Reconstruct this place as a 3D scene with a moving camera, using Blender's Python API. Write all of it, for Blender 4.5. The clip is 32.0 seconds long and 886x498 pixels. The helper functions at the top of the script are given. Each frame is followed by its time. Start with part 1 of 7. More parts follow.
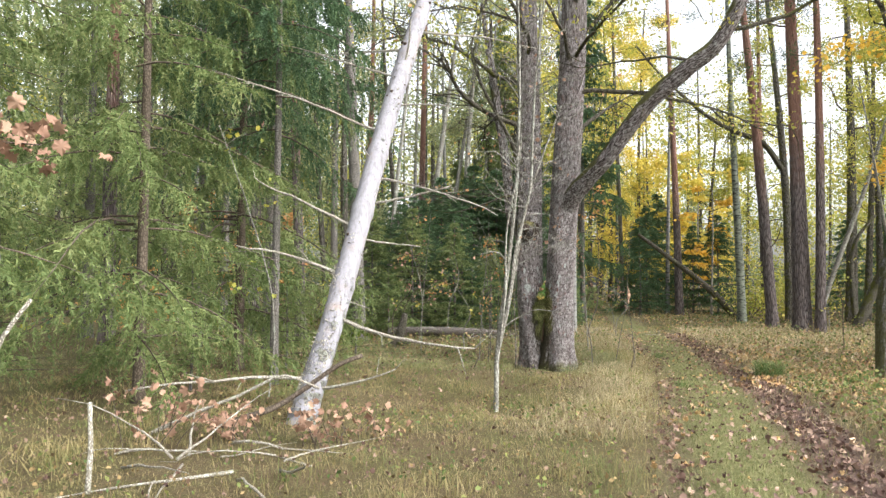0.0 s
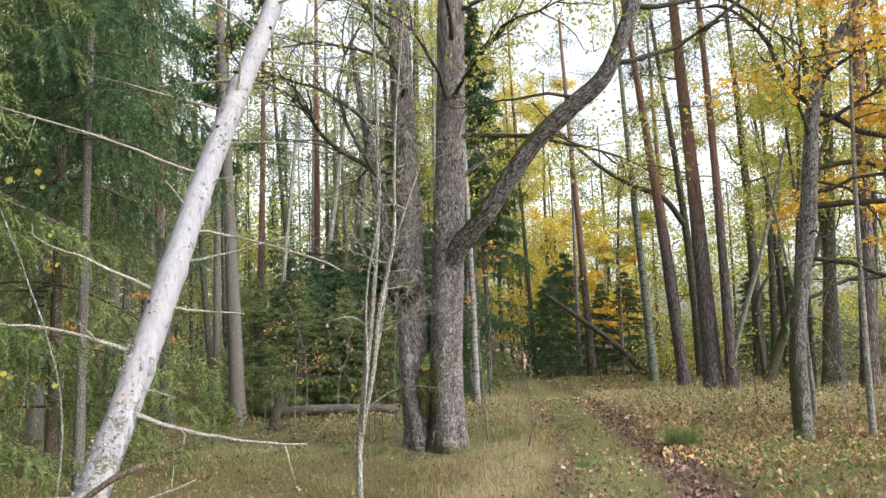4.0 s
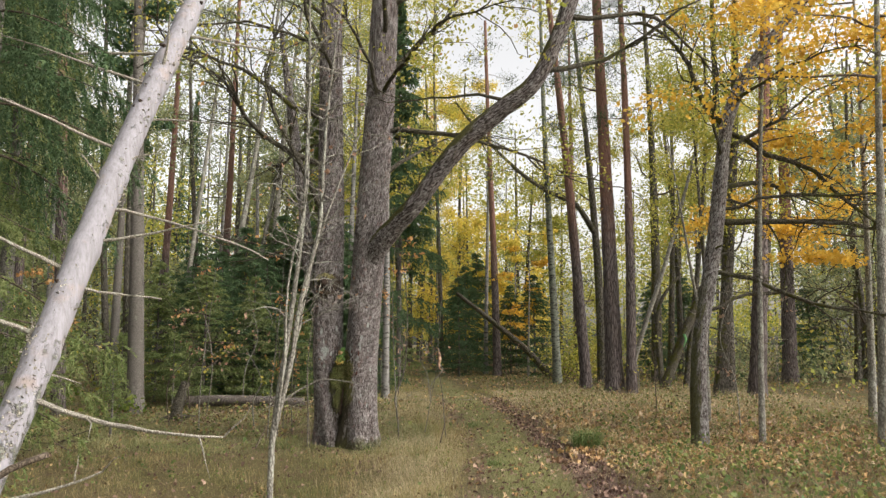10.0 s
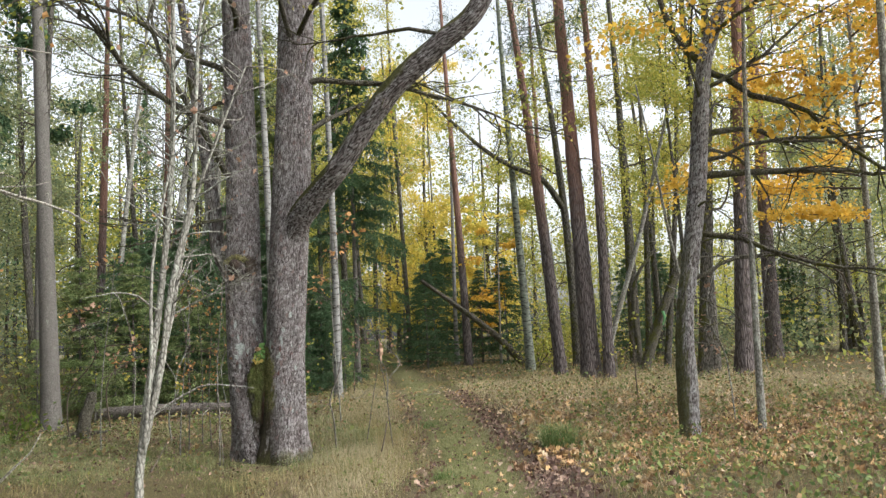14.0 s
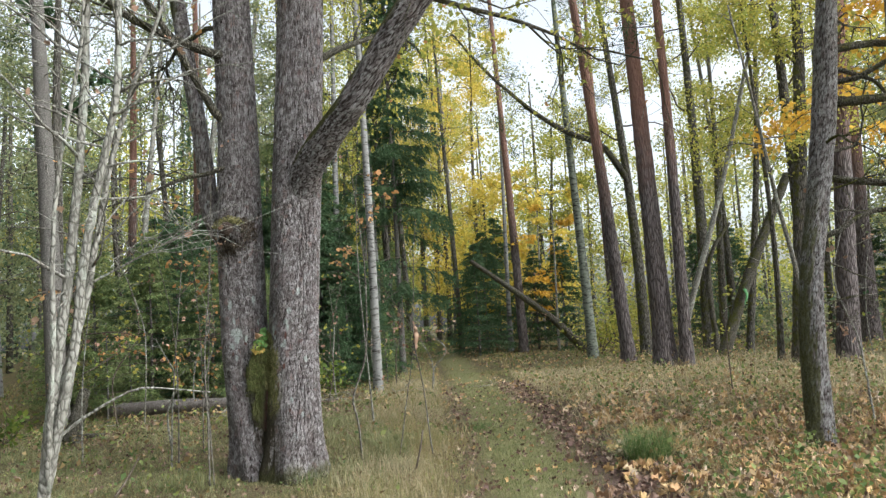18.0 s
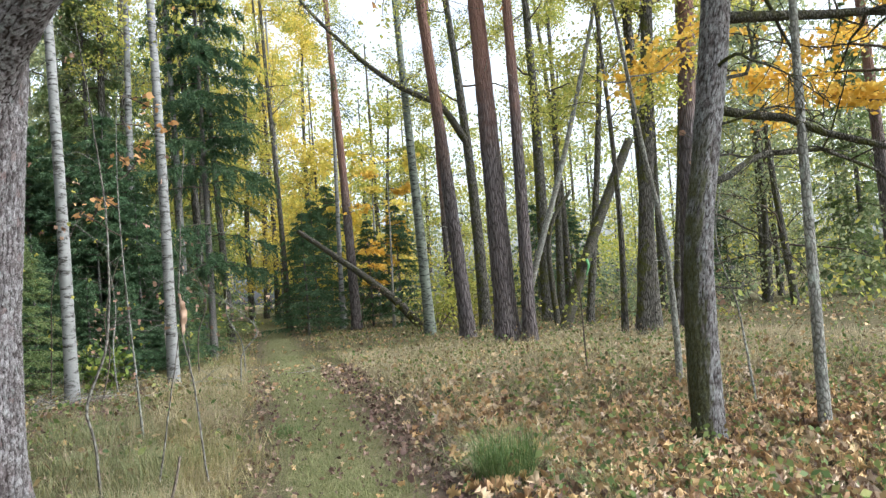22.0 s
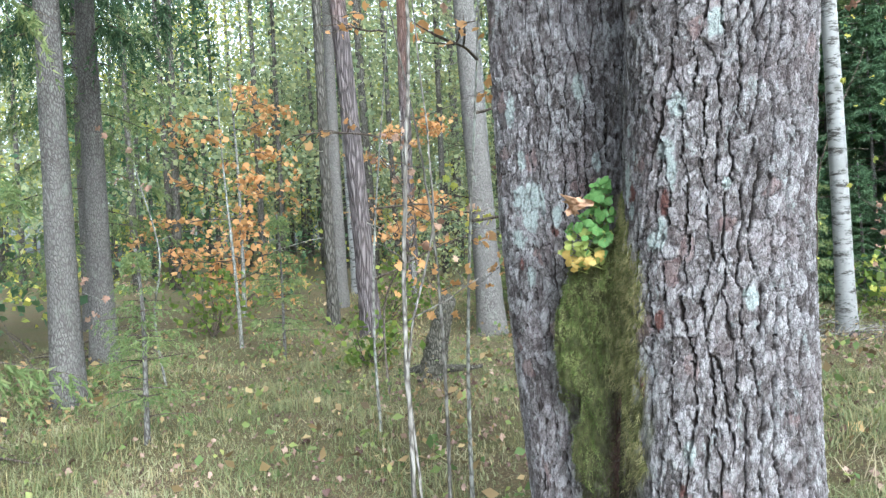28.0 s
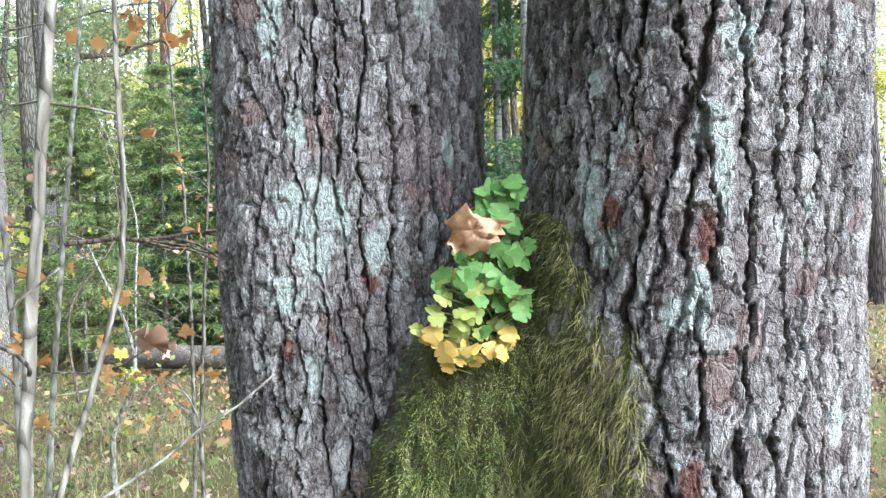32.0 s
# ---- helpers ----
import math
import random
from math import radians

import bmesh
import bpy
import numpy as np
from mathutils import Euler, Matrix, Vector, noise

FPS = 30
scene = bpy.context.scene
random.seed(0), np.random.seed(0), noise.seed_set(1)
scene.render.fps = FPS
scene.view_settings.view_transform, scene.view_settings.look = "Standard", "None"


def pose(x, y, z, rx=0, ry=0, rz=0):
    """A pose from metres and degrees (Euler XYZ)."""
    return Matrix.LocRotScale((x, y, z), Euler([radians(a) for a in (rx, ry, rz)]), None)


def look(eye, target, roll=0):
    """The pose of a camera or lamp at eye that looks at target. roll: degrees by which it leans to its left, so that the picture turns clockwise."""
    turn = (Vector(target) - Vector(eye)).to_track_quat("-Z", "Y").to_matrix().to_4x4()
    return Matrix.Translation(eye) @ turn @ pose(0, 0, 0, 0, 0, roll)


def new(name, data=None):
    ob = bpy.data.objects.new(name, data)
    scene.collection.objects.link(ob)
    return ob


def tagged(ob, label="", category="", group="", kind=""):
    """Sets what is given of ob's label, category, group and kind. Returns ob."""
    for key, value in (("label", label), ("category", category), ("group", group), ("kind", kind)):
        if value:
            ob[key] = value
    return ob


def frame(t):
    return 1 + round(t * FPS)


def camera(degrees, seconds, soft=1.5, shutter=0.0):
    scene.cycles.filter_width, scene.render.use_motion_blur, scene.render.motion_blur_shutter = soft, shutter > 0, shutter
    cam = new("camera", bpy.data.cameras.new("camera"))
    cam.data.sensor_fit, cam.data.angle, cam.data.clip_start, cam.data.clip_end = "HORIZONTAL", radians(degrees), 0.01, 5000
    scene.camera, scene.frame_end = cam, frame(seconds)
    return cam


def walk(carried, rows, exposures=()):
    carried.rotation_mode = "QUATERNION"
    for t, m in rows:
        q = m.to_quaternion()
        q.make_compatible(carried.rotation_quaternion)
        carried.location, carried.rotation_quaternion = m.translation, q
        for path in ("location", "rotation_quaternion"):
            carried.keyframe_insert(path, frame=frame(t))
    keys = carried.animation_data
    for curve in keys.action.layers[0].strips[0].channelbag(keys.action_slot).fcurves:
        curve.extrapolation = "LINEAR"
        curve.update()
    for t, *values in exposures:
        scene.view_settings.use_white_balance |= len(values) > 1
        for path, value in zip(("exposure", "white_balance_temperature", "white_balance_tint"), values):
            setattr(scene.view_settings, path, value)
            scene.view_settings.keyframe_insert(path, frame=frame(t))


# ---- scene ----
cam = camera(61.5, 32.0, 1.35)
PATH = [
    (0, (0.032, -0.036, 1.446), (0.034, 1.962, 1.541), 0.2),
    (0.5, (0.195, 0.339, 1.466), (0.082, 2.336, 1.518), -1.0),
    (1, (0.343, 0.52, 1.447), (0.217, 2.515, 1.515), -1.9),
    (1.5, (0.389, 0.802, 1.415), (0.447, 2.8, 1.489), -0.9),
    (2, (0.439, 1.044, 1.433), (0.671, 3.028, 1.535), -1.6),
    (2.5, (0.498, 1.185, 1.404), (0.877, 3.143, 1.562), -1.9),
    (3, (0.727, 1.396, 1.4), (1.146, 3.343, 1.588), -3.3),
    (3.5, (0.891, 1.584, 1.451), (1.187, 3.549, 1.68), -3.9),
    (5.5, (0.732, 1.677, 1.493), (0.866, 3.64, 1.851), -0.4),
    (6, (0.738, 1.664, 1.502), (0.964, 3.614, 1.882), 0.2),
    (6.5, (0.727, 1.639, 1.495), (1.013, 3.579, 1.885), 0.3),
    (7, (0.735, 1.634, 1.494), (1.049, 3.572, 1.879), 0.2),
    (7.5, (0.738, 1.638, 1.489), (1.087, 3.571, 1.866), 0.1),
    (8, (0.738, 1.632, 1.495), (1.123, 3.56, 1.864), -0.0),
    (8.5, (0.738, 1.627, 1.498), (1.152, 3.55, 1.858), -0.1),
    (9, (0.727, 1.635, 1.502), (1.166, 3.555, 1.849), -0.1),
    (9.5, (0.72, 1.663, 1.492), (1.167, 3.587, 1.806), -0.1),
    (10, (0.684, 1.717, 1.487), (1.143, 3.647, 1.742), 0.0),
    (10.5, (0.656, 1.8, 1.471), (1.108, 3.738, 1.672), -0.0),
    (11, (0.838, 1.915, 1.443), (1.26, 3.864, 1.592), -0.5),
    (11.5, (1.151, 2.105, 1.434), (1.579, 4.054, 1.565), -0.7),
    (12, (1.243, 2.39, 1.419), (1.677, 4.339, 1.549), -1.1),
    (12.5, (1.189, 2.751, 1.439), (1.636, 4.696, 1.58), -1.4),
    (13, (1.27, 2.987, 1.42), (1.74, 4.923, 1.599), -1.8),
    (13.5, (1.51, 3.289, 1.408), (2.01, 5.216, 1.603), -2.5),
    (14, (1.653, 3.509, 1.418), (2.178, 5.425, 1.649), -2.9),
    (14.5, (1.664, 3.754, 1.383), (2.215, 5.658, 1.647), -3.0),
    (16.5, (2.043, 4.798, 1.402), (2.599, 6.699, 1.682), -3.5),
    (17, (2.056, 5.119, 1.394), (2.59, 7.03, 1.647), -3.4),
    (17.5, (2.102, 5.408, 1.397), (2.592, 7.332, 1.635), -3.6),
    (18, (2.26, 5.736, 1.351), (2.65, 7.687, 1.555), -3.6),
    (18.5, (2.472, 6.043, 1.36), (2.799, 8.007, 1.551), -2.6),
    (19, (2.525, 6.332, 1.314), (2.784, 8.308, 1.486), -1.9),
    (19.5, (2.511, 6.653, 1.337), (2.734, 8.635, 1.483), -1.4),
    (20, (2.553, 6.909, 1.303), (2.727, 8.895, 1.462), -1.2),
    (20.5, (2.784, 7.23, 1.294), (2.958, 9.219, 1.427), -1.8),
    (21, (2.93, 7.472, 1.292), (3.293, 9.435, 1.415), -2.4),
    (21.5, (3.048, 7.739, 1.27), (3.66, 9.641, 1.371), -3.8),
    (22, (3.099, 7.888, 1.283), (3.899, 9.717, 1.395), -4.4),
    (22.5, (3.353, 8.115, 1.271), (4.069, 9.979, 1.39), -4.9),
    (23, (3.597, 8.391, 1.276), (4.163, 10.304, 1.405), -4.5),
    (23.5, (3.617, 8.7, 1.25), (3.929, 10.671, 1.386), -4.0),
    (24, (3.584, 9.06, 1.275), (3.638, 11.057, 1.374), -3.9),
    (24.5, (3.58, 9.382, 1.255), (3.401, 11.373, 1.313), -3.3),
    (25, (3.667, 9.734, 1.251), (3.275, 11.696, 1.26), -3.1),
    (25.5, (3.622, 10.064, 1.234), (3.068, 11.985, 1.207), -3.1),
    (26, (3.434, 10.414, 1.265), (2.737, 12.287, 1.217), -2.9),
    (26.5, (3.303, 10.722, 1.276), (2.442, 12.526, 1.23), -3.7),
    (28.5, (2.409, 11.74, 1.308), (1.416, 13.476, 1.28), -3.1),
    (29, (2.305, 11.899, 1.334), (1.505, 13.732, 1.31), -3.2),
    (29.5, (2.102, 12.242, 1.329), (1.5, 14.148, 1.285), -3.1),
    (30, (1.97, 12.415, 1.367), (1.575, 14.375, 1.322), -2.7),
    (30.5, (1.834, 12.509, 1.357), (1.632, 14.498, 1.307), -2.3),
    (31, (1.708, 12.601, 1.364), (1.695, 14.6, 1.301), -1.8),
    (31.5, (1.671, 12.652, 1.353), (1.824, 14.645, 1.302), -1.6),
    (32, (1.696, 12.658, 1.352), (1.923, 14.645, 1.332), -1.3),
]
walk(cam, [(t, look(eye, target, roll)) for t, eye, target, roll in PATH], [(0, 0.9, 6500, 9), (3.5, 0.65, 6500, 9), (6, 0.33, 6500, 9), (8, 0.22, 6950, 10), (10, 0.28, 7050, 11), (13, 0.7, 7000, 12), (14, 0.5, 6400, 8), (17, 0.35, 6200, 6), (18, 0.5, 6150, 6), (19, 0.78, 6100, 6), (20, 0.9, 6150, 7), (21, 0.93, 6000, 6), (22, 0.8, 5850, 6), (23, 0.74, 5800, 6), (24.5, 1.13, 5700, 3), (26, 1.39, 5450, 4), (29, 1.46, 5450, 4), (32, 1.8, 5600, 4)])

# ---- light ----
world = bpy.data.worlds.new("overcast_sky")
scene.world = world
world.use_nodes = True
wn = world.node_tree.nodes
sky = wn.new("ShaderNodeTexSky")
sky.sky_type = "NISHITA"
sky.sun_disc = False
sky.sun_elevation, sky.sun_rotation = radians(38), radians(126)
sky.air_density, sky.dust_density, sky.ozone_density = 1.0, 5.0, 1.0
bg = next(n for n in wn if n.type == "BACKGROUND")
cloud = wn.new("ShaderNodeHueSaturation")
cloud.inputs["Saturation"].default_value, cloud.inputs["Value"].default_value = 0.25, 1.9
world.node_tree.links.new(sky.outputs[0], cloud.inputs["Color"])
world.node_tree.links.new(cloud.outputs[0], bg.inputs[0])
bg.inputs[1].default_value = 0.15
sun = new("sun", bpy.data.lights.new("sun", "SUN"))
sun.data.energy, sun.data.angle, sun.data.color = 0.6, radians(25), (1.0, 0.97, 0.92)
sun.matrix_world = look((0, 0, 30), (math.sin(radians(126)) * -20, math.cos(radians(126)) * -20, 30 - 16))

# ---- shared helpers ----
RNG = np.random.default_rng(7)


def ground_z(x, y):
    """Height of the forest floor."""
    x, y = np.asarray(x, float), np.asarray(y, float)
    z = -0.22 * np.exp(-((x - 7.2) ** 2 + (y - 13) ** 2) / 9)
    z = z - 0.18 * np.exp(-((x + 2.4) ** 2 + (y - 21.5) ** 2) / 12)
    z = z - 0.1 * np.exp(-((x - 2.4) ** 2 + (y - 13.3) ** 2) / 5)
    z = z - 0.3 * np.exp(-((x - 0.6) ** 2 + (y - 10.2) ** 2) / 3.2)
    rise = np.clip((y - 35) / 21, 0, 1)
    z = z + 0.95 * rise * rise * (3 - 2 * rise)
    near = np.exp(-((x - 4) ** 2 + (y - 14) ** 2) / 900)
    z = z + near * (0.025 * np.sin(1.3 * x + 0.7 * y) * np.sin(0.9 * y - 0.4 * x + 1) + 0.012 * np.sin(3.1 * x + 1.7) * np.sin(2.7 * y + 0.4))
    d = path_offset(x, y)
    z = z - near * (0.05 * np.exp(-((d - 0.72) / 0.28) ** 2) + 0.035 * np.exp(-((d + 0.56) / 0.16) ** 2))
    return z


def path_offset(x, y):
    """Metres to the right of the path's middle."""
    y = np.asarray(y, float)
    mid = np.where(y < 13, 2.2 + (y - 5) * 0.29, 4.52 + (y - 13) * 0.165)
    return (x - mid) * 0.96


class Geo:
    """Collects vertices and faces, then becomes one mesh."""

    def __init__(self):
        self.v, self.q, self.t, self.n = [], [], [], 0

    def add(self, v, q=None, t=None):
        v = np.asarray(v, float).reshape(-1, 3)
        if q is not None and len(q):
            self.q.append(np.asarray(q, int).reshape(-1, 4) + self.n)
        if t is not None and len(t):
            self.t.append(np.asarray(t, int).reshape(-1, 3) + self.n)
        self.v.append(v)
        self.n += len(v)
        return self

    def mesh(self, name, origin=(0, 0, 0), smooth=True, attrs=None):
        v = np.concatenate(self.v) - np.asarray(origin, float)
        q = np.concatenate(self.q) if self.q else np.zeros((0, 4), int)
        t = np.concatenate(self.t) if self.t else np.zeros((0, 3), int)
        me = bpy.data.meshes.new(name)
        me.vertices.add(len(v))
        me.vertices.foreach_set("co", v.astype(np.float32).ravel())
        me.loops.add(q.size + t.size)
        me.loops.foreach_set("vertex_index", np.concatenate([q.ravel(), t.ravel()]).astype(np.int32))
        me.polygons.add(len(q) + len(t))
        start = np.concatenate([np.arange(len(q)) * 4, q.size + np.arange(len(t)) * 3])
        me.polygons.foreach_set("loop_start", start.astype(np.int32))
        me.polygons.foreach_set("use_smooth", np.full(len(q) + len(t), smooth))
        for key, vals in (attrs or {}).items():
            at = me.attributes.new(key, "FLOAT", "POINT")
            at.data.foreach_set("value", np.asarray(vals, np.float32))
        me.update(calc_edges=True)
        return me


def thing(name, place, label, category, group="", kind=""):
    """An empty at a thing's base, which holds its parts."""
    ob = new(name)
    ob.empty_display_size = 0.2
    ob.location = place
    return tagged(ob, label, category, group, kind)


def origin_of(ob):
    p = Vector(ob.location)
    while ob.parent:
        ob = ob.parent
        p += ob.location
    return p


def part(name, geo, material, parent=None, label="", kind="", smooth=True, attrs=None):
    """One mesh under a thing or a part; geo is in world places."""
    org = origin_of(parent) if parent else Vector((0, 0, 0))
    ob = new(name, geo.mesh(name, org, smooth, attrs))
    ob.data.materials.append(material)
    ob.parent = parent
    return tagged(ob, label, "", "", kind)


def spline(pts, step):
    """Catmull-Rom through points; rows may carry a radius as a fourth number."""
    pts = np.asarray(pts, float)
    p = np.vstack([2 * pts[0] - pts[1], pts, 2 * pts[-1] - pts[-2]])
    out = []
    for i in range(1, len(p) - 2):
        n = max(2, int(np.linalg.norm(p[i + 1, :3] - p[i, :3]) / step))
        u = (np.arange(n) / n)[:, None]
        a, b, c, d = p[i - 1], p[i], p[i + 1], p[i + 2]
        out.append(0.5 * (2 * b + (c - a) * u + (2 * a - 5 * b + 4 * c - d) * u**2 + (3 * b - a - 3 * c + d) * u**3))
    return np.vstack(out + [pts[-1:]])


def tube(geo, pts, radii, sides=8, rough=0.0, cap=True, rng=RNG):
    """A tapering round limb along pts."""
    pts = np.asarray(pts, float)
    radii = np.broadcast_to(np.asarray(radii, float), (len(pts),))
    tan = np.gradient(pts, axis=0)
    tan /= np.linalg.norm(tan, axis=1)[:, None] + 1e-9
    side = np.cross(tan[0], (0, 1, 0.01) if abs(tan[0][1]) < 0.9 else (1, 0, 0))
    a = np.empty_like(pts)
    for i, t in enumerate(tan):
        side = side - t * (side @ t)
        side = side / (np.linalg.norm(side) + 1e-9)
        a[i] = side
    b = np.cross(tan, a)
    ang = np.arange(sides) * 2 * np.pi / sides
    r = radii[:, None] * (1 + rough * rng.normal(size=(len(pts), sides)))
    v = pts[:, None] + r[..., None] * (np.cos(ang)[None, :, None] * a[:, None] + np.sin(ang)[None, :, None] * b[:, None])
    i, j = np.meshgrid(np.arange(len(pts) - 1), np.arange(sides), indexing="ij")
    k = (j + 1) % sides
    q = np.stack([i * sides + j, i * sides + k, (i + 1) * sides + k, (i + 1) * sides + j], -1).reshape(-1, 4)
    v = v.reshape(-1, 3)
    t = []
    if cap:
        v = np.vstack([v, pts[:1] - tan[:1] * radii[0] * 0.3, pts[-1:] + tan[-1:] * radii[-1] * 0.5])
        n = len(v)
        last = (len(pts) - 1) * sides
        t = [(n - 2, (m + 1) % sides, m) for m in range(sides)] + [(n - 1, last + m, last + (m + 1) % sides) for m in range(sides)]
    geo.add(v, q, t)


def bough(start, way, length, droop=0.0, wiggle=0.12, n=9, rng=RNG):
    """A wandering line of n points for a branch."""
    way = np.asarray(way, float) / np.linalg.norm(way)
    pts = [np.asarray(start, float)]
    for i in range(n - 1):
        way = way + rng.normal(size=3) * wiggle + np.array([0, 0, -droop / n])
        way /= np.linalg.norm(way)
        pts.append(pts[-1] + way * length / (n - 1))
    return np.array(pts)


def unit(v):
    return v / (np.linalg.norm(v, axis=-1, keepdims=True) + 1e-9)


def leaf_quads(geo, c, size, rng=RNG, up=0.6, thin=0.55):
    """Small pointed leaves at the places c."""
    n = len(c)
    size = np.broadcast_to(size, (n,))[:, None]
    nor = unit(rng.normal(size=(n, 3)) + np.array([0, 0, up]))
    ax = unit(np.cross(nor, rng.normal(size=(n, 3))))
    bx = np.cross(nor, ax)
    fold = nor * size * 0.12
    v = np.stack([c - ax * size * 0.5, c + bx * size * thin * 0.5 + fold - ax * size * 0.08, c + ax * size * 0.5, c - bx * size * thin * 0.5 + fold - ax * size * 0.08], 1)
    geo.add(v.reshape(-1, 3), np.arange(4 * n).reshape(-1, 4))


MAPLE = np.array([(0.0, -0.45), (0.16, -0.3), (0.36, -0.36), (0.34, -0.2), (0.42, -0.08), (0.56, 0.08), (0.44, 0.12), (0.42, 0.26), (0.26, 0.2), (0.24, 0.38), (0.12, 0.4), (0.0, 0.6),
                  (-0.12, 0.4), (-0.24, 0.38), (-0.26, 0.2), (-0.42, 0.26), (-0.44, 0.12), (-0.56, 0.08), (-0.42, -0.08), (-0.34, -0.2), (-0.36, -0.36), (-0.16, -0.3)])


FAR_LEAF = np.array([(0.0, -0.5), (0.42, -0.3), (0.55, 0.14), (0.22, 0.22), (0.0, 0.58), (-0.22, 0.22), (-0.55, 0.14), (-0.42, -0.3)])


def maple_leaves(geo, c, size, rng=RNG, up=0.5, curl=0.15, shape=FAR_LEAF):
    """Lobed leaves at the places c."""
    n, k = len(c), len(shape)
    size = np.broadcast_to(size, (n,))[:, None, None]
    nor = unit(rng.normal(size=(n, 3)) + np.array([0, 0, up]))
    ax = unit(np.cross(nor, rng.normal(size=(n, 3))))
    bx = np.cross(nor, ax)
    bend = rng.uniform(-curl, curl * 2, (n, k, 1))
    v = c[:, None] + size * (shape[None, :, :1] * ax[:, None] + shape[None, :, 1:] * bx[:, None] + bend * nor[:, None])
    v = np.concatenate([c[:, None], v], 1)
    m = np.arange(k)
    fan = np.stack([np.zeros(k, int), 1 + m, 1 + (m + 1) % k], 1)
    t = (np.arange(n) * (k + 1))[:, None, None] + fan[None]
    geo.add(v.reshape(-1, 3), None, t.reshape(-1, 3))


# ---- materials ----
def material(name):
    m = bpy.data.materials.new(name)
    m.use_nodes = True
    nt = m.node_tree
    b = nt.nodes["Principled BSDF"]
    b.inputs["Specular IOR Level"].default_value = 0.25
    return m, nt, b


def node(nt, kind, **kw):
    n = nt.nodes.new(kind)
    for key, val in kw.items():
        n.inputs[key].default_value = val
    return n


def ramp(nt, src, stops):
    r = nt.nodes.new("ShaderNodeValToRGB")
    e = r.color_ramp.elements
    e[0].position, e[0].color = stops[0][0], (*stops[0][1], 1)
    e[1].position, e[1].color = stops[-1][0], (*stops[-1][1], 1)
    for p, c in stops[1:-1]:
        e.new(p).color = (*c, 1)
    nt.links.new(src, r.inputs[0])
    return r.outputs[0]


def mix(nt, fac, a, b, mode="MIX"):
    n = nt.nodes.new("ShaderNodeMix")
    n.data_type, n.blend_type = "RGBA", mode
    for sock, val in ((n.inputs[0], fac), (n.inputs[6], a), (n.inputs[7], b)):
        if isinstance(val, (int, float)):
            sock.default_value = val
        elif isinstance(val, tuple):
            sock.default_value = (*val, 1)
        else:
            nt.links.new(val, sock)
    return n.outputs[2]


def coords(nt, scale=(1, 1, 1)):
    tc = nt.nodes.new("ShaderNodeTexCoord")
    mp = nt.nodes.new("ShaderNodeMapping")
    mp.inputs["Scale"].default_value = scale
    nt.links.new(tc.outputs["Object"], mp.inputs[0])
    return mp.outputs[0]


def noise_tex(nt, vec, scale, detail=4, rough=0.6):
    n = node(nt, "ShaderNodeTexNoise", Scale=scale, Detail=detail, Roughness=rough)
    nt.links.new(vec, n.inputs["Vector"])
    return n.outputs["Fac"]


def attr(nt, name):
    n = nt.nodes.new("ShaderNodeAttribute")
    n.attribute_name = name
    return n.outputs["Fac"]


def bump(nt, b, height, strength=0.5, dist=0.02):
    n = node(nt, "ShaderNodeBump", Strength=strength, Distance=dist)
    nt.links.new(height, n.inputs["Height"])
    nt.links.new(n.outputs[0], b.inputs["Normal"])


def maths(nt, op, a, b=0.0, clamp=False):
    n = nt.nodes.new("ShaderNodeMath")
    n.operation, n.use_clamp = op, clamp
    for sock, val in zip(n.inputs, (a, b)):
        if isinstance(val, (int, float)):
            sock.default_value = val
        else:
            nt.links.new(val, sock)
    return n.outputs[0]


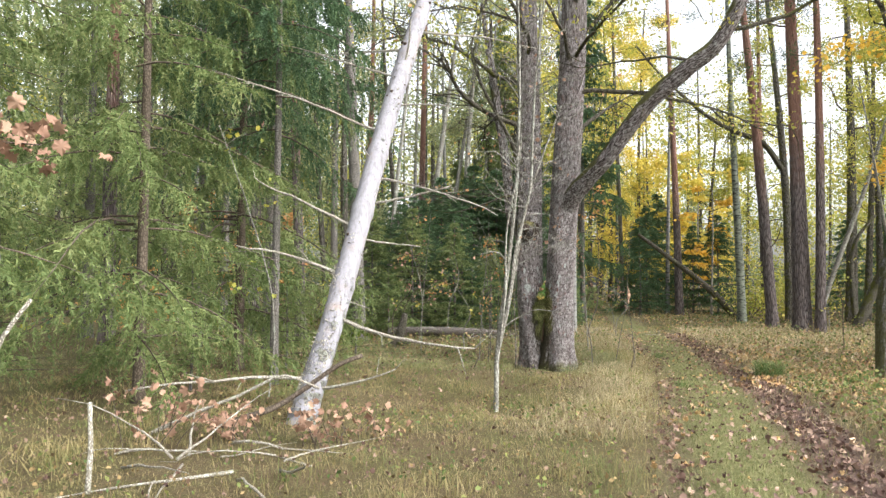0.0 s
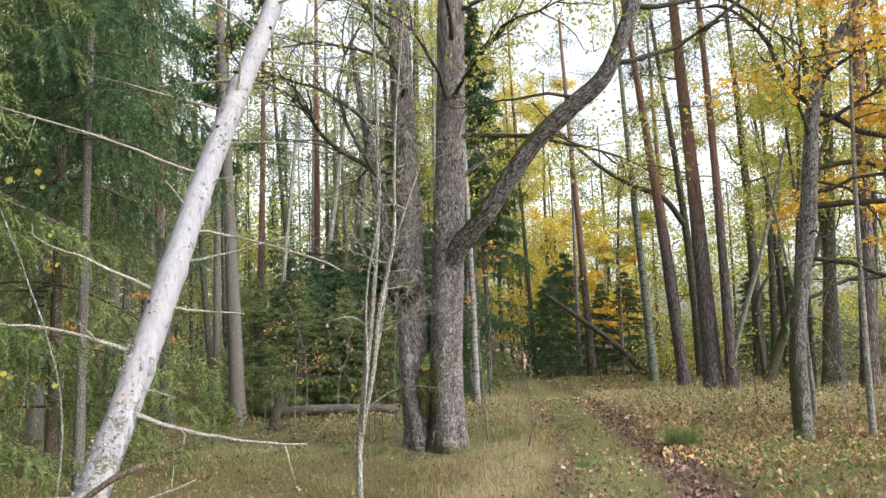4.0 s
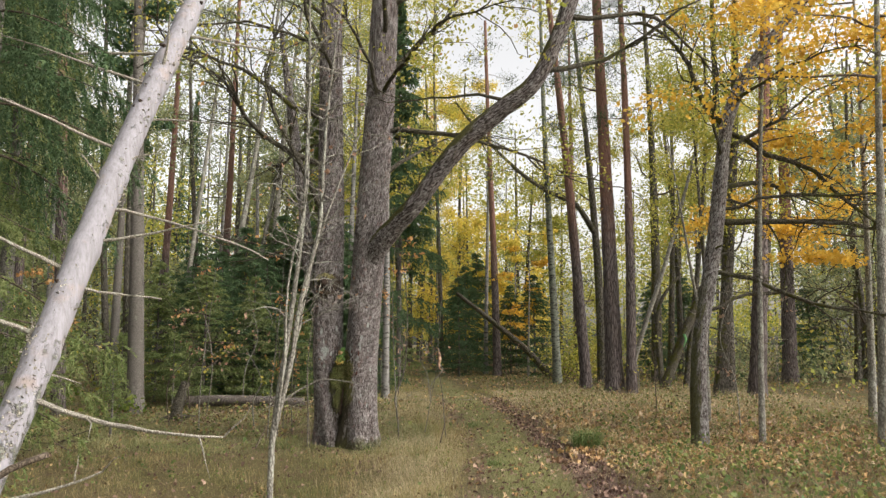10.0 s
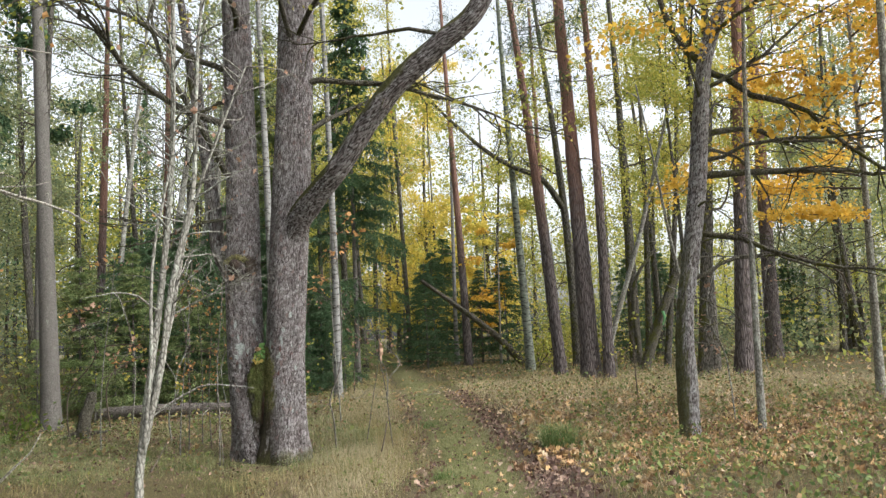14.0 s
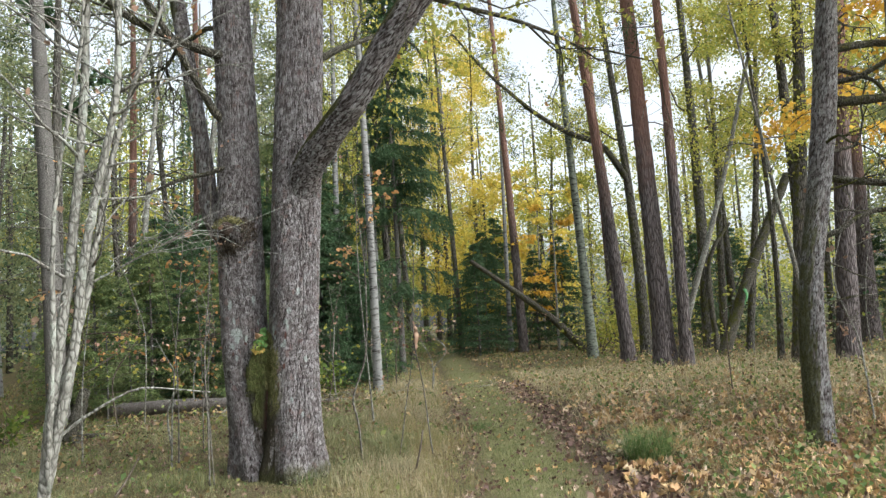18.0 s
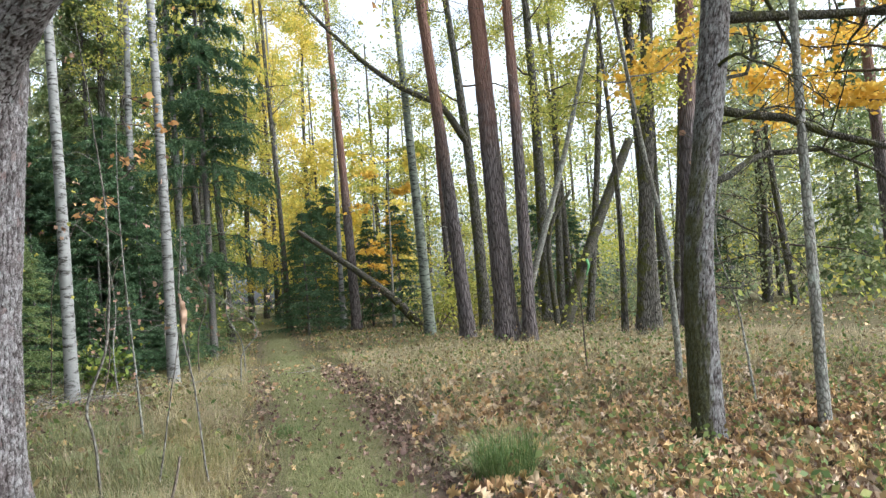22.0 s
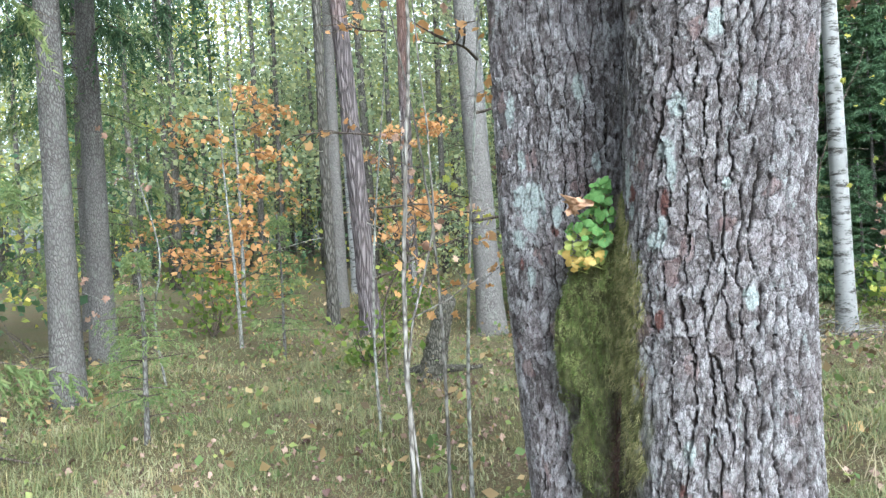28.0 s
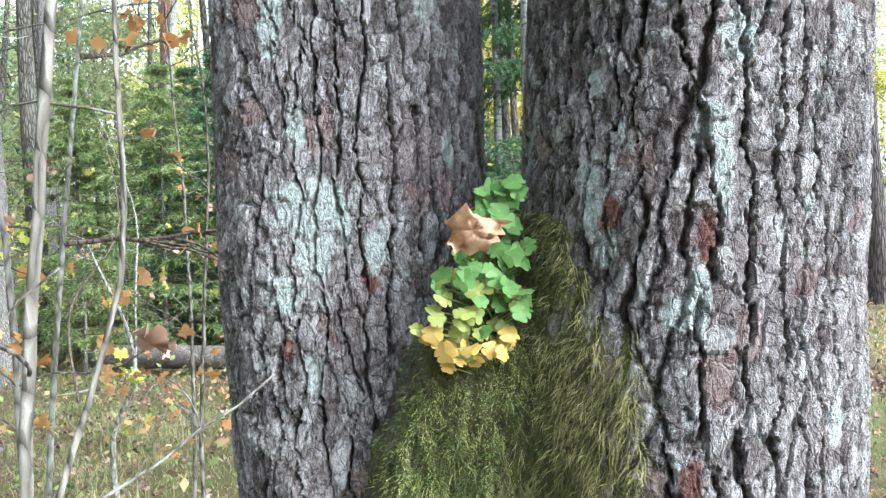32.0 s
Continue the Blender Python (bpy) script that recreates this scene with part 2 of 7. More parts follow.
def bark(name, dark, mid, pale, stretch=0.22, scale=22, relief=0.03, lichen=(0.42, 0.45, 0.38), lichen_at=0.62, upper=None, moss=0.0):
    """Furrowed bark; upper: (height, colour) of a smoother bark above that height."""
    m, nt, b = material(name)
    v = coords(nt, (1, 1, stretch))
    vor = node(nt, "ShaderNodeTexVoronoi", Scale=scale)
    vor.feature = "DISTANCE_TO_EDGE"
    warp = node(nt, "ShaderNodeVectorMath")
    warp.operation = "ADD"
    wn2 = node(nt, "ShaderNodeTexNoise", Scale=9.0, Detail=3)
    nt.links.new(v, wn2.inputs["Vector"])
    sc = nt.nodes.new("ShaderNodeVectorMath")
    sc.operation = "SCALE"
    sc.inputs["Scale"].default_value = 0.06
    nt.links.new(wn2.outputs["Color"], sc.inputs[0])
    nt.links.new(v, warp.inputs[0])
    nt.links.new(sc.outputs[0], warp.inputs[1])
    nt.links.new(warp.outputs[0], vor.inputs["Vector"])
    fine = noise_tex(nt, v, 60, 5, 0.7)
    big = noise_tex(nt, coords(nt), 2.3, 3)
    plate = maths(nt, "MULTIPLY", vor.outputs["Distance"], 4.0, True)
    h = maths(nt, "ADD", plate, maths(nt, "MULTIPLY", fine, 0.6))
    col = ramp(nt, maths(nt, "MULTIPLY", h, 0.62), [(0.12, dark), (0.42, mid), (0.8, pale)])
    col = mix(nt, maths(nt, "MULTIPLY", maths(nt, "SUBTRACT", big, 0.35), 1.2, True), col, mid)
    if upper:
        geo_n = nt.nodes.new("ShaderNodeNewGeometry")
        sep = nt.nodes.new("ShaderNodeSeparateXYZ")
        nt.links.new(geo_n.outputs["Position"], sep.inputs[0])
        up_f = maths(nt, "MULTIPLY", maths(nt, "SUBTRACT", maths(nt, "ADD", sep.outputs["Z"], maths(nt, "MULTIPLY", big, 3.0)), upper[0]), 0.35, True)
        up_c = ramp(nt, fine, [(0.3, tuple(c * 0.6 for c in upper[1])), (0.7, upper[1])])
        col = mix(nt, up_f, col, up_c)
    if lichen:
        ln = noise_tex(nt, coords(nt, (1, 1, 0.6)), 11, 5, 0.75)
        col = mix(nt, maths(nt, "MULTIPLY", maths(nt, "SUBTRACT", ln, lichen_at), 6.0, True), col, lichen)
    if moss:
        geo_m = nt.nodes.new("ShaderNodeNewGeometry")
        sepm = nt.nodes.new("ShaderNodeSeparateXYZ")
        nt.links.new(geo_m.outputs["Normal"], sepm.inputs[0])
        mn = noise_tex(nt, coords(nt), 3.5, 4, 0.7)
        f = maths(nt, "ADD", mn, maths(nt, "MULTIPLY", sepm.outputs["X"], -0.14))
        col = mix(nt, maths(nt, "MULTIPLY", maths(nt, "SUBTRACT", f, 1 - moss), 7.0, True), col, ramp(nt, fine, [(0.3, (0.035, 0.04, 0.008)), (0.7, (0.13, 0.13, 0.03))]))
    nt.links.new(col, b.inputs["Base Color"])
    b.inputs["Roughness"].default_value = 0.9
    bump(nt, b, h, 0.9, relief)
    return m


def foliage(name, colours, translucent=0.35, rough=0.6, patches=0.9, single=0.6, broad=1.0):
    """Leaves whose colour varies leaf by leaf and in larger patches."""
    m, nt, b = material(name)
    gn = nt.nodes.new("ShaderNodeNewGeometry")
    patch = noise_tex(nt, coords(nt), patches, 3)
    f = maths(nt, "ADD", maths(nt, "MULTIPLY", gn.outputs["Random Per Island"], single), maths(nt, "MULTIPLY", maths(nt, "SUBTRACT", patch, 0.3), broad))
    stops = [(i / (len(colours) - 1), c) for i, c in enumerate(colours)]
    col = ramp(nt, f, stops)
    nt.links.new(col, b.inputs["Base Color"])
    b.inputs["Roughness"].default_value = rough
    if translucent:
        tr = nt.nodes.new("ShaderNodeBsdfTranslucent")
        nt.links.new(col, tr.inputs["Color"])
        mx = nt.nodes.new("ShaderNodeMixShader")
        mx.inputs[0].default_value = translucent
        out = nt.nodes["Material Output"]
        nt.links.new(b.outputs[0], mx.inputs[1])
        nt.links.new(tr.outputs[0], mx.inputs[2])
        nt.links.new(mx.outputs[0], out.inputs["Surface"])
    return m


M_PINE = bark("pine_bark", (0.026, 0.021, 0.021), (0.1, 0.083, 0.081), (0.2, 0.172, 0.17), 0.13, 24, 0.03, lichen=None, upper=(5.6, (0.27, 0.15, 0.115)))
M_OAK2 = bark("grey_bark", (0.018, 0.016, 0.013), (0.075, 0.068, 0.056), (0.17, 0.158, 0.138), 0.2, 26, 0.025, lichen_at=0.66, moss=0.42)
M_LIMB = bark("mossy_limb_bark", (0.02, 0.019, 0.014), (0.085, 0.078, 0.06), (0.16, 0.148, 0.12), 0.3, 48, 0.02, lichen_at=0.68, moss=0.45)
M_SPRUCE_BARK = bark("spruce_bark", (0.06, 0.053, 0.048), (0.135, 0.124, 0.114), (0.2, 0.19, 0.176), 0.4, 50, 0.01, lichen=(0.26, 0.28, 0.235), lichen_at=0.58)
M_PALE = bark("pale_stem_bark", (0.07, 0.066, 0.055), (0.18, 0.172, 0.15), (0.3, 0.29, 0.26), 0.5, 30, 0.006, lichen=(0.42, 0.45, 0.39), lichen_at=0.52)
M_TWIG = bark("twig_bark", (0.03, 0.024, 0.018), (0.09, 0.07, 0.055), (0.17, 0.14, 0.11), 0.5, 40, 0.004, lichen=None)
M_DEADTWIG = bark("dead_twig_bark", (0.1, 0.09, 0.075), (0.26, 0.24, 0.2), (0.46, 0.44, 0.39), 0.5, 60, 0.006, lichen=(0.5, 0.53, 0.45), lichen_at=0.55)
M_LOG = bark("log_bark", (0.05, 0.042, 0.037), (0.14, 0.12, 0.11), (0.25, 0.225, 0.21), 0.5, 60, 0.01, lichen_at=0.6)
M_STRAW = foliage("straw_stems", [(0.12, 0.08, 0.045), (0.25, 0.18, 0.1), (0.36, 0.29, 0.17)], 0.15)


def birch_bark(name, white, mark, band=0.5):
    m, nt, b = material(name)
    v = coords(nt, (1, 1, 3.2))
    n1 = noise_tex(nt, v, 5.5, 5, 0.75)
    n2 = noise_tex(nt, coords(nt, (1, 1, 0.7)), 5, 4, 0.65)
    n3 = noise_tex(nt, coords(nt), 55, 4, 0.7)
    col = ramp(nt, n2, [(0.3, tuple(c * 0.72 for c in white)), (0.65, white)])
    col = mix(nt, maths(nt, "MULTIPLY", maths(nt, "SUBTRACT", n1, band + 0.1), 9.0, True), col, mark)
    col = mix(nt, maths(nt, "MULTIPLY", maths(nt, "SUBTRACT", n3, 0.6), 3.0, True), col, (0.3, 0.32, 0.27))
    nt.links.new(col, b.inputs["Base Color"])
    b.inputs["Roughness"].default_value = 0.75
    bump(nt, b, maths(nt, "ADD", n1, n3), 0.4, 0.01)
    return m


M_BIRCH = birch_bark("birch_bark", (0.25, 0.248, 0.24), (0.045, 0.04, 0.035), 0.4)
M_BIRCH_OLD = birch_bark("old_birch_bark", (0.2, 0.22, 0.18), (0.04, 0.04, 0.035), 0.38)


def snag_wood():
    m, nt, b = material("bleached_wood")
    n1 = noise_tex(nt, coords(nt, (5, 5, 0.6)), 6, 5, 0.65)
    n2 = noise_tex(nt, coords(nt), 3.2, 4, 0.6)
    n3 = noise_tex(nt, coords(nt, (1, 1, 0.8)), 26, 5, 0.75)
    n4 = noise_tex(nt, coords(nt), 9, 3, 0.6)
    col = ramp(nt, n1, [(0.3, (0.185, 0.178, 0.195)), (0.6, (0.29, 0.285, 0.32))])
    col = mix(nt, maths(nt, "MULTIPLY", maths(nt, "SUBTRACT", n2, 0.56), 4.0, True), col, (0.34, 0.27, 0.24))
    rag = maths(nt, "MULTIPLY", maths(nt, "SUBTRACT", maths(nt, "ADD", maths(nt, "MULTIPLY", n4, 0.7), maths(nt, "MULTIPLY", n3, 0.45)), attr(nt, "bare")), 14.0, True)
    scab = ramp(nt, n3, [(0.35, (0.1, 0.095, 0.08)), (0.5, (0.2, 0.21, 0.18)), (0.68, (0.36, 0.37, 0.33))])
    col = mix(nt, rag, col, scab)
    nt.links.new(col, b.inputs["Base Color"])
    b.inputs["Roughness"].default_value = 0.8
    bump(nt, b, maths(nt, "ADD", maths(nt, "MULTIPLY", n1, 0.4), maths(nt, "MULTIPLY", maths(nt, "MULTIPLY", rag, n3), 2.5)), 0.8, 0.02)
    return m


def ground_material():
    m, nt, b = material("forest_floor")
    v = coords(nt)
    n1, n2, n3 = noise_tex(nt, v, 0.8, 4), noise_tex(nt, v, 7, 5, 0.7), noise_tex(nt, v, 55, 4, 0.75)
    soil = ramp(nt, n3, [(0.25, (0.035, 0.027, 0.016)), (0.5, (0.12, 0.088, 0.048)), (0.75, (0.26, 0.19, 0.11))])
    green = ramp(nt, n3, [(0.25, (0.04, 0.042, 0.015)), (0.6, (0.125, 0.118, 0.045)), (0.8, (0.24, 0.2, 0.09))])
    col = mix(nt, maths(nt, "MULTIPLY", maths(nt, "SUBTRACT", maths(nt, "ADD", n1, maths(nt, "MULTIPLY", n2, 0.5)), 0.6), 3.0, True), soil, green)
    way = ramp(nt, maths(nt, "ADD", maths(nt, "MULTIPLY", n2, 0.5), maths(nt, "MULTIPLY", n3, 0.5)), [(0.32, (0.1, 0.115, 0.042)), (0.5, (0.2, 0.2, 0.085)), (0.68, (0.35, 0.3, 0.17))])
    col = mix(nt, maths(nt, "MULTIPLY", attr(nt, "path"), 0.8), col, way)
    rut = ramp(nt, maths(nt, "ADD", maths(nt, "MULTIPLY", n2, 0.5), maths(nt, "MULTIPLY", n3, 0.5)), [(0.3, (0.045, 0.03, 0.025)), (0.5, (0.125, 0.083, 0.068)), (0.7, (0.25, 0.175, 0.14))])
    col = mix(nt, attr(nt, "rut"), col, rut)
    nt.links.new(col, b.inputs["Base Color"])
    b.inputs["Roughness"].default_value = 0.95
    bump(nt, b, maths(nt, "ADD", n2, n3), 0.9, 0.04)
    return m


M_GROUND = ground_material()
M_GRASS = foliage("dry_grass", [(0.1, 0.13, 0.04), (0.18, 0.205, 0.08), (0.27, 0.235, 0.105), (0.36, 0.295, 0.15), (0.5, 0.42, 0.26)], 0.35, 0.6, 1.3, 0.45, 1.5)
M_LUSH = foliage("forest_grass", [(0.09, 0.115, 0.045), (0.17, 0.195, 0.085), (0.27, 0.27, 0.14), (0.4, 0.365, 0.23)], 0.3, 0.6, 1.3, 0.5, 1.4)
M_PATHGRASS = foliage("path_grass", [(0.12, 0.145, 0.05), (0.2, 0.22, 0.088), (0.35, 0.325, 0.17)], 0.3)
M_TUFT = foliage("green_grass", [(0.045, 0.085, 0.022), (0.085, 0.145, 0.04), (0.16, 0.22, 0.075), (0.28, 0.3, 0.13)], 0.3, 0.6, 3.0, 0.8, 0.5)
M_LITTER = foliage("fallen_leaves", [(0.14, 0.085, 0.06), (0.28, 0.175, 0.11), (0.47, 0.285, 0.145), (0.56, 0.375, 0.17), (0.54, 0.4, 0.25), (0.53, 0.42, 0.33)], 0.2, 0.6, 0.9, 0.9, 0.45)
M_DRYHERB = foliage("dry_herb_leaves", [(0.07, 0.05, 0.028), (0.16, 0.115, 0.055), (0.29, 0.2, 0.095), (0.42, 0.32, 0.16)], 0.25, 0.6, 0.9, 0.85, 0.5)
M_HERB = foliage("herb_leaves", [(0.045, 0.075, 0.026), (0.11, 0.165, 0.055), (0.22, 0.26, 0.085), (0.38, 0.36, 0.12)], 0.4)
M_BROWNLEAF = foliage("brown_litter", [(0.06, 0.032, 0.027), (0.14, 0.085, 0.068), (0.25, 0.165, 0.127), (0.39, 0.28, 0.21)], 0.1, 0.6, 0.9, 0.85, 0.5)
M_YELLOW = foliage("maple_yellow", [(0.56, 0.31, 0.045), (0.68, 0.42, 0.06), (0.76, 0.51, 0.09), (0.76, 0.57, 0.14)], 0.5)
M_ORANGE = foliage("maple_orange", [(0.46, 0.22, 0.08), (0.58, 0.32, 0.13), (0.66, 0.43, 0.21)], 0.45)
M_YGREEN = foliage("yellow_green_leaves", [(0.18, 0.23, 0.05), (0.33, 0.36, 0.08), (0.5, 0.46, 0.1), (0.68, 0.56, 0.14)], 0.5)
M_PALEYELLOW = foliage("pale_yellow_leaves", [(0.4, 0.37, 0.07), (0.58, 0.49, 0.09), (0.72, 0.56, 0.12), (0.78, 0.6, 0.15)], 0.55)
M_GREENLEAF = foliage("green_leaves", [(0.07, 0.12, 0.02), (0.14, 0.2, 0.04), (0.28, 0.3, 0.06)], 0.45)
# Greyed, paler leaf colour that paints in the haze over background trees.
M_HAZY = foliage("hazed_leaves", [(0.12, 0.16, 0.09), (0.22, 0.27, 0.15), (0.34, 0.36, 0.18), (0.46, 0.42, 0.18)], 0.5)
M_STRAWGRASS = foliage("straw_grass", [(0.26, 0.22, 0.12), (0.42, 0.35, 0.22), (0.55, 0.47, 0.32)], 0.3)
M_NEEDLE = foliage("spruce_needles", [(0.034, 0.07, 0.036), (0.075, 0.135, 0.064), (0.16, 0.235, 0.11)], 0.35)
M_NEEDLE_OLIVE = foliage("olive_needles", [(0.085, 0.135, 0.045), (0.18, 0.24, 0.09), (0.32, 0.34, 0.15)], 0.4)
M_PINENEEDLE = foliage("pine_needles", [(0.03, 0.06, 0.025), (0.07, 0.11, 0.04)], 0.2)
M_DRYLEAF = foliage("withered_leaves", [(0.22, 0.12, 0.085), (0.38, 0.24, 0.17), (0.5, 0.36, 0.26)], 0.25)

# ---- ground ----
def make_ground():
    near_x, near_y = np.arange(-9, 19.01, 0.18), np.arange(-4, 34.01, 0.18)
    far = np.array([1, 2.2, 4, 7, 11, 17, 26, 40, 60, 90, 140, 220, 350, 600, 1200, 2400])
    xs = np.concatenate([near_x[0] - far[::-1], near_x, near_x[-1] + far])
    ys = np.concatenate([near_y[0] - far[::-1], near_y, near_y[-1] + far])
    x, y = np.meshgrid(xs, ys)
    z = ground_z(x, y) + RNG.normal(size=x.shape) * 0.004
    i, j = np.meshgrid(np.arange(len(ys) - 1), np.arange(len(xs) - 1), indexing="ij")
    n = len(xs)
    q = np.stack([i * n + j, i * n + j + 1, (i + 1) * n + j + 1, (i + 1) * n + j], -1).reshape(-1, 4)
    d = path_offset(x, y)
    lit = np.where((y < 75) & (y > -30), 1.0, 0.0)
    way = np.clip(1.3 - np.abs(d + 0.02) / 0.55, 0, 1) * lit
    rut = np.maximum(np.clip(1.5 - np.abs(d - 0.82) / 0.3, 0, 1) * np.clip((18 - y) / 6, 0.15, 1), np.clip(1.4 - np.abs(d + 0.56) / 0.13, 0, 1) * 0.45) * lit
    geo = Geo().add(np.stack([x, y, z], -1), q)
    ob = part("ground", geo, M_GROUND, None, attrs={"path": way.ravel(), "rut": rut.ravel()})
    tagged(ob, "forest floor of grass, moss and leaf litter with a footpath", "ground", "", "structure")


make_ground()


# ---- the double oak ----
def smooth01(x, lo, hi):
    u = np.clip((x - lo) / (hi - lo), 0, 1)
    return u * u * (3 - 2 * u)


def wave(x, y, z, seed, f):
    """Cheap smooth noise in -1..1."""
    r = np.random.default_rng(seed)
    out = 0
    for k in range(7):
        w = r.normal(size=3) * f * (0.6 + 0.35 * k)
        out = out + np.sin(w[0] * x + w[1] * y + w[2] * z + r.uniform(0, 6.28)) / (1 + 0.35 * k)
    return out / 3.0


def plates(u, z, around, tall, seed):
    """Long bark plates on an unrolled stem that wraps after `around` cells: the gap to the next plate, how upright that gap runs, a number per plate."""
    r = np.random.default_rng(seed)
    zz = z / tall + 3
    rows = int(zz.max()) + 5
    jx, jz, val = r.uniform(0.1, 0.9, (rows, around)), r.uniform(0.05, 0.95, (rows, around)), r.uniform(0, 1, (rows, around))
    ci, cj = np.floor(zz).astype(int), np.floor(u).astype(int)
    d1, d2 = np.full(u.shape, 9.0), np.full(u.shape, 9.0)
    x1, y1, x2, y2, v1 = (np.zeros(u.shape) for _ in range(5))
    for a in (-1, 0, 1):
        for b in (-1, 0, 1):
            i, j = np.clip(ci + a, 0, rows - 1), cj + b
            w = j % around
            px, pz = j + jx[i, w], i + jz[i, w]
            d = (px - u) ** 2 + (pz - zz) ** 2
            first = d < d1
            second = (~first) & (d < d2)
            x2, y2 = np.where(first, x1, np.where(second, px, x2)), np.where(first, y1, np.where(second, pz, y2))
            d2 = np.where(first, d1, np.where(second, d, d2))
            x1, y1, v1 = np.where(first, px, x1), np.where(first, pz, y1), np.where(first, val[i, w], v1)
            d1 = np.where(first, d, d1)
    flat = np.abs(x2 - x1) / (np.abs(x2 - x1) + np.abs(y2 - y1) + 1e-6)
    return np.sqrt(d2) - np.sqrt(d1), flat, v1


def lattice(u, z, around, tall, seed):
    """Smooth random field 0..1 on an unrolled stem that wraps after `around` cells."""
    r = np.random.default_rng(seed)
    zz = z / tall + 3
    rows = int(zz.max()) + 4
    val = r.uniform(0, 1, (rows, around))
    i, j = np.clip(np.floor(zz).astype(int), 0, rows - 2), np.floor(u).astype(int)
    fz, fu = np.clip(zz - i, 0, 1), u - j
    fz, fu = fz * fz * (3 - 2 * fz), fu * fu * (3 - 2 * fu)
    a, b = j % around, (j + 1) % around
    return (val[i, a] * (1 - fu) + val[i, b] * fu) * (1 - fz) + (val[i + 1, a] * (1 - fu) + val[i + 1, b] * fu) * fz


def bark_relief(turn, s, cols, seed):
    """Layered oak bark on an unrolled stem: height 0..1, furrows, a number for each plate and for each flake."""
    fine = lattice(turn * 5 * cols, s, 5 * cols, 0.009, seed + 20) - 0.5
    mid = lattice(turn * 2 * cols, s, 2 * cols, 0.03, seed + 21) - 0.5
    slow = lattice(turn * 9, s, 9, 0.24, seed + 22) - 0.5
    u, z = turn * cols + slow * 0.8 + mid * 0.3 + fine * 0.2, s + mid * 0.02 + fine * 0.006
    g1, up1, v1 = plates(u, z, cols, 0.14, seed + 1)
    g2, up2, v2 = plates(u * 1.0 + 0.37, z, cols, 0.05, seed + 2)
    g3, up3, v3 = plates(turn * 4 * cols + slow * 6 + mid + fine * 0.5, z, 4 * cols, 0.02, seed + 3)
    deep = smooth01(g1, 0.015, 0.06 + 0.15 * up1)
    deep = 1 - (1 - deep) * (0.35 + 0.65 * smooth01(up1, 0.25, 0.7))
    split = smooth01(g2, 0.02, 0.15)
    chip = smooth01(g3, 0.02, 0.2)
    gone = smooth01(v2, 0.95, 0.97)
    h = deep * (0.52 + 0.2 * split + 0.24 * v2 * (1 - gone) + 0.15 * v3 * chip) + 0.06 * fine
    # Low in every crease, where the material darkens the bark.
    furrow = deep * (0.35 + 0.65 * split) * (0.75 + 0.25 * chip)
    return h, furrow, v2, v3, gone * deep


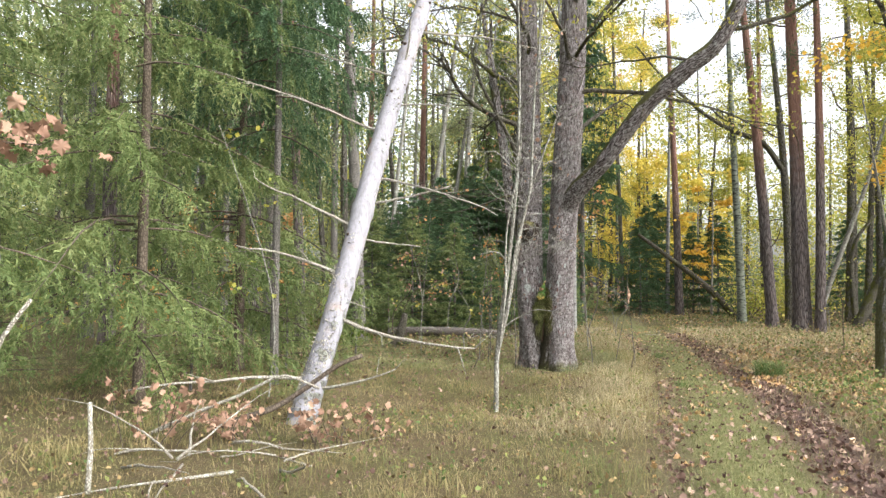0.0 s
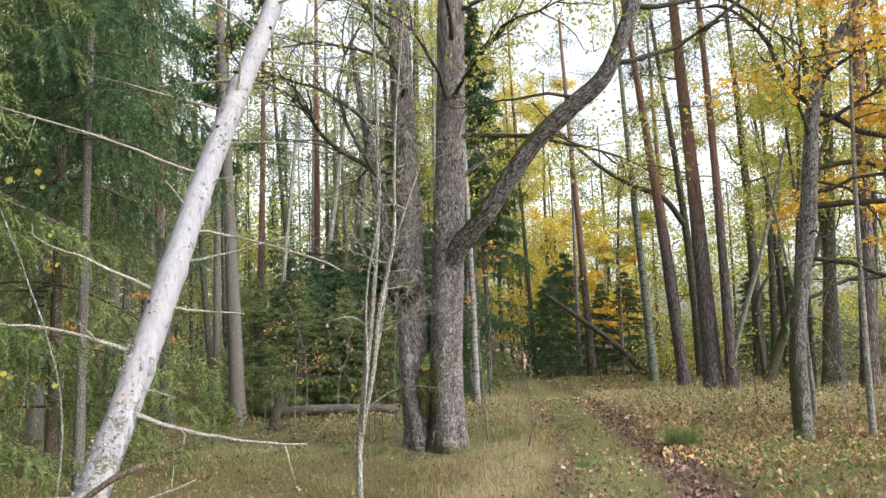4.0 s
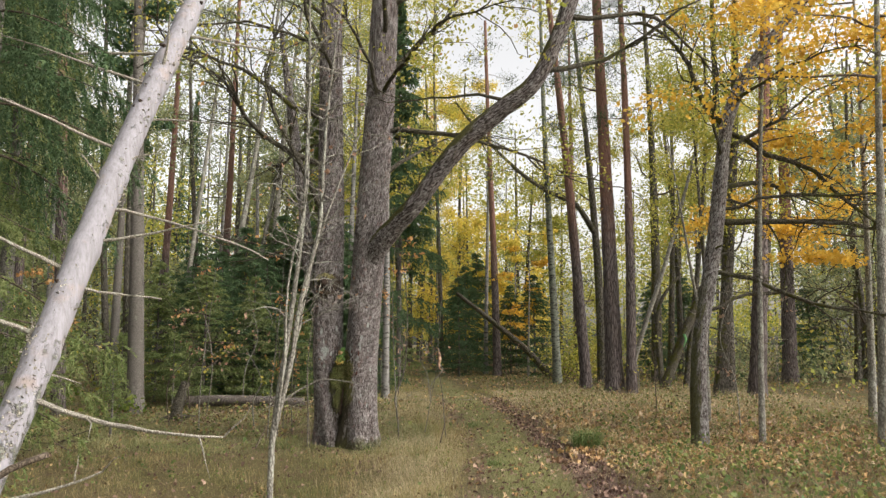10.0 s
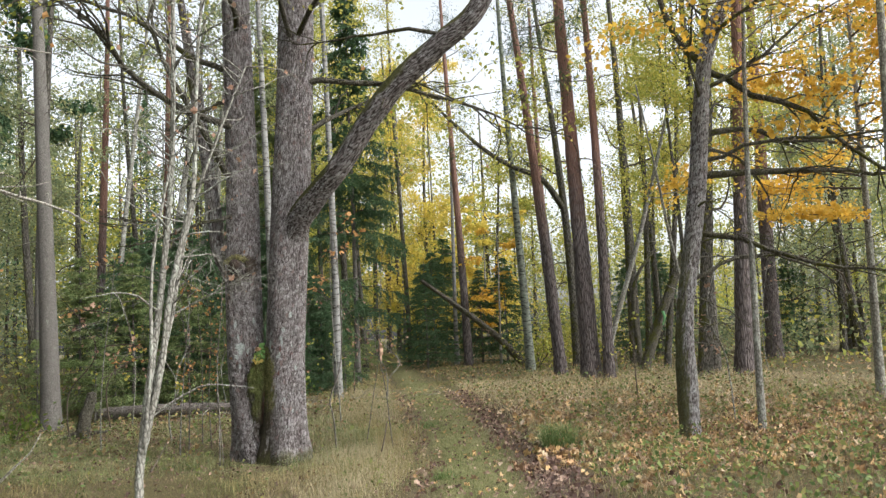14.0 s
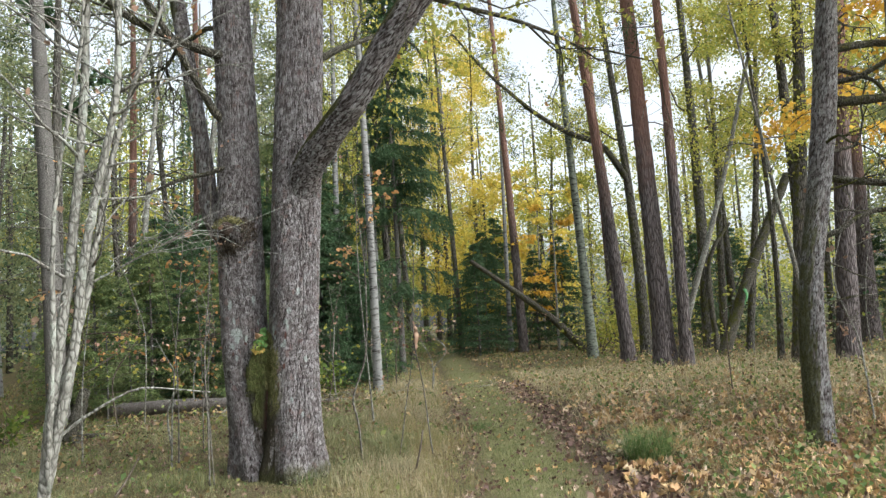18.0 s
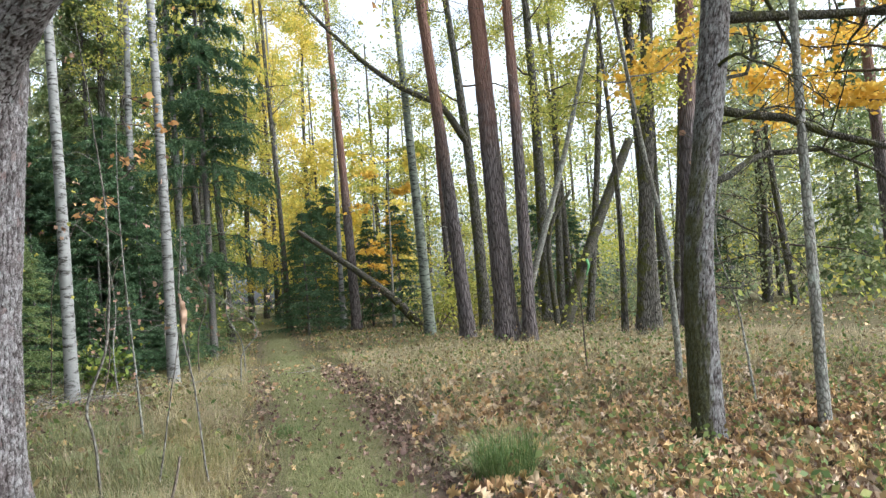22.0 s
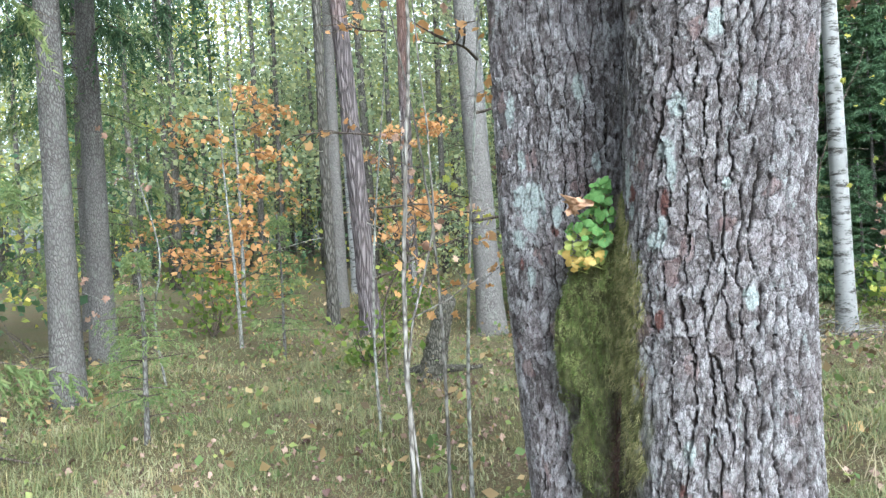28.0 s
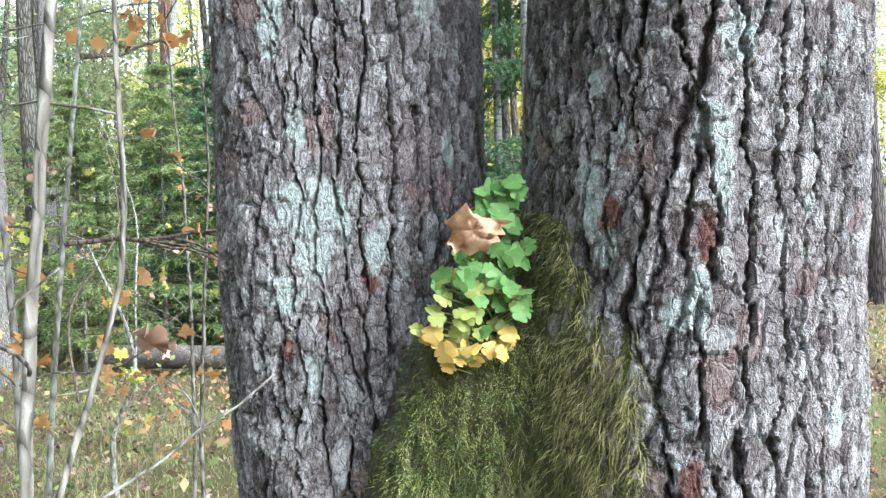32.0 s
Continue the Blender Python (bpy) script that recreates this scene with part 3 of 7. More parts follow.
def oak_stem(axis, radii, heights, flare, seed, patches, red, moss_fn, rot_at, knob=None):
    """A trunk with real bark plates. axis: rows x, y, z; heights: ring heights."""
    axis = np.asarray(axis, float)
    th = np.concatenate([np.linspace(radians(-205), radians(25), 290, endpoint=False), np.linspace(radians(25), radians(155), 36, endpoint=False)])
    around = len(th)
    cx, cy = np.interp(heights, axis[:, 2], axis[:, 0]), np.interp(heights, axis[:, 2], axis[:, 1])
    k = np.ones(9) / 9
    cx = np.convolve(np.pad(cx, 4, "edge"), k, "valid")
    cy = np.convolve(np.pad(cy, 4, "edge"), k, "valid")
    r0 = np.interp(heights, radii[0], radii[1])
    z, t = np.meshgrid(heights, th, indexing="ij")
    r = r0[:, None] * (1 + 0.035 * np.sin(3 * t + seed) + 0.02 * np.sin(5 * t + 2 * seed + z))
    r = r + flare * np.exp(-np.maximum(z, 0) / 0.28) * (1 + 0.5 * np.cos(5 * t + seed) + 0.3 * np.sin(3 * t))
    if knob:
        du = np.angle(np.exp(1j * (t - radians(knob[0])))) * 0.24
        lump = np.exp(-(du / knob[2]) ** 2 - ((z - knob[1]) / knob[3]) ** 2)
        r = r + lump * (0.12 + 0.06 * wave(np.cos(t) * 6, np.sin(t) * 6, z * 9, 77, 4))
    turn = (t / (2 * np.pi)) % 1.0
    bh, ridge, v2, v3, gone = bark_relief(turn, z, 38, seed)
    grain = lattice(turn * 190, z, 190, 0.009, seed + 4) * 2 - 1
    amp = 0.018 * np.interp(r0, [0.1, 0.26], [0.45, 1.0])[:, None]
    moss = moss_fn(t, z)
    if knob:
        ridge = ridge * (1 - 0.55 * smooth01(lump, 0.15, 0.55))
        moss = np.maximum(moss, smooth01(lump, 0.3, 0.6) * smooth01(z - knob[1], 0.0, 0.1) * 0.8)
    rot = smooth01(0.75 - near_angle(t, rot_at) + 0.3 * wave(np.cos(t) * 6, np.sin(t) * 6, z * 5, seed + 8, 3), 0, 0.3) * smooth01(0.8 - z, 0, 0.2)
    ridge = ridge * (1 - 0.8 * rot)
    h = bh * amp + np.random.default_rng(seed).normal(size=z.shape) * 0.0005
    h = h * (1 - 0.6 * moss) + moss * 0.01
    rr = r - amp + h
    x, y = cx[:, None] + rr * np.cos(t), cy[:, None] + rr * np.sin(t)
    lich = np.zeros(z.shape)
    rag = wave(np.cos(t) * 9, np.sin(t) * 9, z * 9, seed + 6, 4) * 0.3 + grain * 0.22
    for deg, pz, w, hgt in patches:
        du = (np.angle(np.exp(1j * (t - radians(deg)))) * r0[:, None]) / w
        lich = np.maximum(lich, smooth01(1.25 - np.sqrt(du**2 + ((z - pz) / hgt) ** 2) + rag, 0.1, 0.4))
    reds = 0.6 * gone
    reds = np.maximum(reds, 0.3 * rot * (bh > 0.5))
    for deg, pz, w, hgt in red:
        du = (np.angle(np.exp(1j * (t - radians(deg)))) * r0[:, None]) / w
        reds = np.maximum(reds, smooth01(1.2 - np.sqrt(du**2 + ((z - pz) / hgt) ** 2) + rag * 0.8, 0.1, 0.35))
    i, j = np.meshgrid(np.arange(len(heights) - 1), np.arange(around), indexing="ij")
    jn = (j + 1) % around
    q = np.stack([i * around + j, i * around + jn, (i + 1) * around + jn, (i + 1) * around + j], -1).reshape(-1, 4)
    geo = Geo().add(np.stack([x, y, z], -1), q)
    return geo, {"ridge": ridge.ravel(), "plate": v2.ravel(), "flake": v3.ravel(), "lichen": lich.ravel(), "red": reds.ravel(), "moss": moss.ravel()}


def bark_tube(pts, radii, around, cols, seed, mossy=0.5):
    """A limb with the same plates as the trunk."""
    tan = unit(np.gradient(pts, axis=0))
    arc = np.concatenate([[0], np.cumsum(np.linalg.norm(np.diff(pts, axis=0), axis=1))])
    side = unit(np.cross(tan, (0.3, 1.0, 0.05)))
    other = np.cross(tan, side)
    s, t = np.meshgrid(arc, np.arange(around) * 2 * np.pi / around, indexing="ij")
    bh, ridge, v2, v3, gone = bark_relief(t / (2 * np.pi), s, cols, seed)
    r = radii[:, None] * (1 + 0.05 * np.sin(2 * t + 2.2 * s) + 0.06 * wave(s * 3, np.cos(t) * 2, np.sin(t) * 2, seed, 1.5))
    out = np.cos(t)[..., None] * side[:, None] + np.sin(t)[..., None] * other[:, None]
    p = pts[:, None] + out * (r + (bh - 1) * 0.016 * np.clip(radii[:, None] / 0.16, 0.3, 1))[..., None]
    n = wave(p[..., 0] * 3, p[..., 1] * 3, p[..., 2] * 3, seed + 9, 2)
    moss = smooth01(0.75 * out[..., 2] - 0.35 * out[..., 0] + 0.45 * n + mossy - 0.85, 0, 0.3)
    i, j = np.meshgrid(np.arange(len(pts) - 1), np.arange(around), indexing="ij")
    k = (j + 1) % around
    geo = Geo().add(p, np.stack([i * around + j, i * around + k, (i + 1) * around + k, (i + 1) * around + j], -1).reshape(-1, 4))
    return geo, {"ridge": ridge.ravel(), "plate": v2.ravel(), "flake": v3.ravel(), "lichen": (0.6 * (v3 > 0.93)).ravel(), "red": (gone * 0.4).ravel(), "moss": moss.ravel()}


def oak_material():
    m, nt, b = material("oak_bark")
    fine = noise_tex(nt, coords(nt, (1, 1, 0.7)), 260, 4, 0.8)
    lines = []
    for size, width, stretch in ((48, 0.055, 0.5), (115, 0.09, 0.8)):
        v = coords(nt, (1, 1, stretch))
        jitter = node(nt, "ShaderNodeTexNoise", Scale=size * 1.4, Detail=4)
        nt.links.new(v, jitter.inputs["Vector"])
        shift = nt.nodes.new("ShaderNodeVectorMath")
        shift.operation = "MULTIPLY_ADD"
        nt.links.new(jitter.outputs["Color"], shift.inputs[0])
        shift.inputs[1].default_value = (0.9 / size,) * 3
        nt.links.new(v, shift.inputs[2])
        cell = node(nt, "ShaderNodeTexVoronoi", Scale=size)
        cell.feature = "DISTANCE_TO_EDGE"
        nt.links.new(shift.outputs[0], cell.inputs["Vector"])
        lines.append(maths(nt, "MULTIPLY", cell.outputs["Distance"], 1 / width, True))
    crack = maths(nt, "MULTIPLY", lines[0], maths(nt, "ADD", maths(nt, "MULTIPLY", lines[1], 0.45), 0.55))
    mid = noise_tex(nt, coords(nt, (1, 1, 0.45)), 75, 5, 0.8)
    big = noise_tex(nt, coords(nt), 5.0, 4)
    plate, flake, ridge = attr(nt, "plate"), attr(nt, "flake"), attr(nt, "ridge")
    tone = maths(nt, "ADD", maths(nt, "ADD", maths(nt, "MULTIPLY", plate, 0.16), maths(nt, "MULTIPLY", flake, 0.16)), maths(nt, "ADD", maths(nt, "MULTIPLY", mid, 0.5), maths(nt, "MULTIPLY", fine, 0.35)))
    col = ramp(nt, tone, [(0.4, (0.044, 0.036, 0.032)), (0.5, (0.126, 0.108, 0.105)), (0.59, (0.235, 0.214, 0.214)), (0.7, (0.44, 0.42, 0.42))])
    col = mix(nt, maths(nt, "MULTIPLY", maths(nt, "SUBTRACT", big, 0.5), 2.0, True), col, (0.25, 0.195, 0.195))
    col = mix(nt, attr(nt, "red"), col, ramp(nt, mid, [(0.35, (0.085, 0.034, 0.03)), (0.65, (0.21, 0.1, 0.083))]))
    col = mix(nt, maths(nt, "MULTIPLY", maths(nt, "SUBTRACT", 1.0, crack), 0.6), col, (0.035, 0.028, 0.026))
    # Dark inner bark; its near-black also puts the furrows' shade into the colour.
    inner_shade = ramp(nt, mid, [(0.3, (0.014, 0.011, 0.01)), (0.7, (0.06, 0.044, 0.038))])
    col = mix(nt, maths(nt, "MULTIPLY", maths(nt, "SUBTRACT", 0.6, ridge), 2.4, True), col, inner_shade)
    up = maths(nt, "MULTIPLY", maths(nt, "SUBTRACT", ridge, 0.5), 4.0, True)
    wild = noise_tex(nt, coords(nt, (1, 1, 0.6)), 17, 5, 0.8)
    spots = maths(nt, "MULTIPLY", maths(nt, "SUBTRACT", wild, 0.58), 9.0, True)
    pale = ramp(nt, fine, [(0.3, (0.23, 0.26, 0.25)), (0.5, (0.4, 0.44, 0.42)), (0.7, (0.56, 0.6, 0.58))])
    col = mix(nt, maths(nt, "MULTIPLY", maths(nt, "MULTIPLY", spots, up), 0.75), col, pale)
    col = mix(nt, maths(nt, "MULTIPLY", attr(nt, "lichen"), maths(nt, "ADD", maths(nt, "MULTIPLY", up, 0.5), 0.5)), col, pale)
    col = mix(nt, attr(nt, "moss"), col, ramp(nt, mid, [(0.3, (0.03, 0.032, 0.012)), (0.55, (0.1, 0.102, 0.033)), (0.75, (0.19, 0.182, 0.072))]))
    nt.links.new(col, b.inputs["Base Color"])
    b.inputs["Roughness"].default_value = 0.92
    bump(nt, b, maths(nt, "ADD", maths(nt, "ADD", mid, maths(nt, "MULTIPLY", fine, 0.7)), maths(nt, "MULTIPLY", crack, 0.5)), 1.0, 0.012)
    return m


M_OAK = oak_material()
M_ROT = bark("rotten_wood", (0.015, 0.01, 0.008), (0.05, 0.034, 0.027), (0.1, 0.075, 0.06), 1.0, 60, 0.006, lichen=None)
M_MOSS = foliage("moss", [(0.026, 0.026, 0.011), (0.095, 0.093, 0.034), (0.2, 0.19, 0.076), (0.38, 0.345, 0.165)], 0.25, 0.7, 24, 0.55, 2.2)
M_MOSS_GREEN = foliage("bright_moss", [(0.02, 0.022, 0.011), (0.075, 0.07, 0.035), (0.085, 0.115, 0.03), (0.14, 0.185, 0.045), (0.25, 0.27, 0.1)], 0.25, 0.7, 20, 0.45, 2.6)
OAK_L = [(1.83, 14.05, -0.2), (1.74, 14.06, 0.6), (1.69, 14.06, 1.3), (1.68, 14.06, 2.4), (1.70, 14.05, 3.5), (1.64, 14.08, 7), (1.6, 14.3, 12)]
OAK_R = [(2.16, 13.82, -0.2), (2.185, 13.8, 0.6), (2.205, 13.8, 1.3), (2.28, 13.8, 2.6), (2.34, 13.8, 3.6), (2.45, 13.78, 5.5), (2.55, 13.76, 8), (2.7, 13.7, 13)]


def near_angle(t, deg):
    return np.abs(np.angle(np.exp(1j * (t - radians(deg)))))


def moss_left(t, z):
    edge = 0.95 - 0.75 * smooth01(z, 0.7, 1.3)
    n = wave(np.cos(t) * 5, np.sin(t) * 5, z * 5, 31, 3) * 0.25
    return smooth01(edge - near_angle(t, -35) + n, 0, 0.3) * smooth01(1.32 - z, 0, 0.15) * (0.2 + 0.8 * smooth01(z + 0.3 * n, 0.5, 0.8))


def moss_right(t, z):
    edge = 1.05 - 0.8 * smooth01(z, 0.75, 1.45)
    n = wave(np.cos(t) * 5, np.sin(t) * 5, z * 5, 37, 3) * 0.25
    low = smooth01(edge - near_angle(t, -175) + n, 0, 0.3) * smooth01(1.5 - z, 0, 0.25)
    low = low * (0.2 + 0.8 * smooth01(z + 0.3 * n, 0.5, 0.8))
    foot = smooth01(0.1 - z + n * 0.3, 0, 0.15) * 0.7
    return np.maximum(low, foot)


def make_oak():
    oak = thing("oak_tree", (2.0, 13.9, 0.0), "old double-stemmed oak with furrowed grey bark and an arching limb", "tree")
    heights = np.concatenate([np.arange(-0.2, 0.85, 0.012), np.arange(0.85, 1.9, 0.0062), np.arange(1.9, 3.5, 0.015), np.arange(3.5, 6.2, 0.032), np.arange(6.2, 12.4, 0.1)])
    lich_l = [(-105, 1.40, 0.062, 0.06), (-81, 1.345, 0.02, 0.035), (-110, 1.145, 0.016, 0.03), (-117, 1.275, 0.03, 0.03), (-49, 1.51, 0.018, 0.035),
              (-111, 1.53, 0.014, 0.03), (-104, 1.34, 0.03, 0.05), (-120, 1.7, 0.02, 0.05), (-60, 1.75, 0.02, 0.04), (-85, 0.75, 0.02, 0.03)]
    red_l = [(-85, 1.295, 0.014, 0.02), (-70, 1.0, 0.012, 0.02), (-118, 1.19, 0.01, 0.02)]
    lich_r = [(-141, 1.41, 0.022, 0.055), (-135, 1.337, 0.016, 0.022), (-106, 1.49, 0.024, 0.026), (-103, 1.434, 0.014, 0.05), (-109, 1.27, 0.016, 0.045),
              (-113, 1.255, 0.03, 0.02), (-140, 1.56, 0.016, 0.02), (-101, 1.604, 0.024, 0.035), (-73, 1.39, 0.012, 0.014), (-176, 1.337, 0.012, 0.02),
              (-70, 0.55, 0.02, 0.03), (-80, 1.8, 0.02, 0.04), (-95, 0.7, 0.015, 0.03), (-60, 1.1, 0.02, 0.03)]
    red_r = [(-135, 1.382, 0.017, 0.026), (-107, 1.35, 0.011, 0.04), (-110, 1.04, 0.014, 0.03), (-125, 0.85, 0.014, 0.03), (-98, 0.6, 0.012, 0.02)]
    rl = ([-0.2, 0.3, 1.3, 2.3, 3.5, 7, 12.4], [0.26, 0.25, 0.245, 0.24, 0.215, 0.19, 0.06])
    rr = ([-0.2, 0.3, 1.3, 2.4, 3.1, 3.7, 7, 12.4], [0.285, 0.27, 0.26, 0.262, 0.265, 0.26, 0.235, 0.06])
    gl, al = oak_stem(OAK_L, rl, heights, 0.06, 3, lich_l, red_l, moss_left, -42, (-100, 2.42, 0.15, 0.16))
    gr, ar = oak_stem(OAK_R, rr, heights, 0.07, 8, lich_r, red_r, moss_right, -170)
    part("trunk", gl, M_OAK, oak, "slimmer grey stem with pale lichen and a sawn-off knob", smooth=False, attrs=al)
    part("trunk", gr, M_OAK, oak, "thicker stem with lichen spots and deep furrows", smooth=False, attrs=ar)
    # the mossy web where both stems join
    def front(x, z, axis, rad):
        axis = np.asarray(axis)
        cx, cy, r = np.interp(z, axis[:, 2], axis[:, 0]), np.interp(z, axis[:, 2], axis[:, 1]), np.interp(z, rad[0], rad[1]) - 0.004
        return cy - np.sqrt(np.maximum(r * r - (x - cx) ** 2, 0)) + 3 * np.maximum(np.abs(x - cx) - r, 0)

    ZB = [0.0, 0.3, 0.6, 0.95, 1.08, 1.17, 1.24, 1.32, 1.5]
    LO = [1.82, 1.78, 1.73, 1.695, 1.71, 1.75, 1.805, 1.885, 1.925]
    HI = [1.97, 2.01, 2.06, 2.095, 2.09, 2.075, 2.05, 2.01, 1.95]

    def web(x, z):
        yl, yr = front(x, z, OAK_L, rl), front(x, z, OAK_R, rr)
        k = 0.13
        hh = np.clip(0.5 + 0.5 * (yr - yl) / k, 0, 1)
        y = yr * (1 - hh) + yl * hh - k * hh * (1 - hh)
        fill = 13.725 + 0.9 * (x - 1.93) ** 2 + 0.3 * smooth01(z, 1.18, 1.45) + 0.1 * smooth01(0.6 - z, 0, 0.6)
        fill = fill + 0.3 * (1 - smooth01(np.minimum(x - np.interp(z, ZB, LO), np.interp(z, ZB, HI) - x), -0.035, 0.03))
        hh = np.clip(0.5 + 0.5 * (fill - y) / 0.1, 0, 1)
        y = fill * (1 - hh) + y * hh - 0.1 * hh * (1 - hh)
        lo, hi = np.interp(z, ZB, LO), np.interp(z, ZB, HI)
        n = wave(x * 6, z * 3, z * 0, 41, 5) * 0.045 + wave(x * 17, z * 11, z * 0, 45, 5) * 0.035
        m = smooth01(np.minimum(x - lo, hi - x) + n, -0.015, 0.04) * smooth01(1.5 - z, 0, 0.06) * smooth01(z + 0.1 * np.sin(x * 40), 0.2, 0.55)
        slit = np.exp(-((x - 1.915 - 0.015 * np.sin(z * 9)) / 0.028) ** 2) * smooth01(0.92 - z + 0.06 * np.sin(z * 21), 0, 0.12)
        lumps = 0.014 * wave(x * 11, z * 8, z * 0, 43, 5) + 0.011 * wave(x * 34, z * 24, z * 0, 44, 5)
        bulge = m * (0.004 + lumps) - 0.06 * (1 - m) - 0.06 * slit - 0.025 * smooth01(0.6 - z, 0, 0.3) - 0.3 * smooth01(z, 1.4, 1.46) * (1 - m)
        return y - bulge, m, slit

    xs, zs = np.arange(1.6, 2.2, 0.006), np.arange(-0.05, 1.43, 0.008)
    zg, xg = np.meshgrid(zs, xs, indexing="ij")
    yg, mg, sg = web(xg, zg)
    i, j = np.meshgrid(np.arange(len(zs) - 1), np.arange(len(xs) - 1), indexing="ij")
    n = len(xs)
    seam = Geo().add(np.stack([xg, yg, zg], -1), np.stack([i * n + j, i * n + j + 1, (i + 1) * n + j + 1, (i + 1) * n + j], -1))
    one = np.ones(zg.shape)
    part("moss_cushion", seam, M_OAK, oak, "moss-covered web between the stems with a rotten slit", attrs={"ridge": (0.22 + 0.58 * mg).ravel(), "plate": (one * 0.4).ravel(), "flake": (one * 0.4).ravel(), "lichen": (one * 0).ravel(), "red": np.clip(sg + 0.45 * smooth01(0.72 - zg, 0, 0.15) * (0.5 + 0.5 * wave(xg * 12, zg * 4, zg * 0, 57, 4)) + 0.5 * (wave(xg * 9, zg * 7, zg * 0, 49, 5) > 0.75), 0, 0.8).ravel(), "moss": np.clip(0.95 * mg - sg, 0, 1).ravel()})
    for mat, cnt, seed, ln in ((M_MOSS, 120000, 11, 0.017), (M_MOSS_GREEN, 170000, 12, 0.0048)):
        rg = np.random.default_rng(seed)
        px, pz = rg.uniform(1.64, 2.12, cnt), rg.uniform(0.1, 1.42, cnt)
        py, mm, ss = web(px, pz)
        hang = wave(px * 7, pz * 2.5, pz * 0, 61, 4) * 0.5
        right = smooth01(px + 0.1 * hang, 1.9, 2.0)
        bald = smooth01(wave(px * 9, pz * 7, pz * 0, 49, 5) + 0.5 * wave(px * 30, pz * 22, pz * 0, 50, 5), 0.3, 0.75)
        keep = rg.uniform(size=cnt) < mm * (1 - ss) * (1 - 0.85 * bald) * (0.03 + 0.8 * right if seed == 11 else (0.95 - 0.75 * right) * smooth01(px + 0.25 * hang, 1.64, 1.8)) * (0.55 + 0.45 * (pz > 0.85))
        p = np.stack([px, py, pz], -1)[keep]
        e = 0.01
        gx = (web(p[:, 0] + e, p[:, 2])[0] - web(p[:, 0] - e, p[:, 2])[0]) / (2 * e)
        outw = unit(np.stack([gx, -np.ones(len(p)), np.zeros(len(p))], -1))
        ln_p = ln * rg.uniform(0.5, 1.6, len(p))[:, None]
        side = unit(np.cross(outw, rg.normal(size=p.shape)))
        way = unit(outw * 0.7 + rg.normal(size=p.shape) * (0.6 if seed == 11 else 0.9) + np.array([0, 0, -1.2 if seed == 11 else 0.0]))
        mid_p = p + way * ln_p * 0.6 + outw * ln_p * 0.2
        w = side * (0.00042 if seed == 11 else 0.0007)
        v = np.stack([p - w - outw * 0.004, p + w - outw * 0.004, mid_p + w, mid_p - w, mid_p + (way + np.array([0, 0, -0.8])) * ln_p * 0.45], 1)
        k = len(p)
        base = np.arange(k)[:, None] * 5
        part("moss", Geo().add(v.reshape(-1, 3), base + np.array([0, 1, 2, 3]), base + np.array([3, 2, 4])), mat, oak, "hanging olive-green moss", "stuff")
    # knob round an old branch scar
    scar = spline([(1.66, 13.9, 2.42), (1.61, 13.77, 2.46), (1.565, 13.68, 2.49)], 0.012)
    gk, ak = bark_tube(scar, np.interp(np.linspace(0, 1, len(scar)), [0, 0.6, 0.9, 1], [0.13, 0.11, 0.085, 0.06]), 60, 14, 21, 0.75)
    ak["ridge"] = ak["ridge"] * 0.4
    kob = part("burl", gk, M_OAK, oak, "dark mossy knob round an old branch scar", attrs=ak)
    cut = Geo()
    tube(cut, np.array([(1.585, 13.71, 2.482), (1.553, 13.655, 2.496)]), [0.076, 0.07], 18, 0.05)
    part("cut_face", cut, M_ROT, kob, "dark weathered cut")
    shag = Geo()
    rg = np.random.default_rng(9)
    a = rg.uniform(-2.3, 1.0, 1000)
    rr0 = rg.uniform(0.1, 0.24, 1000)
    c = np.stack([1.63 + rr0 * np.cos(a), 13.745 - 0.5 * (0.13 - rr0) + 0.7 * np.maximum(rr0 - 0.11, 0), 2.45 + 1.2 * rr0 * np.sin(a)], -1)
    leaf_quads(shag, c, rg.uniform(0.02, 0.06, 1000), rg, 0.2, 0.4)
    part("bark_crust", shag, M_TWIG, kob, "shaggy bark scales round the knob", "stuff")
    cap = Geo()
    a = rg.uniform(0.5, 2.9, 900)
    rr0 = rg.uniform(0.09, 0.16, 900)
    c = np.stack([1.6 + 1.1 * rr0 * np.cos(a), rg.uniform(13.66, 13.8, 900), 2.47 + rr0 * np.sin(a)], -1)
    leaf_quads(cap, c, rg.uniform(0.015, 0.04, 900), rg, 0.3, 0.25)
    part("moss_cap", cap, M_MOSS, kob, "olive moss on top of the knob", "stuff")
    # stout low limb behind the knob
    low_line = spline([(1.62, 14.1, 2.15), (1.5, 14.16, 2.45), (1.36, 14.22, 2.8), (1.3, 14.26, 3.4), (1.2, 14.3, 4.2), (1.0, 14.4, 5.6), (0.8, 14.5, 7.0)], 0.03)
    gq, aq = bark_tube(low_line, np.interp(np.linspace(0, 1, len(low_line)), [0, 0.2, 0.6, 1], [0.11, 0.1, 0.085, 0.04]), 48, 14, 23, 0.62)
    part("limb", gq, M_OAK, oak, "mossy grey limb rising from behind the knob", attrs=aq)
    # arching limb
    pts = np.concatenate([spline([(2.26, 13.82, 2.25), (2.3, 13.75, 2.68), (2.41, 13.57, 3.03), (2.6, 13.32, 3.3), (2.88, 13.04, 3.62)], 0.016), spline([(2.88, 13.04, 3.62), (3.5, 12.55, 4.5), (4.1, 12.2, 5.05), (4.53, 11.96, 5.42), (4.85, 11.75, 6.1), (5.1, 11.62, 6.9), (5.35, 11.5, 7.8), (5.8, 11.2, 9.2), (6.2, 10.9, 10.6)], 0.03)[1:]])
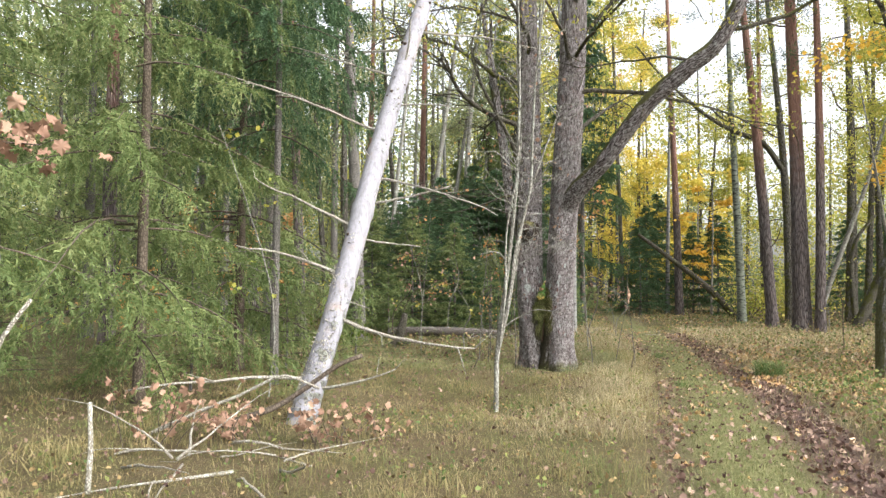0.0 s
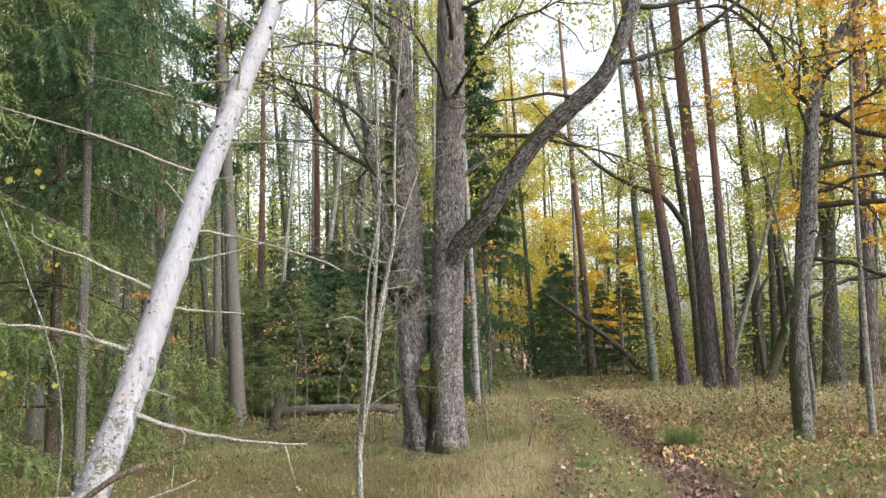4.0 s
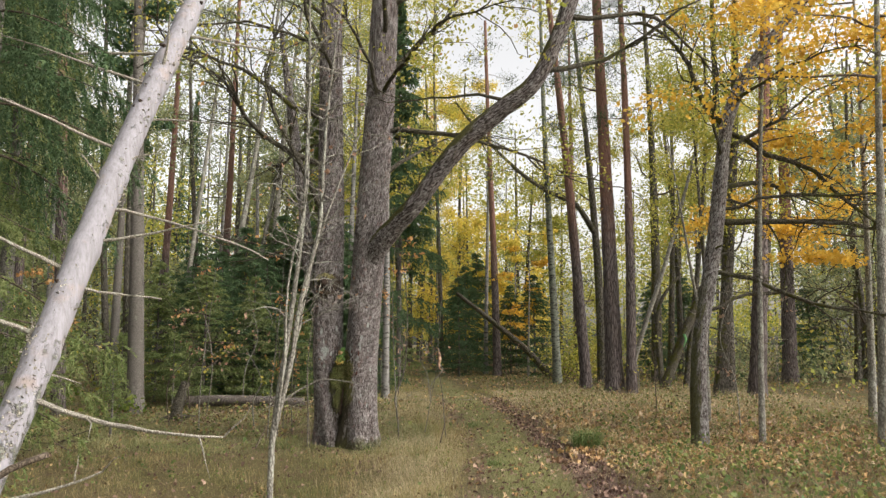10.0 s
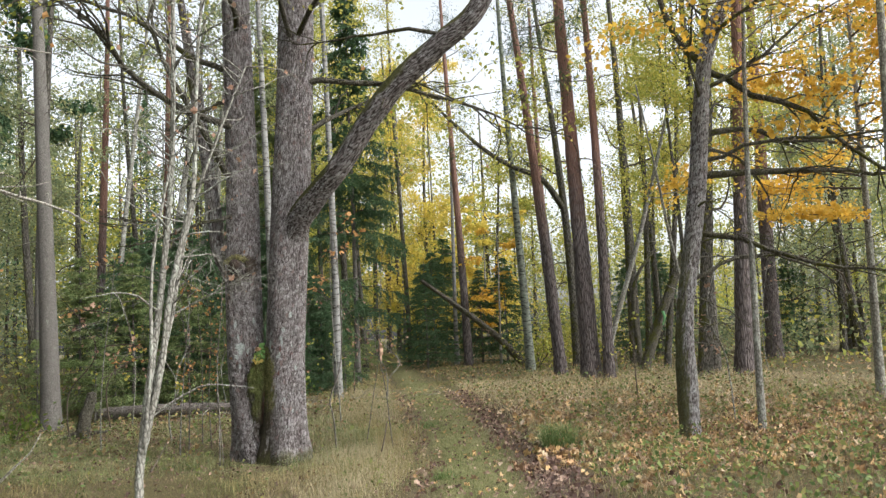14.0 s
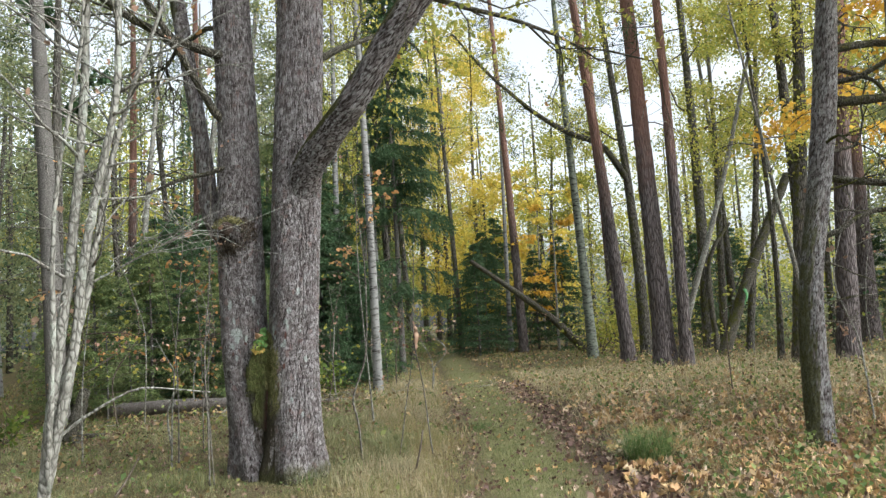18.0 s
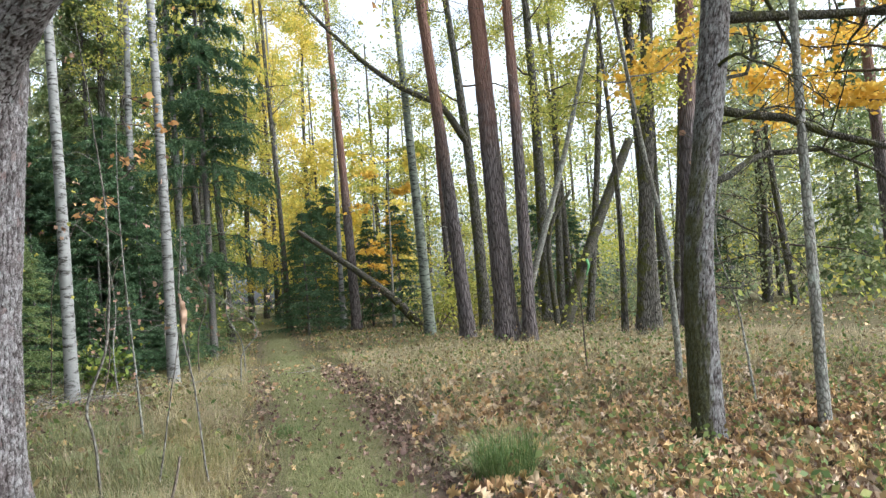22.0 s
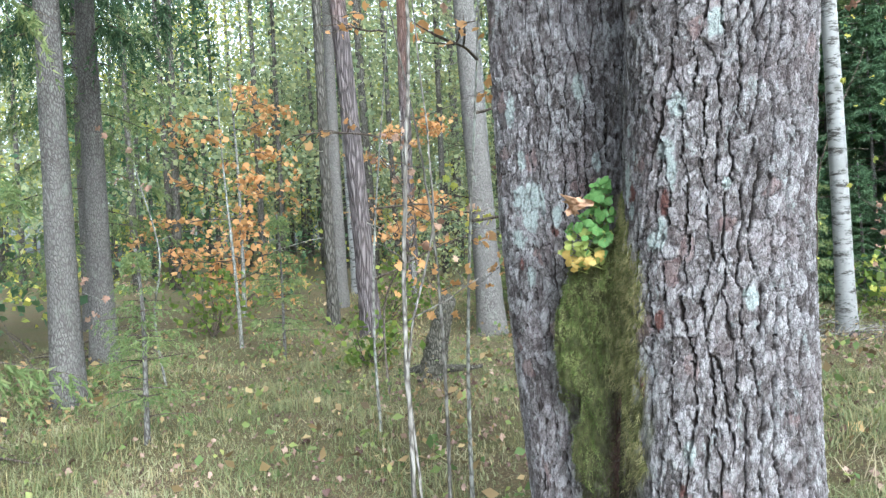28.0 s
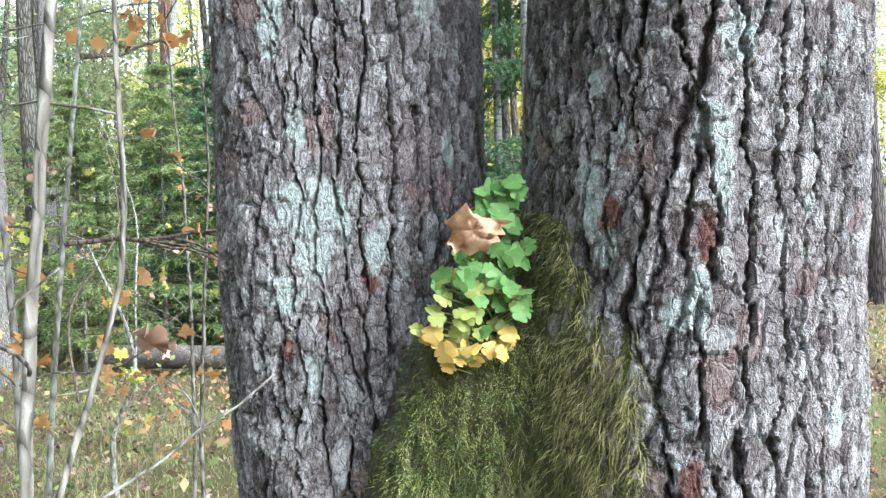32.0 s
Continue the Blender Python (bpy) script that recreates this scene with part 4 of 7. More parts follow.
    arc = np.concatenate([[0], np.cumsum(np.linalg.norm(np.diff(pts, axis=0), axis=1))])
    rad = np.interp(arc, [0, 0.45, 0.9, 1.25, 1.8, 3.2, 5, 8, 11], [0.12, 0.165, 0.17, 0.16, 0.15, 0.14, 0.125, 0.09, 0.02])
    gb, ab = bark_tube(pts, rad, 84, 22, 17, 0.52)
    # Drops ridge so that more of the limb takes the dark furrow colour.
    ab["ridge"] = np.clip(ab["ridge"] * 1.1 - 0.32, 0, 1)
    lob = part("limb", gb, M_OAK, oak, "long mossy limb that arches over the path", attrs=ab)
    for p, d, ln_b, r in (((3.5, 12.55, 4.55), (0.1, -0.05, 1), 0.22, 0.025), ((4.62, 11.9, 5.6), (1.0, -0.1, 0.12), 2.8, 0.045), ((4.95, 11.7, 6.4), (1.0, 0.2, 0.3), 3.2, 0.045), ((4.2, 12.1, 5.15), (-0.9, 0.2, 0.25), 2.0, 0.03), ((5.2, 11.55, 7.2), (-0.8, -0.3, 0.5), 2.4, 0.035)):
        bg2 = Geo()
        pb = bough(p, d, ln_b, 0.25, 0.16)
        tube(bg2, pb, np.linspace(r, r * 0.25, len(pb)), 8, 0.06)
        for _ in range(4):
            k = RNG.integers(3, len(pb))
            pt = bough(pb[k], pb[k] - pb[k - 1] + RNG.normal(size=3) * 0.25 * ln_b / 9, ln_b * 0.35, 0.1, 0.25, 6)
            tube(bg2, pt, np.linspace(r * 0.35, 0.003, len(pt)), 5)
        part("branch", bg2, M_LIMB, lob)
    # crown branches and their thin yellowing leaves
    leaves = Geo()
    spots = []
    for p, d, ln_b, r in (((1.68, 14.05, 3.6), (-1, -0.35, 0.25), 3.4, 0.05), ((1.68, 13.95, 4.4), (-1, -0.4, 0.5), 3.6, 0.055), ((1.66, 14.05, 5.2), (-0.9, 0.4, 0.6), 3.5, 0.05), ((1.64, 14.08, 6.2), (-0.7, -0.6, 0.6), 3.0, 0.045),
                          ((2.4, 13.7, 4.3), (0.9, 0.25, 0.28), 3.2, 0.045), ((2.43, 13.72, 5.0), (1, -0.1, 0.15), 3.8, 0.05), ((2.47, 13.7, 6.0), (0.9, 0.3, 0.5), 3.4, 0.045), ((2.46, 13.8, 5.4), (-0.5, -0.9, 0.45), 3.0, 0.04),
                          ((1.7, 13.9, 3.2), (-1, -0.1, 0.12), 1.8, 0.03), ((2.45, 13.7, 5.6), (0.35, -0.9, 0.5), 3.4, 0.04), ((2.5, 13.7, 6.6), (0.7, -0.7, 0.6), 3.6, 0.045), ((2.52, 13.7, 7.2), (1, 0.0, 0.5), 4.0, 0.045), ((1.65, 14.0, 5.8), (-0.4, -0.9, 0.5), 3.2, 0.04), ((1.63, 14.0, 7.0), (-0.9, -0.2, 0.7), 3.8, 0.045), ((2.55, 13.7, 8.2), (0.2, -0.6, 0.8), 3.2, 0.045), ((1.62, 14.0, 4.8), (-0.8, 0.3, 0.3), 2.6, 0.03), ((2.5, 13.75, 7.4), (0.6, 0.4, 0.9), 4, 0.06), ((1.63, 14.1, 7.5), (-0.6, 0.2, 0.9), 4, 0.06), ((2.6, 13.7, 9), (-0.5, -0.5, 0.8), 3.5, 0.05), ((1.6, 14.2, 9.5), (0.6, 0.5, 0.8), 3.5, 0.05)):
        bg2 = Geo()
        pb = bough(p, d, ln_b, 0.1, 0.18, 11)
        pb[:, 2] = np.maximum(pb[:, 2], p[2] - 0.05 * np.arange(11))
        tube(bg2, pb, np.linspace(r, r * 0.2, len(pb)), 8, 0.05)
        for _ in range(13):
            k = RNG.integers(3, len(pb))
            pt = bough(pb[k], (pb[k] - pb[k - 1]) + RNG.normal(size=3) * 0.3 * ln_b / 11, ln_b * RNG.uniform(0.2, 0.5), 0.15, 0.3, 7)
            pt[:, 2] = np.maximum(pt[:, 2], 3.1 + 0.02 * np.arange(7))
            tube(bg2, pt, np.linspace(r * 0.3, 0.003, len(pt)), 4)
            for _ in range(2):
                kk = RNG.integers(2, len(pt))
                p3 = bough(pt[kk], RNG.normal(size=3), ln_b * 0.14, 0.1, 0.3, 5)
                tube(bg2, p3, np.linspace(0.004, 0.002, len(p3)), 3)
                spots.append(p3[-1])
            spots.append(pt[-1])
        part("branch", bg2, M_LIMB, oak)
    spots = np.array(spots)
    hi = spots[(spots[:, 2] > 5.2) | ((spots[:, 0] > 2.7) & (spots[:, 2] > 4.1))]
    many = np.where(hi[:, 0] > 2.7, 20, 7)
    c = np.repeat(hi, many, 0)
    c = c + RNG.normal(size=c.shape) * 0.11
    leaf_quads(leaves, c, RNG.uniform(0.05, 0.095, len(c)), thin=0.6)
    part("crown", leaves, M_YGREEN, oak, "thin yellowing oak leaves")
    # drawn-out twigs with a few dry leaves
    dry = Geo()
    c = spots[RNG.integers(0, len(spots), 150)] + RNG.normal(size=(150, 3)) * 0.08
    maple_leaves(dry, c, RNG.uniform(0.04, 0.08, 150))
    part("dry_leaves", dry, M_ORANGE, oak, "last orange leaves on the twigs")


make_oak()


# ---- simple trees ----
def trunk_line(x, y, lean, height, bend=0.15, rng=RNG, sink=0.15):
    z0 = float(ground_z(x, y))
    pts = [(x, y, z0 - sink)]
    ph = rng.uniform(0, 6.28, 2)
    for u in np.linspace(0.03, 1, 7):
        z = u * height
        pts.append((x + lean[0] * z + bend * (np.sin(ph[0] + 3 * u) - np.sin(ph[0])), y + lean[1] * z + bend * (np.sin(ph[1] + 2.6 * u) - np.sin(ph[1])), z0 + z))
    return np.array(pts)


def stem(geo, pts, r0, r1, sides=14, step=0.25, flare=0.35, rough=0.025):
    line = spline(pts, step)
    u = np.linspace(0, 1, len(line))
    h = line[:, 2] - line[0, 2]
    rad = r0 + (r1 - r0) * u**0.9
    rad = rad * (1 + flare * np.exp(-h / 0.3))
    tube(geo, line, rad, sides, rough)
    return line


def tree(kind, x, y, r, lean=(0, 0), height=15, label="", branches=8, low=4.0, leaf=None, leaves=2500, leaf_size=0.1, spread=2.6, seed=0, bend=0.12, crown_low=None, dead=0, group=""):
    """A tree of that kind with its trunk, branches and crown."""
    rng = np.random.default_rng(seed + int(1000 * abs(x) + 10 * abs(y)))
    mats = {"pine": M_PINE, "birch": M_BIRCH, "old_birch": M_BIRCH_OLD, "oak": M_OAK2, "grey": M_OAK2, "spruce_stem": M_SPRUCE_BARK, "pale": M_PALE, "maple": M_PALE}
    names = {"pine": "pine_tree", "birch": "birch_tree", "old_birch": "birch_tree", "oak": "oak_tree", "grey": "tree", "spruce_stem": "spruce_tree", "pale": "young_tree", "maple": "maple_tree"}
    z0 = float(ground_z(x, y))
    ob = thing(names[kind], (x, y, z0), label, "tree", group)
    g = Geo()
    line = stem(g, trunk_line(x, y, lean, height, bend, rng), r, r * 0.3, 16 if r > 0.12 else 10, rough=0.03 if kind in ("pine", "oak", "grey") else 0.015)
    part("trunk", g, mats[kind], ob)
    tips = []
    broad = kind in ("grey", "oak")
    for k in range(branches):
        b = Geo()
        zz = low + (height * 0.95 - low) * (k + rng.uniform(0, 0.9)) / branches
        i = int(np.argmin(np.abs(line[:, 2] - z0 - zz)))
        a = rng.uniform(0, 6.28)
        ln = spread * rng.uniform(0.6, 1.1) * (1.1 - 0.6 * zz / height)
        rise = {"pine": 0.15, "birch": 0.7, "old_birch": 0.7}.get(kind, rng.uniform(0.0, 0.7))
        pb = bough(line[i], (np.cos(a), np.sin(a), rise), ln, 0.1 if broad else 0.2, 0.26 if broad else 0.14, 9, rng)
        rb = max(0.008, r * (0.26 if broad else 0.2) * (1.2 - zz / height))
        tube(b, pb, np.linspace(rb, rb * 0.2, 9), 6, 0.05)
        for _ in range(7 if broad else 4):
            m = rng.integers(2, 9)
            pt = bough(pb[m], pb[m] - pb[m - 1] + rng.normal(size=3) * ln * 0.08, ln * rng.uniform(0.25, 0.5), 0.15, 0.3, 6, rng)
            tube(b, pt, np.linspace(rb * 0.35, 0.003, 6), 4)
            tips += list(pt[2:])
        tips.append(pb[-1])
        part("branch", b, M_TWIG if kind != "oak" else M_LIMB, ob)
    for k in range(dead):
        b = Geo()
        i = int(np.argmin(np.abs(line[:, 2] - z0 - rng.uniform(1.2, low))))
        a = rng.uniform(0, 6.28)
        pb = bough(line[i], (np.cos(a), np.sin(a), 0.1), rng.uniform(0.5, 1.6), 0.3, 0.16, 6, rng)
        tube(b, pb, np.linspace(0.012, 0.003, 6), 5)
        part("dead_branch", b, M_DEADTWIG, ob)
    if leaf and leaves and tips:
        tips = np.array(tips)
        if crown_low is not None:
            tips = tips[tips[:, 2] > crown_low] if (tips[:, 2] > crown_low).any() else tips
        loose = 0.07 + 0.04 * spread if leaf is not M_PINENEEDLE else 0.13 * spread
        c = tips[rng.integers(0, len(tips), leaves)] + rng.normal(size=(leaves, 3)) * np.array([1, 1, 0.7]) * loose
        g = Geo()
        if leaf in (M_YELLOW, M_ORANGE):
            maple_leaves(g, c, rng.uniform(0.6, 1.2, leaves) * leaf_size, rng)
        elif leaf is M_PINENEEDLE:
            leaf_quads(g, c, rng.uniform(0.6, 1.2, leaves) * leaf_size, rng, thin=0.12)
        else:
            leaf_quads(g, c, rng.uniform(0.6, 1.2, leaves) * leaf_size, rng, thin=0.7)
        part("crown", g, leaf, ob)
    return ob


PINE_LABEL = "tall straight pine with reddish flaking bark and a high crown"
PINES = [(11.3, 25.4, 0.2, (-0.075, 0.02), 18), (11.1, 22.9, 0.27, (0.0, 0.0), 19), (11.45, 22.5, 0.16, (0.0, 0.0), 17), (11.65, 36.5, 0.21, (-0.01, 0.0), 18), (11.6, 55.0, 0.2, (0.0, 0.0), 18), (14.3, 20.5, 0.24, (0.05, -0.02), 19),
         (-3.85, 20.6, 0.155, (-0.05, -0.02), 18), (20.5, 27.0, 0.3, (0.01, 0), 19), (-6.5, 26.0, 0.16, (0.02, 0), 17), (-1.0, 31.0, 0.17, (0.03, 0), 18), (-3.4, 33.0, 0.18, (0.01, 0), 18), (16.5, 38, 0.2, (0, 0), 18), (23, 22, 0.2, (0.0, 0), 18), (-7.6, 17.0, 0.18, (0.0, 0), 18)]
for x, y, r, lean, h in PINES:
    tree("pine", x, y, r, lean, h, PINE_LABEL, 9, h * 0.5, M_PINENEEDLE, 2600, 0.2, 2.2, dead=4, group="pines")
BIRCHES = [(2.35, 20.95, 0.105), (3.42, 27.0, 0.115), (3.9, 22.0, 0.105), (4.56, 27.5, 0.1), (11.4, 37.6, 0.12), (10.35, 44.0, 0.14), (7.2, 47, 0.12), (-1.3, 36, 0.12), (0.3, 40, 0.14), (-6.8, 31, 0.13), (-8.8, 27, 0.14)]
for x, y, r in BIRCHES:
    tree("birch", x, y, r, (0.005 * (x % 2 - 1), 0), 15, "slender white-barked birch with dark scars", 9, 7, M_YGREEN if x > 3 else M_HAZY, 2600, 0.08, 2.2, group="birches")
tree("old_birch", 11.55, 28.6, 0.17, (-0.01, 0), 16, "mossy old birch with grey-green bark", 9, 7, M_YGREEN, 2200, 0.08, 2.2)
for x, y, r, lean, h in ((13.4, 28.6, 0.2, (-0.03, 0), 15), (16.4, 29.8, 0.24, (-0.01, 0), 16), (13.6, 21.2, 0.2, (0.04, 0), 15), (14.1, 21.5, 0.17, (0.06, 0), 15), (15.1, 25.5, 0.12, (0.06, -0.02), 13), (13.5, 21.8, 0.08, (0.06, 0), 10),
                         (16.9, 24.0, 0.13, (0.05, 0), 13), (18.0, 31.5, 0.16, (0, 0), 14), (20.0, 34, 0.17, (-0.02, 0), 14), (21.5, 30, 0.14, (0.03, 0), 13), (-5.5, 21.8, 0.11, (-0.05, 0), 13), (-3.0, 24.5, 0.14, (-0.03, 0), 14),
                         (8.8, 44, 0.16, (0, 0), 14), (10.0, 47, 0.14, (0.02, 0), 13)):
    grown = tree("grey", x, y, r, lean, h, "grey-barked broadleaf tree with thinning yellow-green leaves", 10, h * 0.45, M_YGREEN if x > 2 else M_HAZY, 6200, 0.092, 3.4, bend=0.25, dead=2, group="broadleaf trees")
    if (x, y) == (13.4, 28.6):
        limb_line = spline([(13.2, 28.6, 5.9), (12.4, 28.5, 6.95), (11.2, 28.4, 7.4), (10.2, 28.3, 7.95), (9.3, 28.3, 8.7), (8.4, 28.2, 9.5), (7.5, 28.2, 10.6)], 0.3)
        limb_geo, limb_leaf, ends = Geo(), Geo(), []
        tube(limb_geo, limb_line, np.linspace(0.12, 0.03, len(limb_line)), 10, 0.05)
        for k in range(4, len(limb_line)):
            for _ in range(3):
                pt = bough(limb_line[k], limb_line[k] - limb_line[k - 1] + RNG.normal(size=3) * 0.35, RNG.uniform(0.5, 1.3), 0.1, 0.3, 6)
                tube(limb_geo, pt, np.linspace(0.014, 0.003, 6), 4)
                ends += list(pt[2:])
        part("limb", limb_geo, M_LIMB, grown, "long bare limb reaching over the path")
        ends = np.array(ends)
        leaf_quads(limb_leaf, ends[RNG.integers(0, len(ends), 1500)] + RNG.normal(size=(1500, 3)) * 0.16, RNG.uniform(0.05, 0.09, 1500), thin=0.7)
        part("limb_leaves", limb_leaf, M_YGREEN, grown)

for x, y, h in ((5.2, 29.8, 17), (3.0, 29.0, 16), (6.5, 34, 20), (5.4, 40, 21), (9.6, 39.5, 21), (7.4, 45, 22), (3.6, 34, 20), (1.8, 30.5, 19), (-4.4, 29, 18), (-1.8, 34, 18)):
    tree("grey", x, y, 0.13, (0.004 * (x - 6), 0), h, "tall slim broadleaf tree with a thin yellow crown", 18, h * 0.4, M_YGREEN if x > 3 else M_HAZY, 4500, 0.1, 2.8, bend=0.3, dead=3, group="broadleaf trees")
for x, y, r, lean in ((-0.9, 27.6, 0.14, 0.1), (-0.3, 28.4, 0.11, 0.13), (0.7, 28.2, 0.13, 0.08), (1.3, 32.5, 0.12, 0.06), (-2.0, 26.8, 0.1, 0.06)):
    tree("pale", x, y, r, (lean, 0.01), 14, "pale grey slanting trunk with a thin crown", 8, 7, M_HAZY, 1500, 0.1, 2.2, bend=0.2, dead=4, group="slanting trees")


# ---- the mossy oak beside the path ----
def make_side_oak():
    ob = thing("oak_tree", (7.8, 13.1, -0.15), "slim crooked oak with moss on its trunk and bare horizontal branches", "tree")
    line = spline([(7.8, 13.1, -0.4), (7.8, 13.1, 0.1), (7.8, 13.08, 0.8), (7.86, 13.06, 1.6), (8.05, 13.04, 2.5), (8.22, 13.0, 3.5), (8.36, 12.98, 4.5), (8.55, 12.95, 5.5), (8.95, 12.8, 6.4), (9.7, 12.5, 7.4), (10.7, 12.2, 8.4)], 0.06)
    line = spline(line[::4], 0.026)
    rad = np.interp(np.linspace(0, 1, len(line)), [0, 0.04, 0.2, 0.5, 0.75, 1], [0.18, 0.145, 0.13, 0.125, 0.1, 0.03])
    gt, at_ = bark_tube(line, rad, 84, 20, 51, 0.5)
    px, pz = np.concatenate(gt.v)[:, 0] - np.repeat(line[:, 0], 84), np.concatenate(gt.v)[:, 2]
    # Steeper ridge: the shade painted into the furrows gets deeper.
    at_["ridge"] = np.clip(at_["ridge"] * 1.35 - 0.32, 0, 1)
    at_["lichen"] = np.maximum(at_["lichen"], 0.2 * at_["plate"])
    at_["moss"] = 0.85 * smooth01(-px / 0.13 + 0.4 * wave(px * 14, pz * 2.2, pz * 0, 52, 2.5) + 0.3 * wave(px * 60, pz * 14, pz * 0, 53, 2.5) - 0.42, 0, 0.4) * smooth01(2.9 - pz, 0, 1.0)
    part("trunk", gt, M_OAK, ob, "grey trunk with olive moss up one side", attrs=at_)
    spots = []
    for z, d, ln, r in ((2.75, (1, -0.25, 0.05), 3.4, 0.045), (2.05, (1, -0.3, 0.0), 3.2, 0.036), (3.6, (1, -0.1, 0.02), 3.6, 0.058), (1.75, (0.9, -0.5, 0.1), 1.8, 0.014), (2.4, (0.8, 0.5, 0.0), 2.4, 0.018), (3.0, (0.9, 0.35, 0.1), 2.6, 0.02), (3.8, (1, -0.4, -0.12), 3.4, 0.035), (2.6, (0.5, -0.85, 0.1), 1.5, 0.014), (4.7, (-0.7, -0.5, 0.4), 2.2, 0.03), (4.2, (1, -0.05, -0.06), 3.8, 0.05), (5.2, (1, -0.15, -0.2), 4.2, 0.055), (1.2, (1, -0.1, -0.05), 1.6, 0.012), (3.1, (-0.5, -0.7, 0.2), 1.3, 0.02), (4.4, (0.8, 0.5, 0.2), 2.8, 0.04), (4.9, (1, -0.4, 0.1), 2.8, 0.04),
                        (5.3, (-0.6, 0.2, 0.9), 3.4, 0.06), (1.35, (0.9, 0.2, -0.1), 0.9, 0.012), (5.7, (0.4, -0.8, 0.4), 2.5, 0.035), (4.0, (1, 0.3, 0.0), 2.6, 0.03)):
        i = int(np.argmin(np.abs(line[:, 2] - z)))
        b = Geo()
        pb = bough(line[i], d, ln, 0.15, 0.2, 11)
        tube(b, pb, np.linspace(r, r * 0.2, len(pb)), 8, 0.06)
        for _ in range(12):
            k = RNG.integers(3, len(pb))
            pt = bough(pb[k], pb[k] - pb[k - 1] + RNG.normal(size=3) * ln * 0.06, ln * RNG.uniform(0.2, 0.5), 0.2, 0.3, 7)
            tube(b, pt, np.linspace(r * 0.3, 0.002, len(pt)), 5)
            spots.append(pt[-1])
        part("branch", b, M_LIMB, ob)
    spots = np.array(spots)
    hi = spots[spots[:, 2] > 4.6]
    c = np.repeat(hi, 20, 0) + RNG.normal(size=(len(hi) * 20, 3)) * 0.35
    lf = Geo()
    leaf_quads(lf, c, RNG.uniform(0.06, 0.11, len(c)), thin=0.6)
    part("crown", lf, M_YGREEN, ob)


make_side_oak()


def maple(x, y, r, lean, height, leaves, size, low, spread, mat, label, seed, layers=10):
    """A young maple whose leaves lie in flat sprays."""
    rng = np.random.default_rng(seed)
    z0 = float(ground_z(x, y))
    ob = thing("maple_tree", (x, y, z0), label, "tree", "maples")
    g = Geo()
    line = stem(g, trunk_line(x, y, lean, height, 0.1, rng), r, r * 0.25, 12, 0.2, 0.25, 0.02)
    part("trunk", g, M_PALE, ob)
    crown = Geo()
    for k in range(layers):
        zz = low + (height - low) * (k + rng.uniform(0, 0.8)) / layers
        i = int(np.argmin(np.abs(line[:, 2] - z0 - zz)))
        a = rng.uniform(0, 6.28)
        ln = spread * rng.uniform(0.65, 1.1) * (1.1 - 0.5 * zz / height)
        b = Geo()
        pb = bough(line[i], (np.cos(a), np.sin(a), 0.25), ln, 0.3, 0.13, 9, rng)
        tube(b, pb, np.linspace(max(0.008, r * 0.28), 0.004, 9), 6)
        anchors = [pb[4], pb[6], pb[8]]
        for _ in range(5):
            m = rng.integers(3, 9)
            pt = bough(pb[m], pb[m] - pb[m - 1] + rng.normal(size=3) * np.array([1, 1, 0.3]) * ln * 0.08, ln * 0.4, 0.2, 0.2, 6, rng)
            tube(b, pt, np.linspace(0.006, 0.002, 6), 4)
            anchors += [pt[2], pt[3], pt[4], pt[5]]
        part("branch", b, M_TWIG, ob)
        n = leaves // layers
        anchors = np.array(anchors)
        c = anchors[rng.integers(0, len(anchors), n)] + rng.normal(size=(n, 3)) * np.array([0.1, 0.1, 0.03]) * spread * 0.6
        maple_leaves(crown, c, rng.uniform(0.55, 1.2, n) * size, rng, 0.9, 0.12)
    part("crown", crown, mat, ob)
    return ob


YM = "young maple glowing with yellow autumn leaves"
maple(8.58, 12.55, 0.055, (0.09, 0.0), 9.5, 2200, 0.075, 5.0, 1.9, M_YELLOW, "slender young maple with a pale stem and yellow leaves", 1, 12)
maple(9.75, 11.3, 0.09, (0.07, 0.0), 10, 4200, 0.075, 4.2, 3.5, M_YELLOW, "young maple with a grey stem and yellow leaves", 2, 12)
maple(12.0, 13.9, 0.08, (0.02, 0.0), 9, 6000, 0.08, 2.6, 2.8, M_YELLOW, YM, 3, 12)
maple(11.8, 12.2, 0.09, (0.02, 0.0), 9, 5000, 0.08, 3.2, 2.8, M_YELLOW, YM, 4, 10)
maple(12.9, 35.6, 0.07, (0, 0), 6.0, 900, 0.15, 1.6, 1.7, M_YELLOW, "young maple with golden leaves beside dark spruces", 5, 12)
maple(12.2, 40.0, 0.08, (0, 0), 8, 1500, 0.16, 1.6, 2.4, M_PALEYELLOW, YM, 6, 14)
maple(14.2, 41.0, 0.08, (0, 0), 8, 1800, 0.18, 1.5, 2.6, M_PALEYELLOW, YM, 7, 12)
maple(-5.5, 24.5, 0.05, (0, 0), 4, 620, 0.1, 0.9, 1.8, M_ORANGE, "small maple with sparse orange leaves", 8, 9)
maple(-7.8, 22.0, 0.05, (0, 0), 4.5, 680, 0.1, 0.9, 2.0, M_ORANGE, "small maple with sparse orange leaves", 9, 9)
maple(-4.9, 19.0, 0.03, (0, 0), 3.4, 240, 0.085, 0.9, 1.3, M_ORANGE, "slim maple sapling with scattered orange leaves", 11, 8)
maple(0.78, 14.9, 0.012, (0, 0), 3.3, 44, 0.055, 1.2, 0.7, M_ORANGE, "slim maple sapling with tiers of orange leaves", 21, 4)
maple(3.25, 16.4, 0.014, (0.02, 0), 3.6, 70, 0.075, 2.2, 0.8, M_ORANGE, "slim maple sapling with tiers of orange leaves", 22, 6)
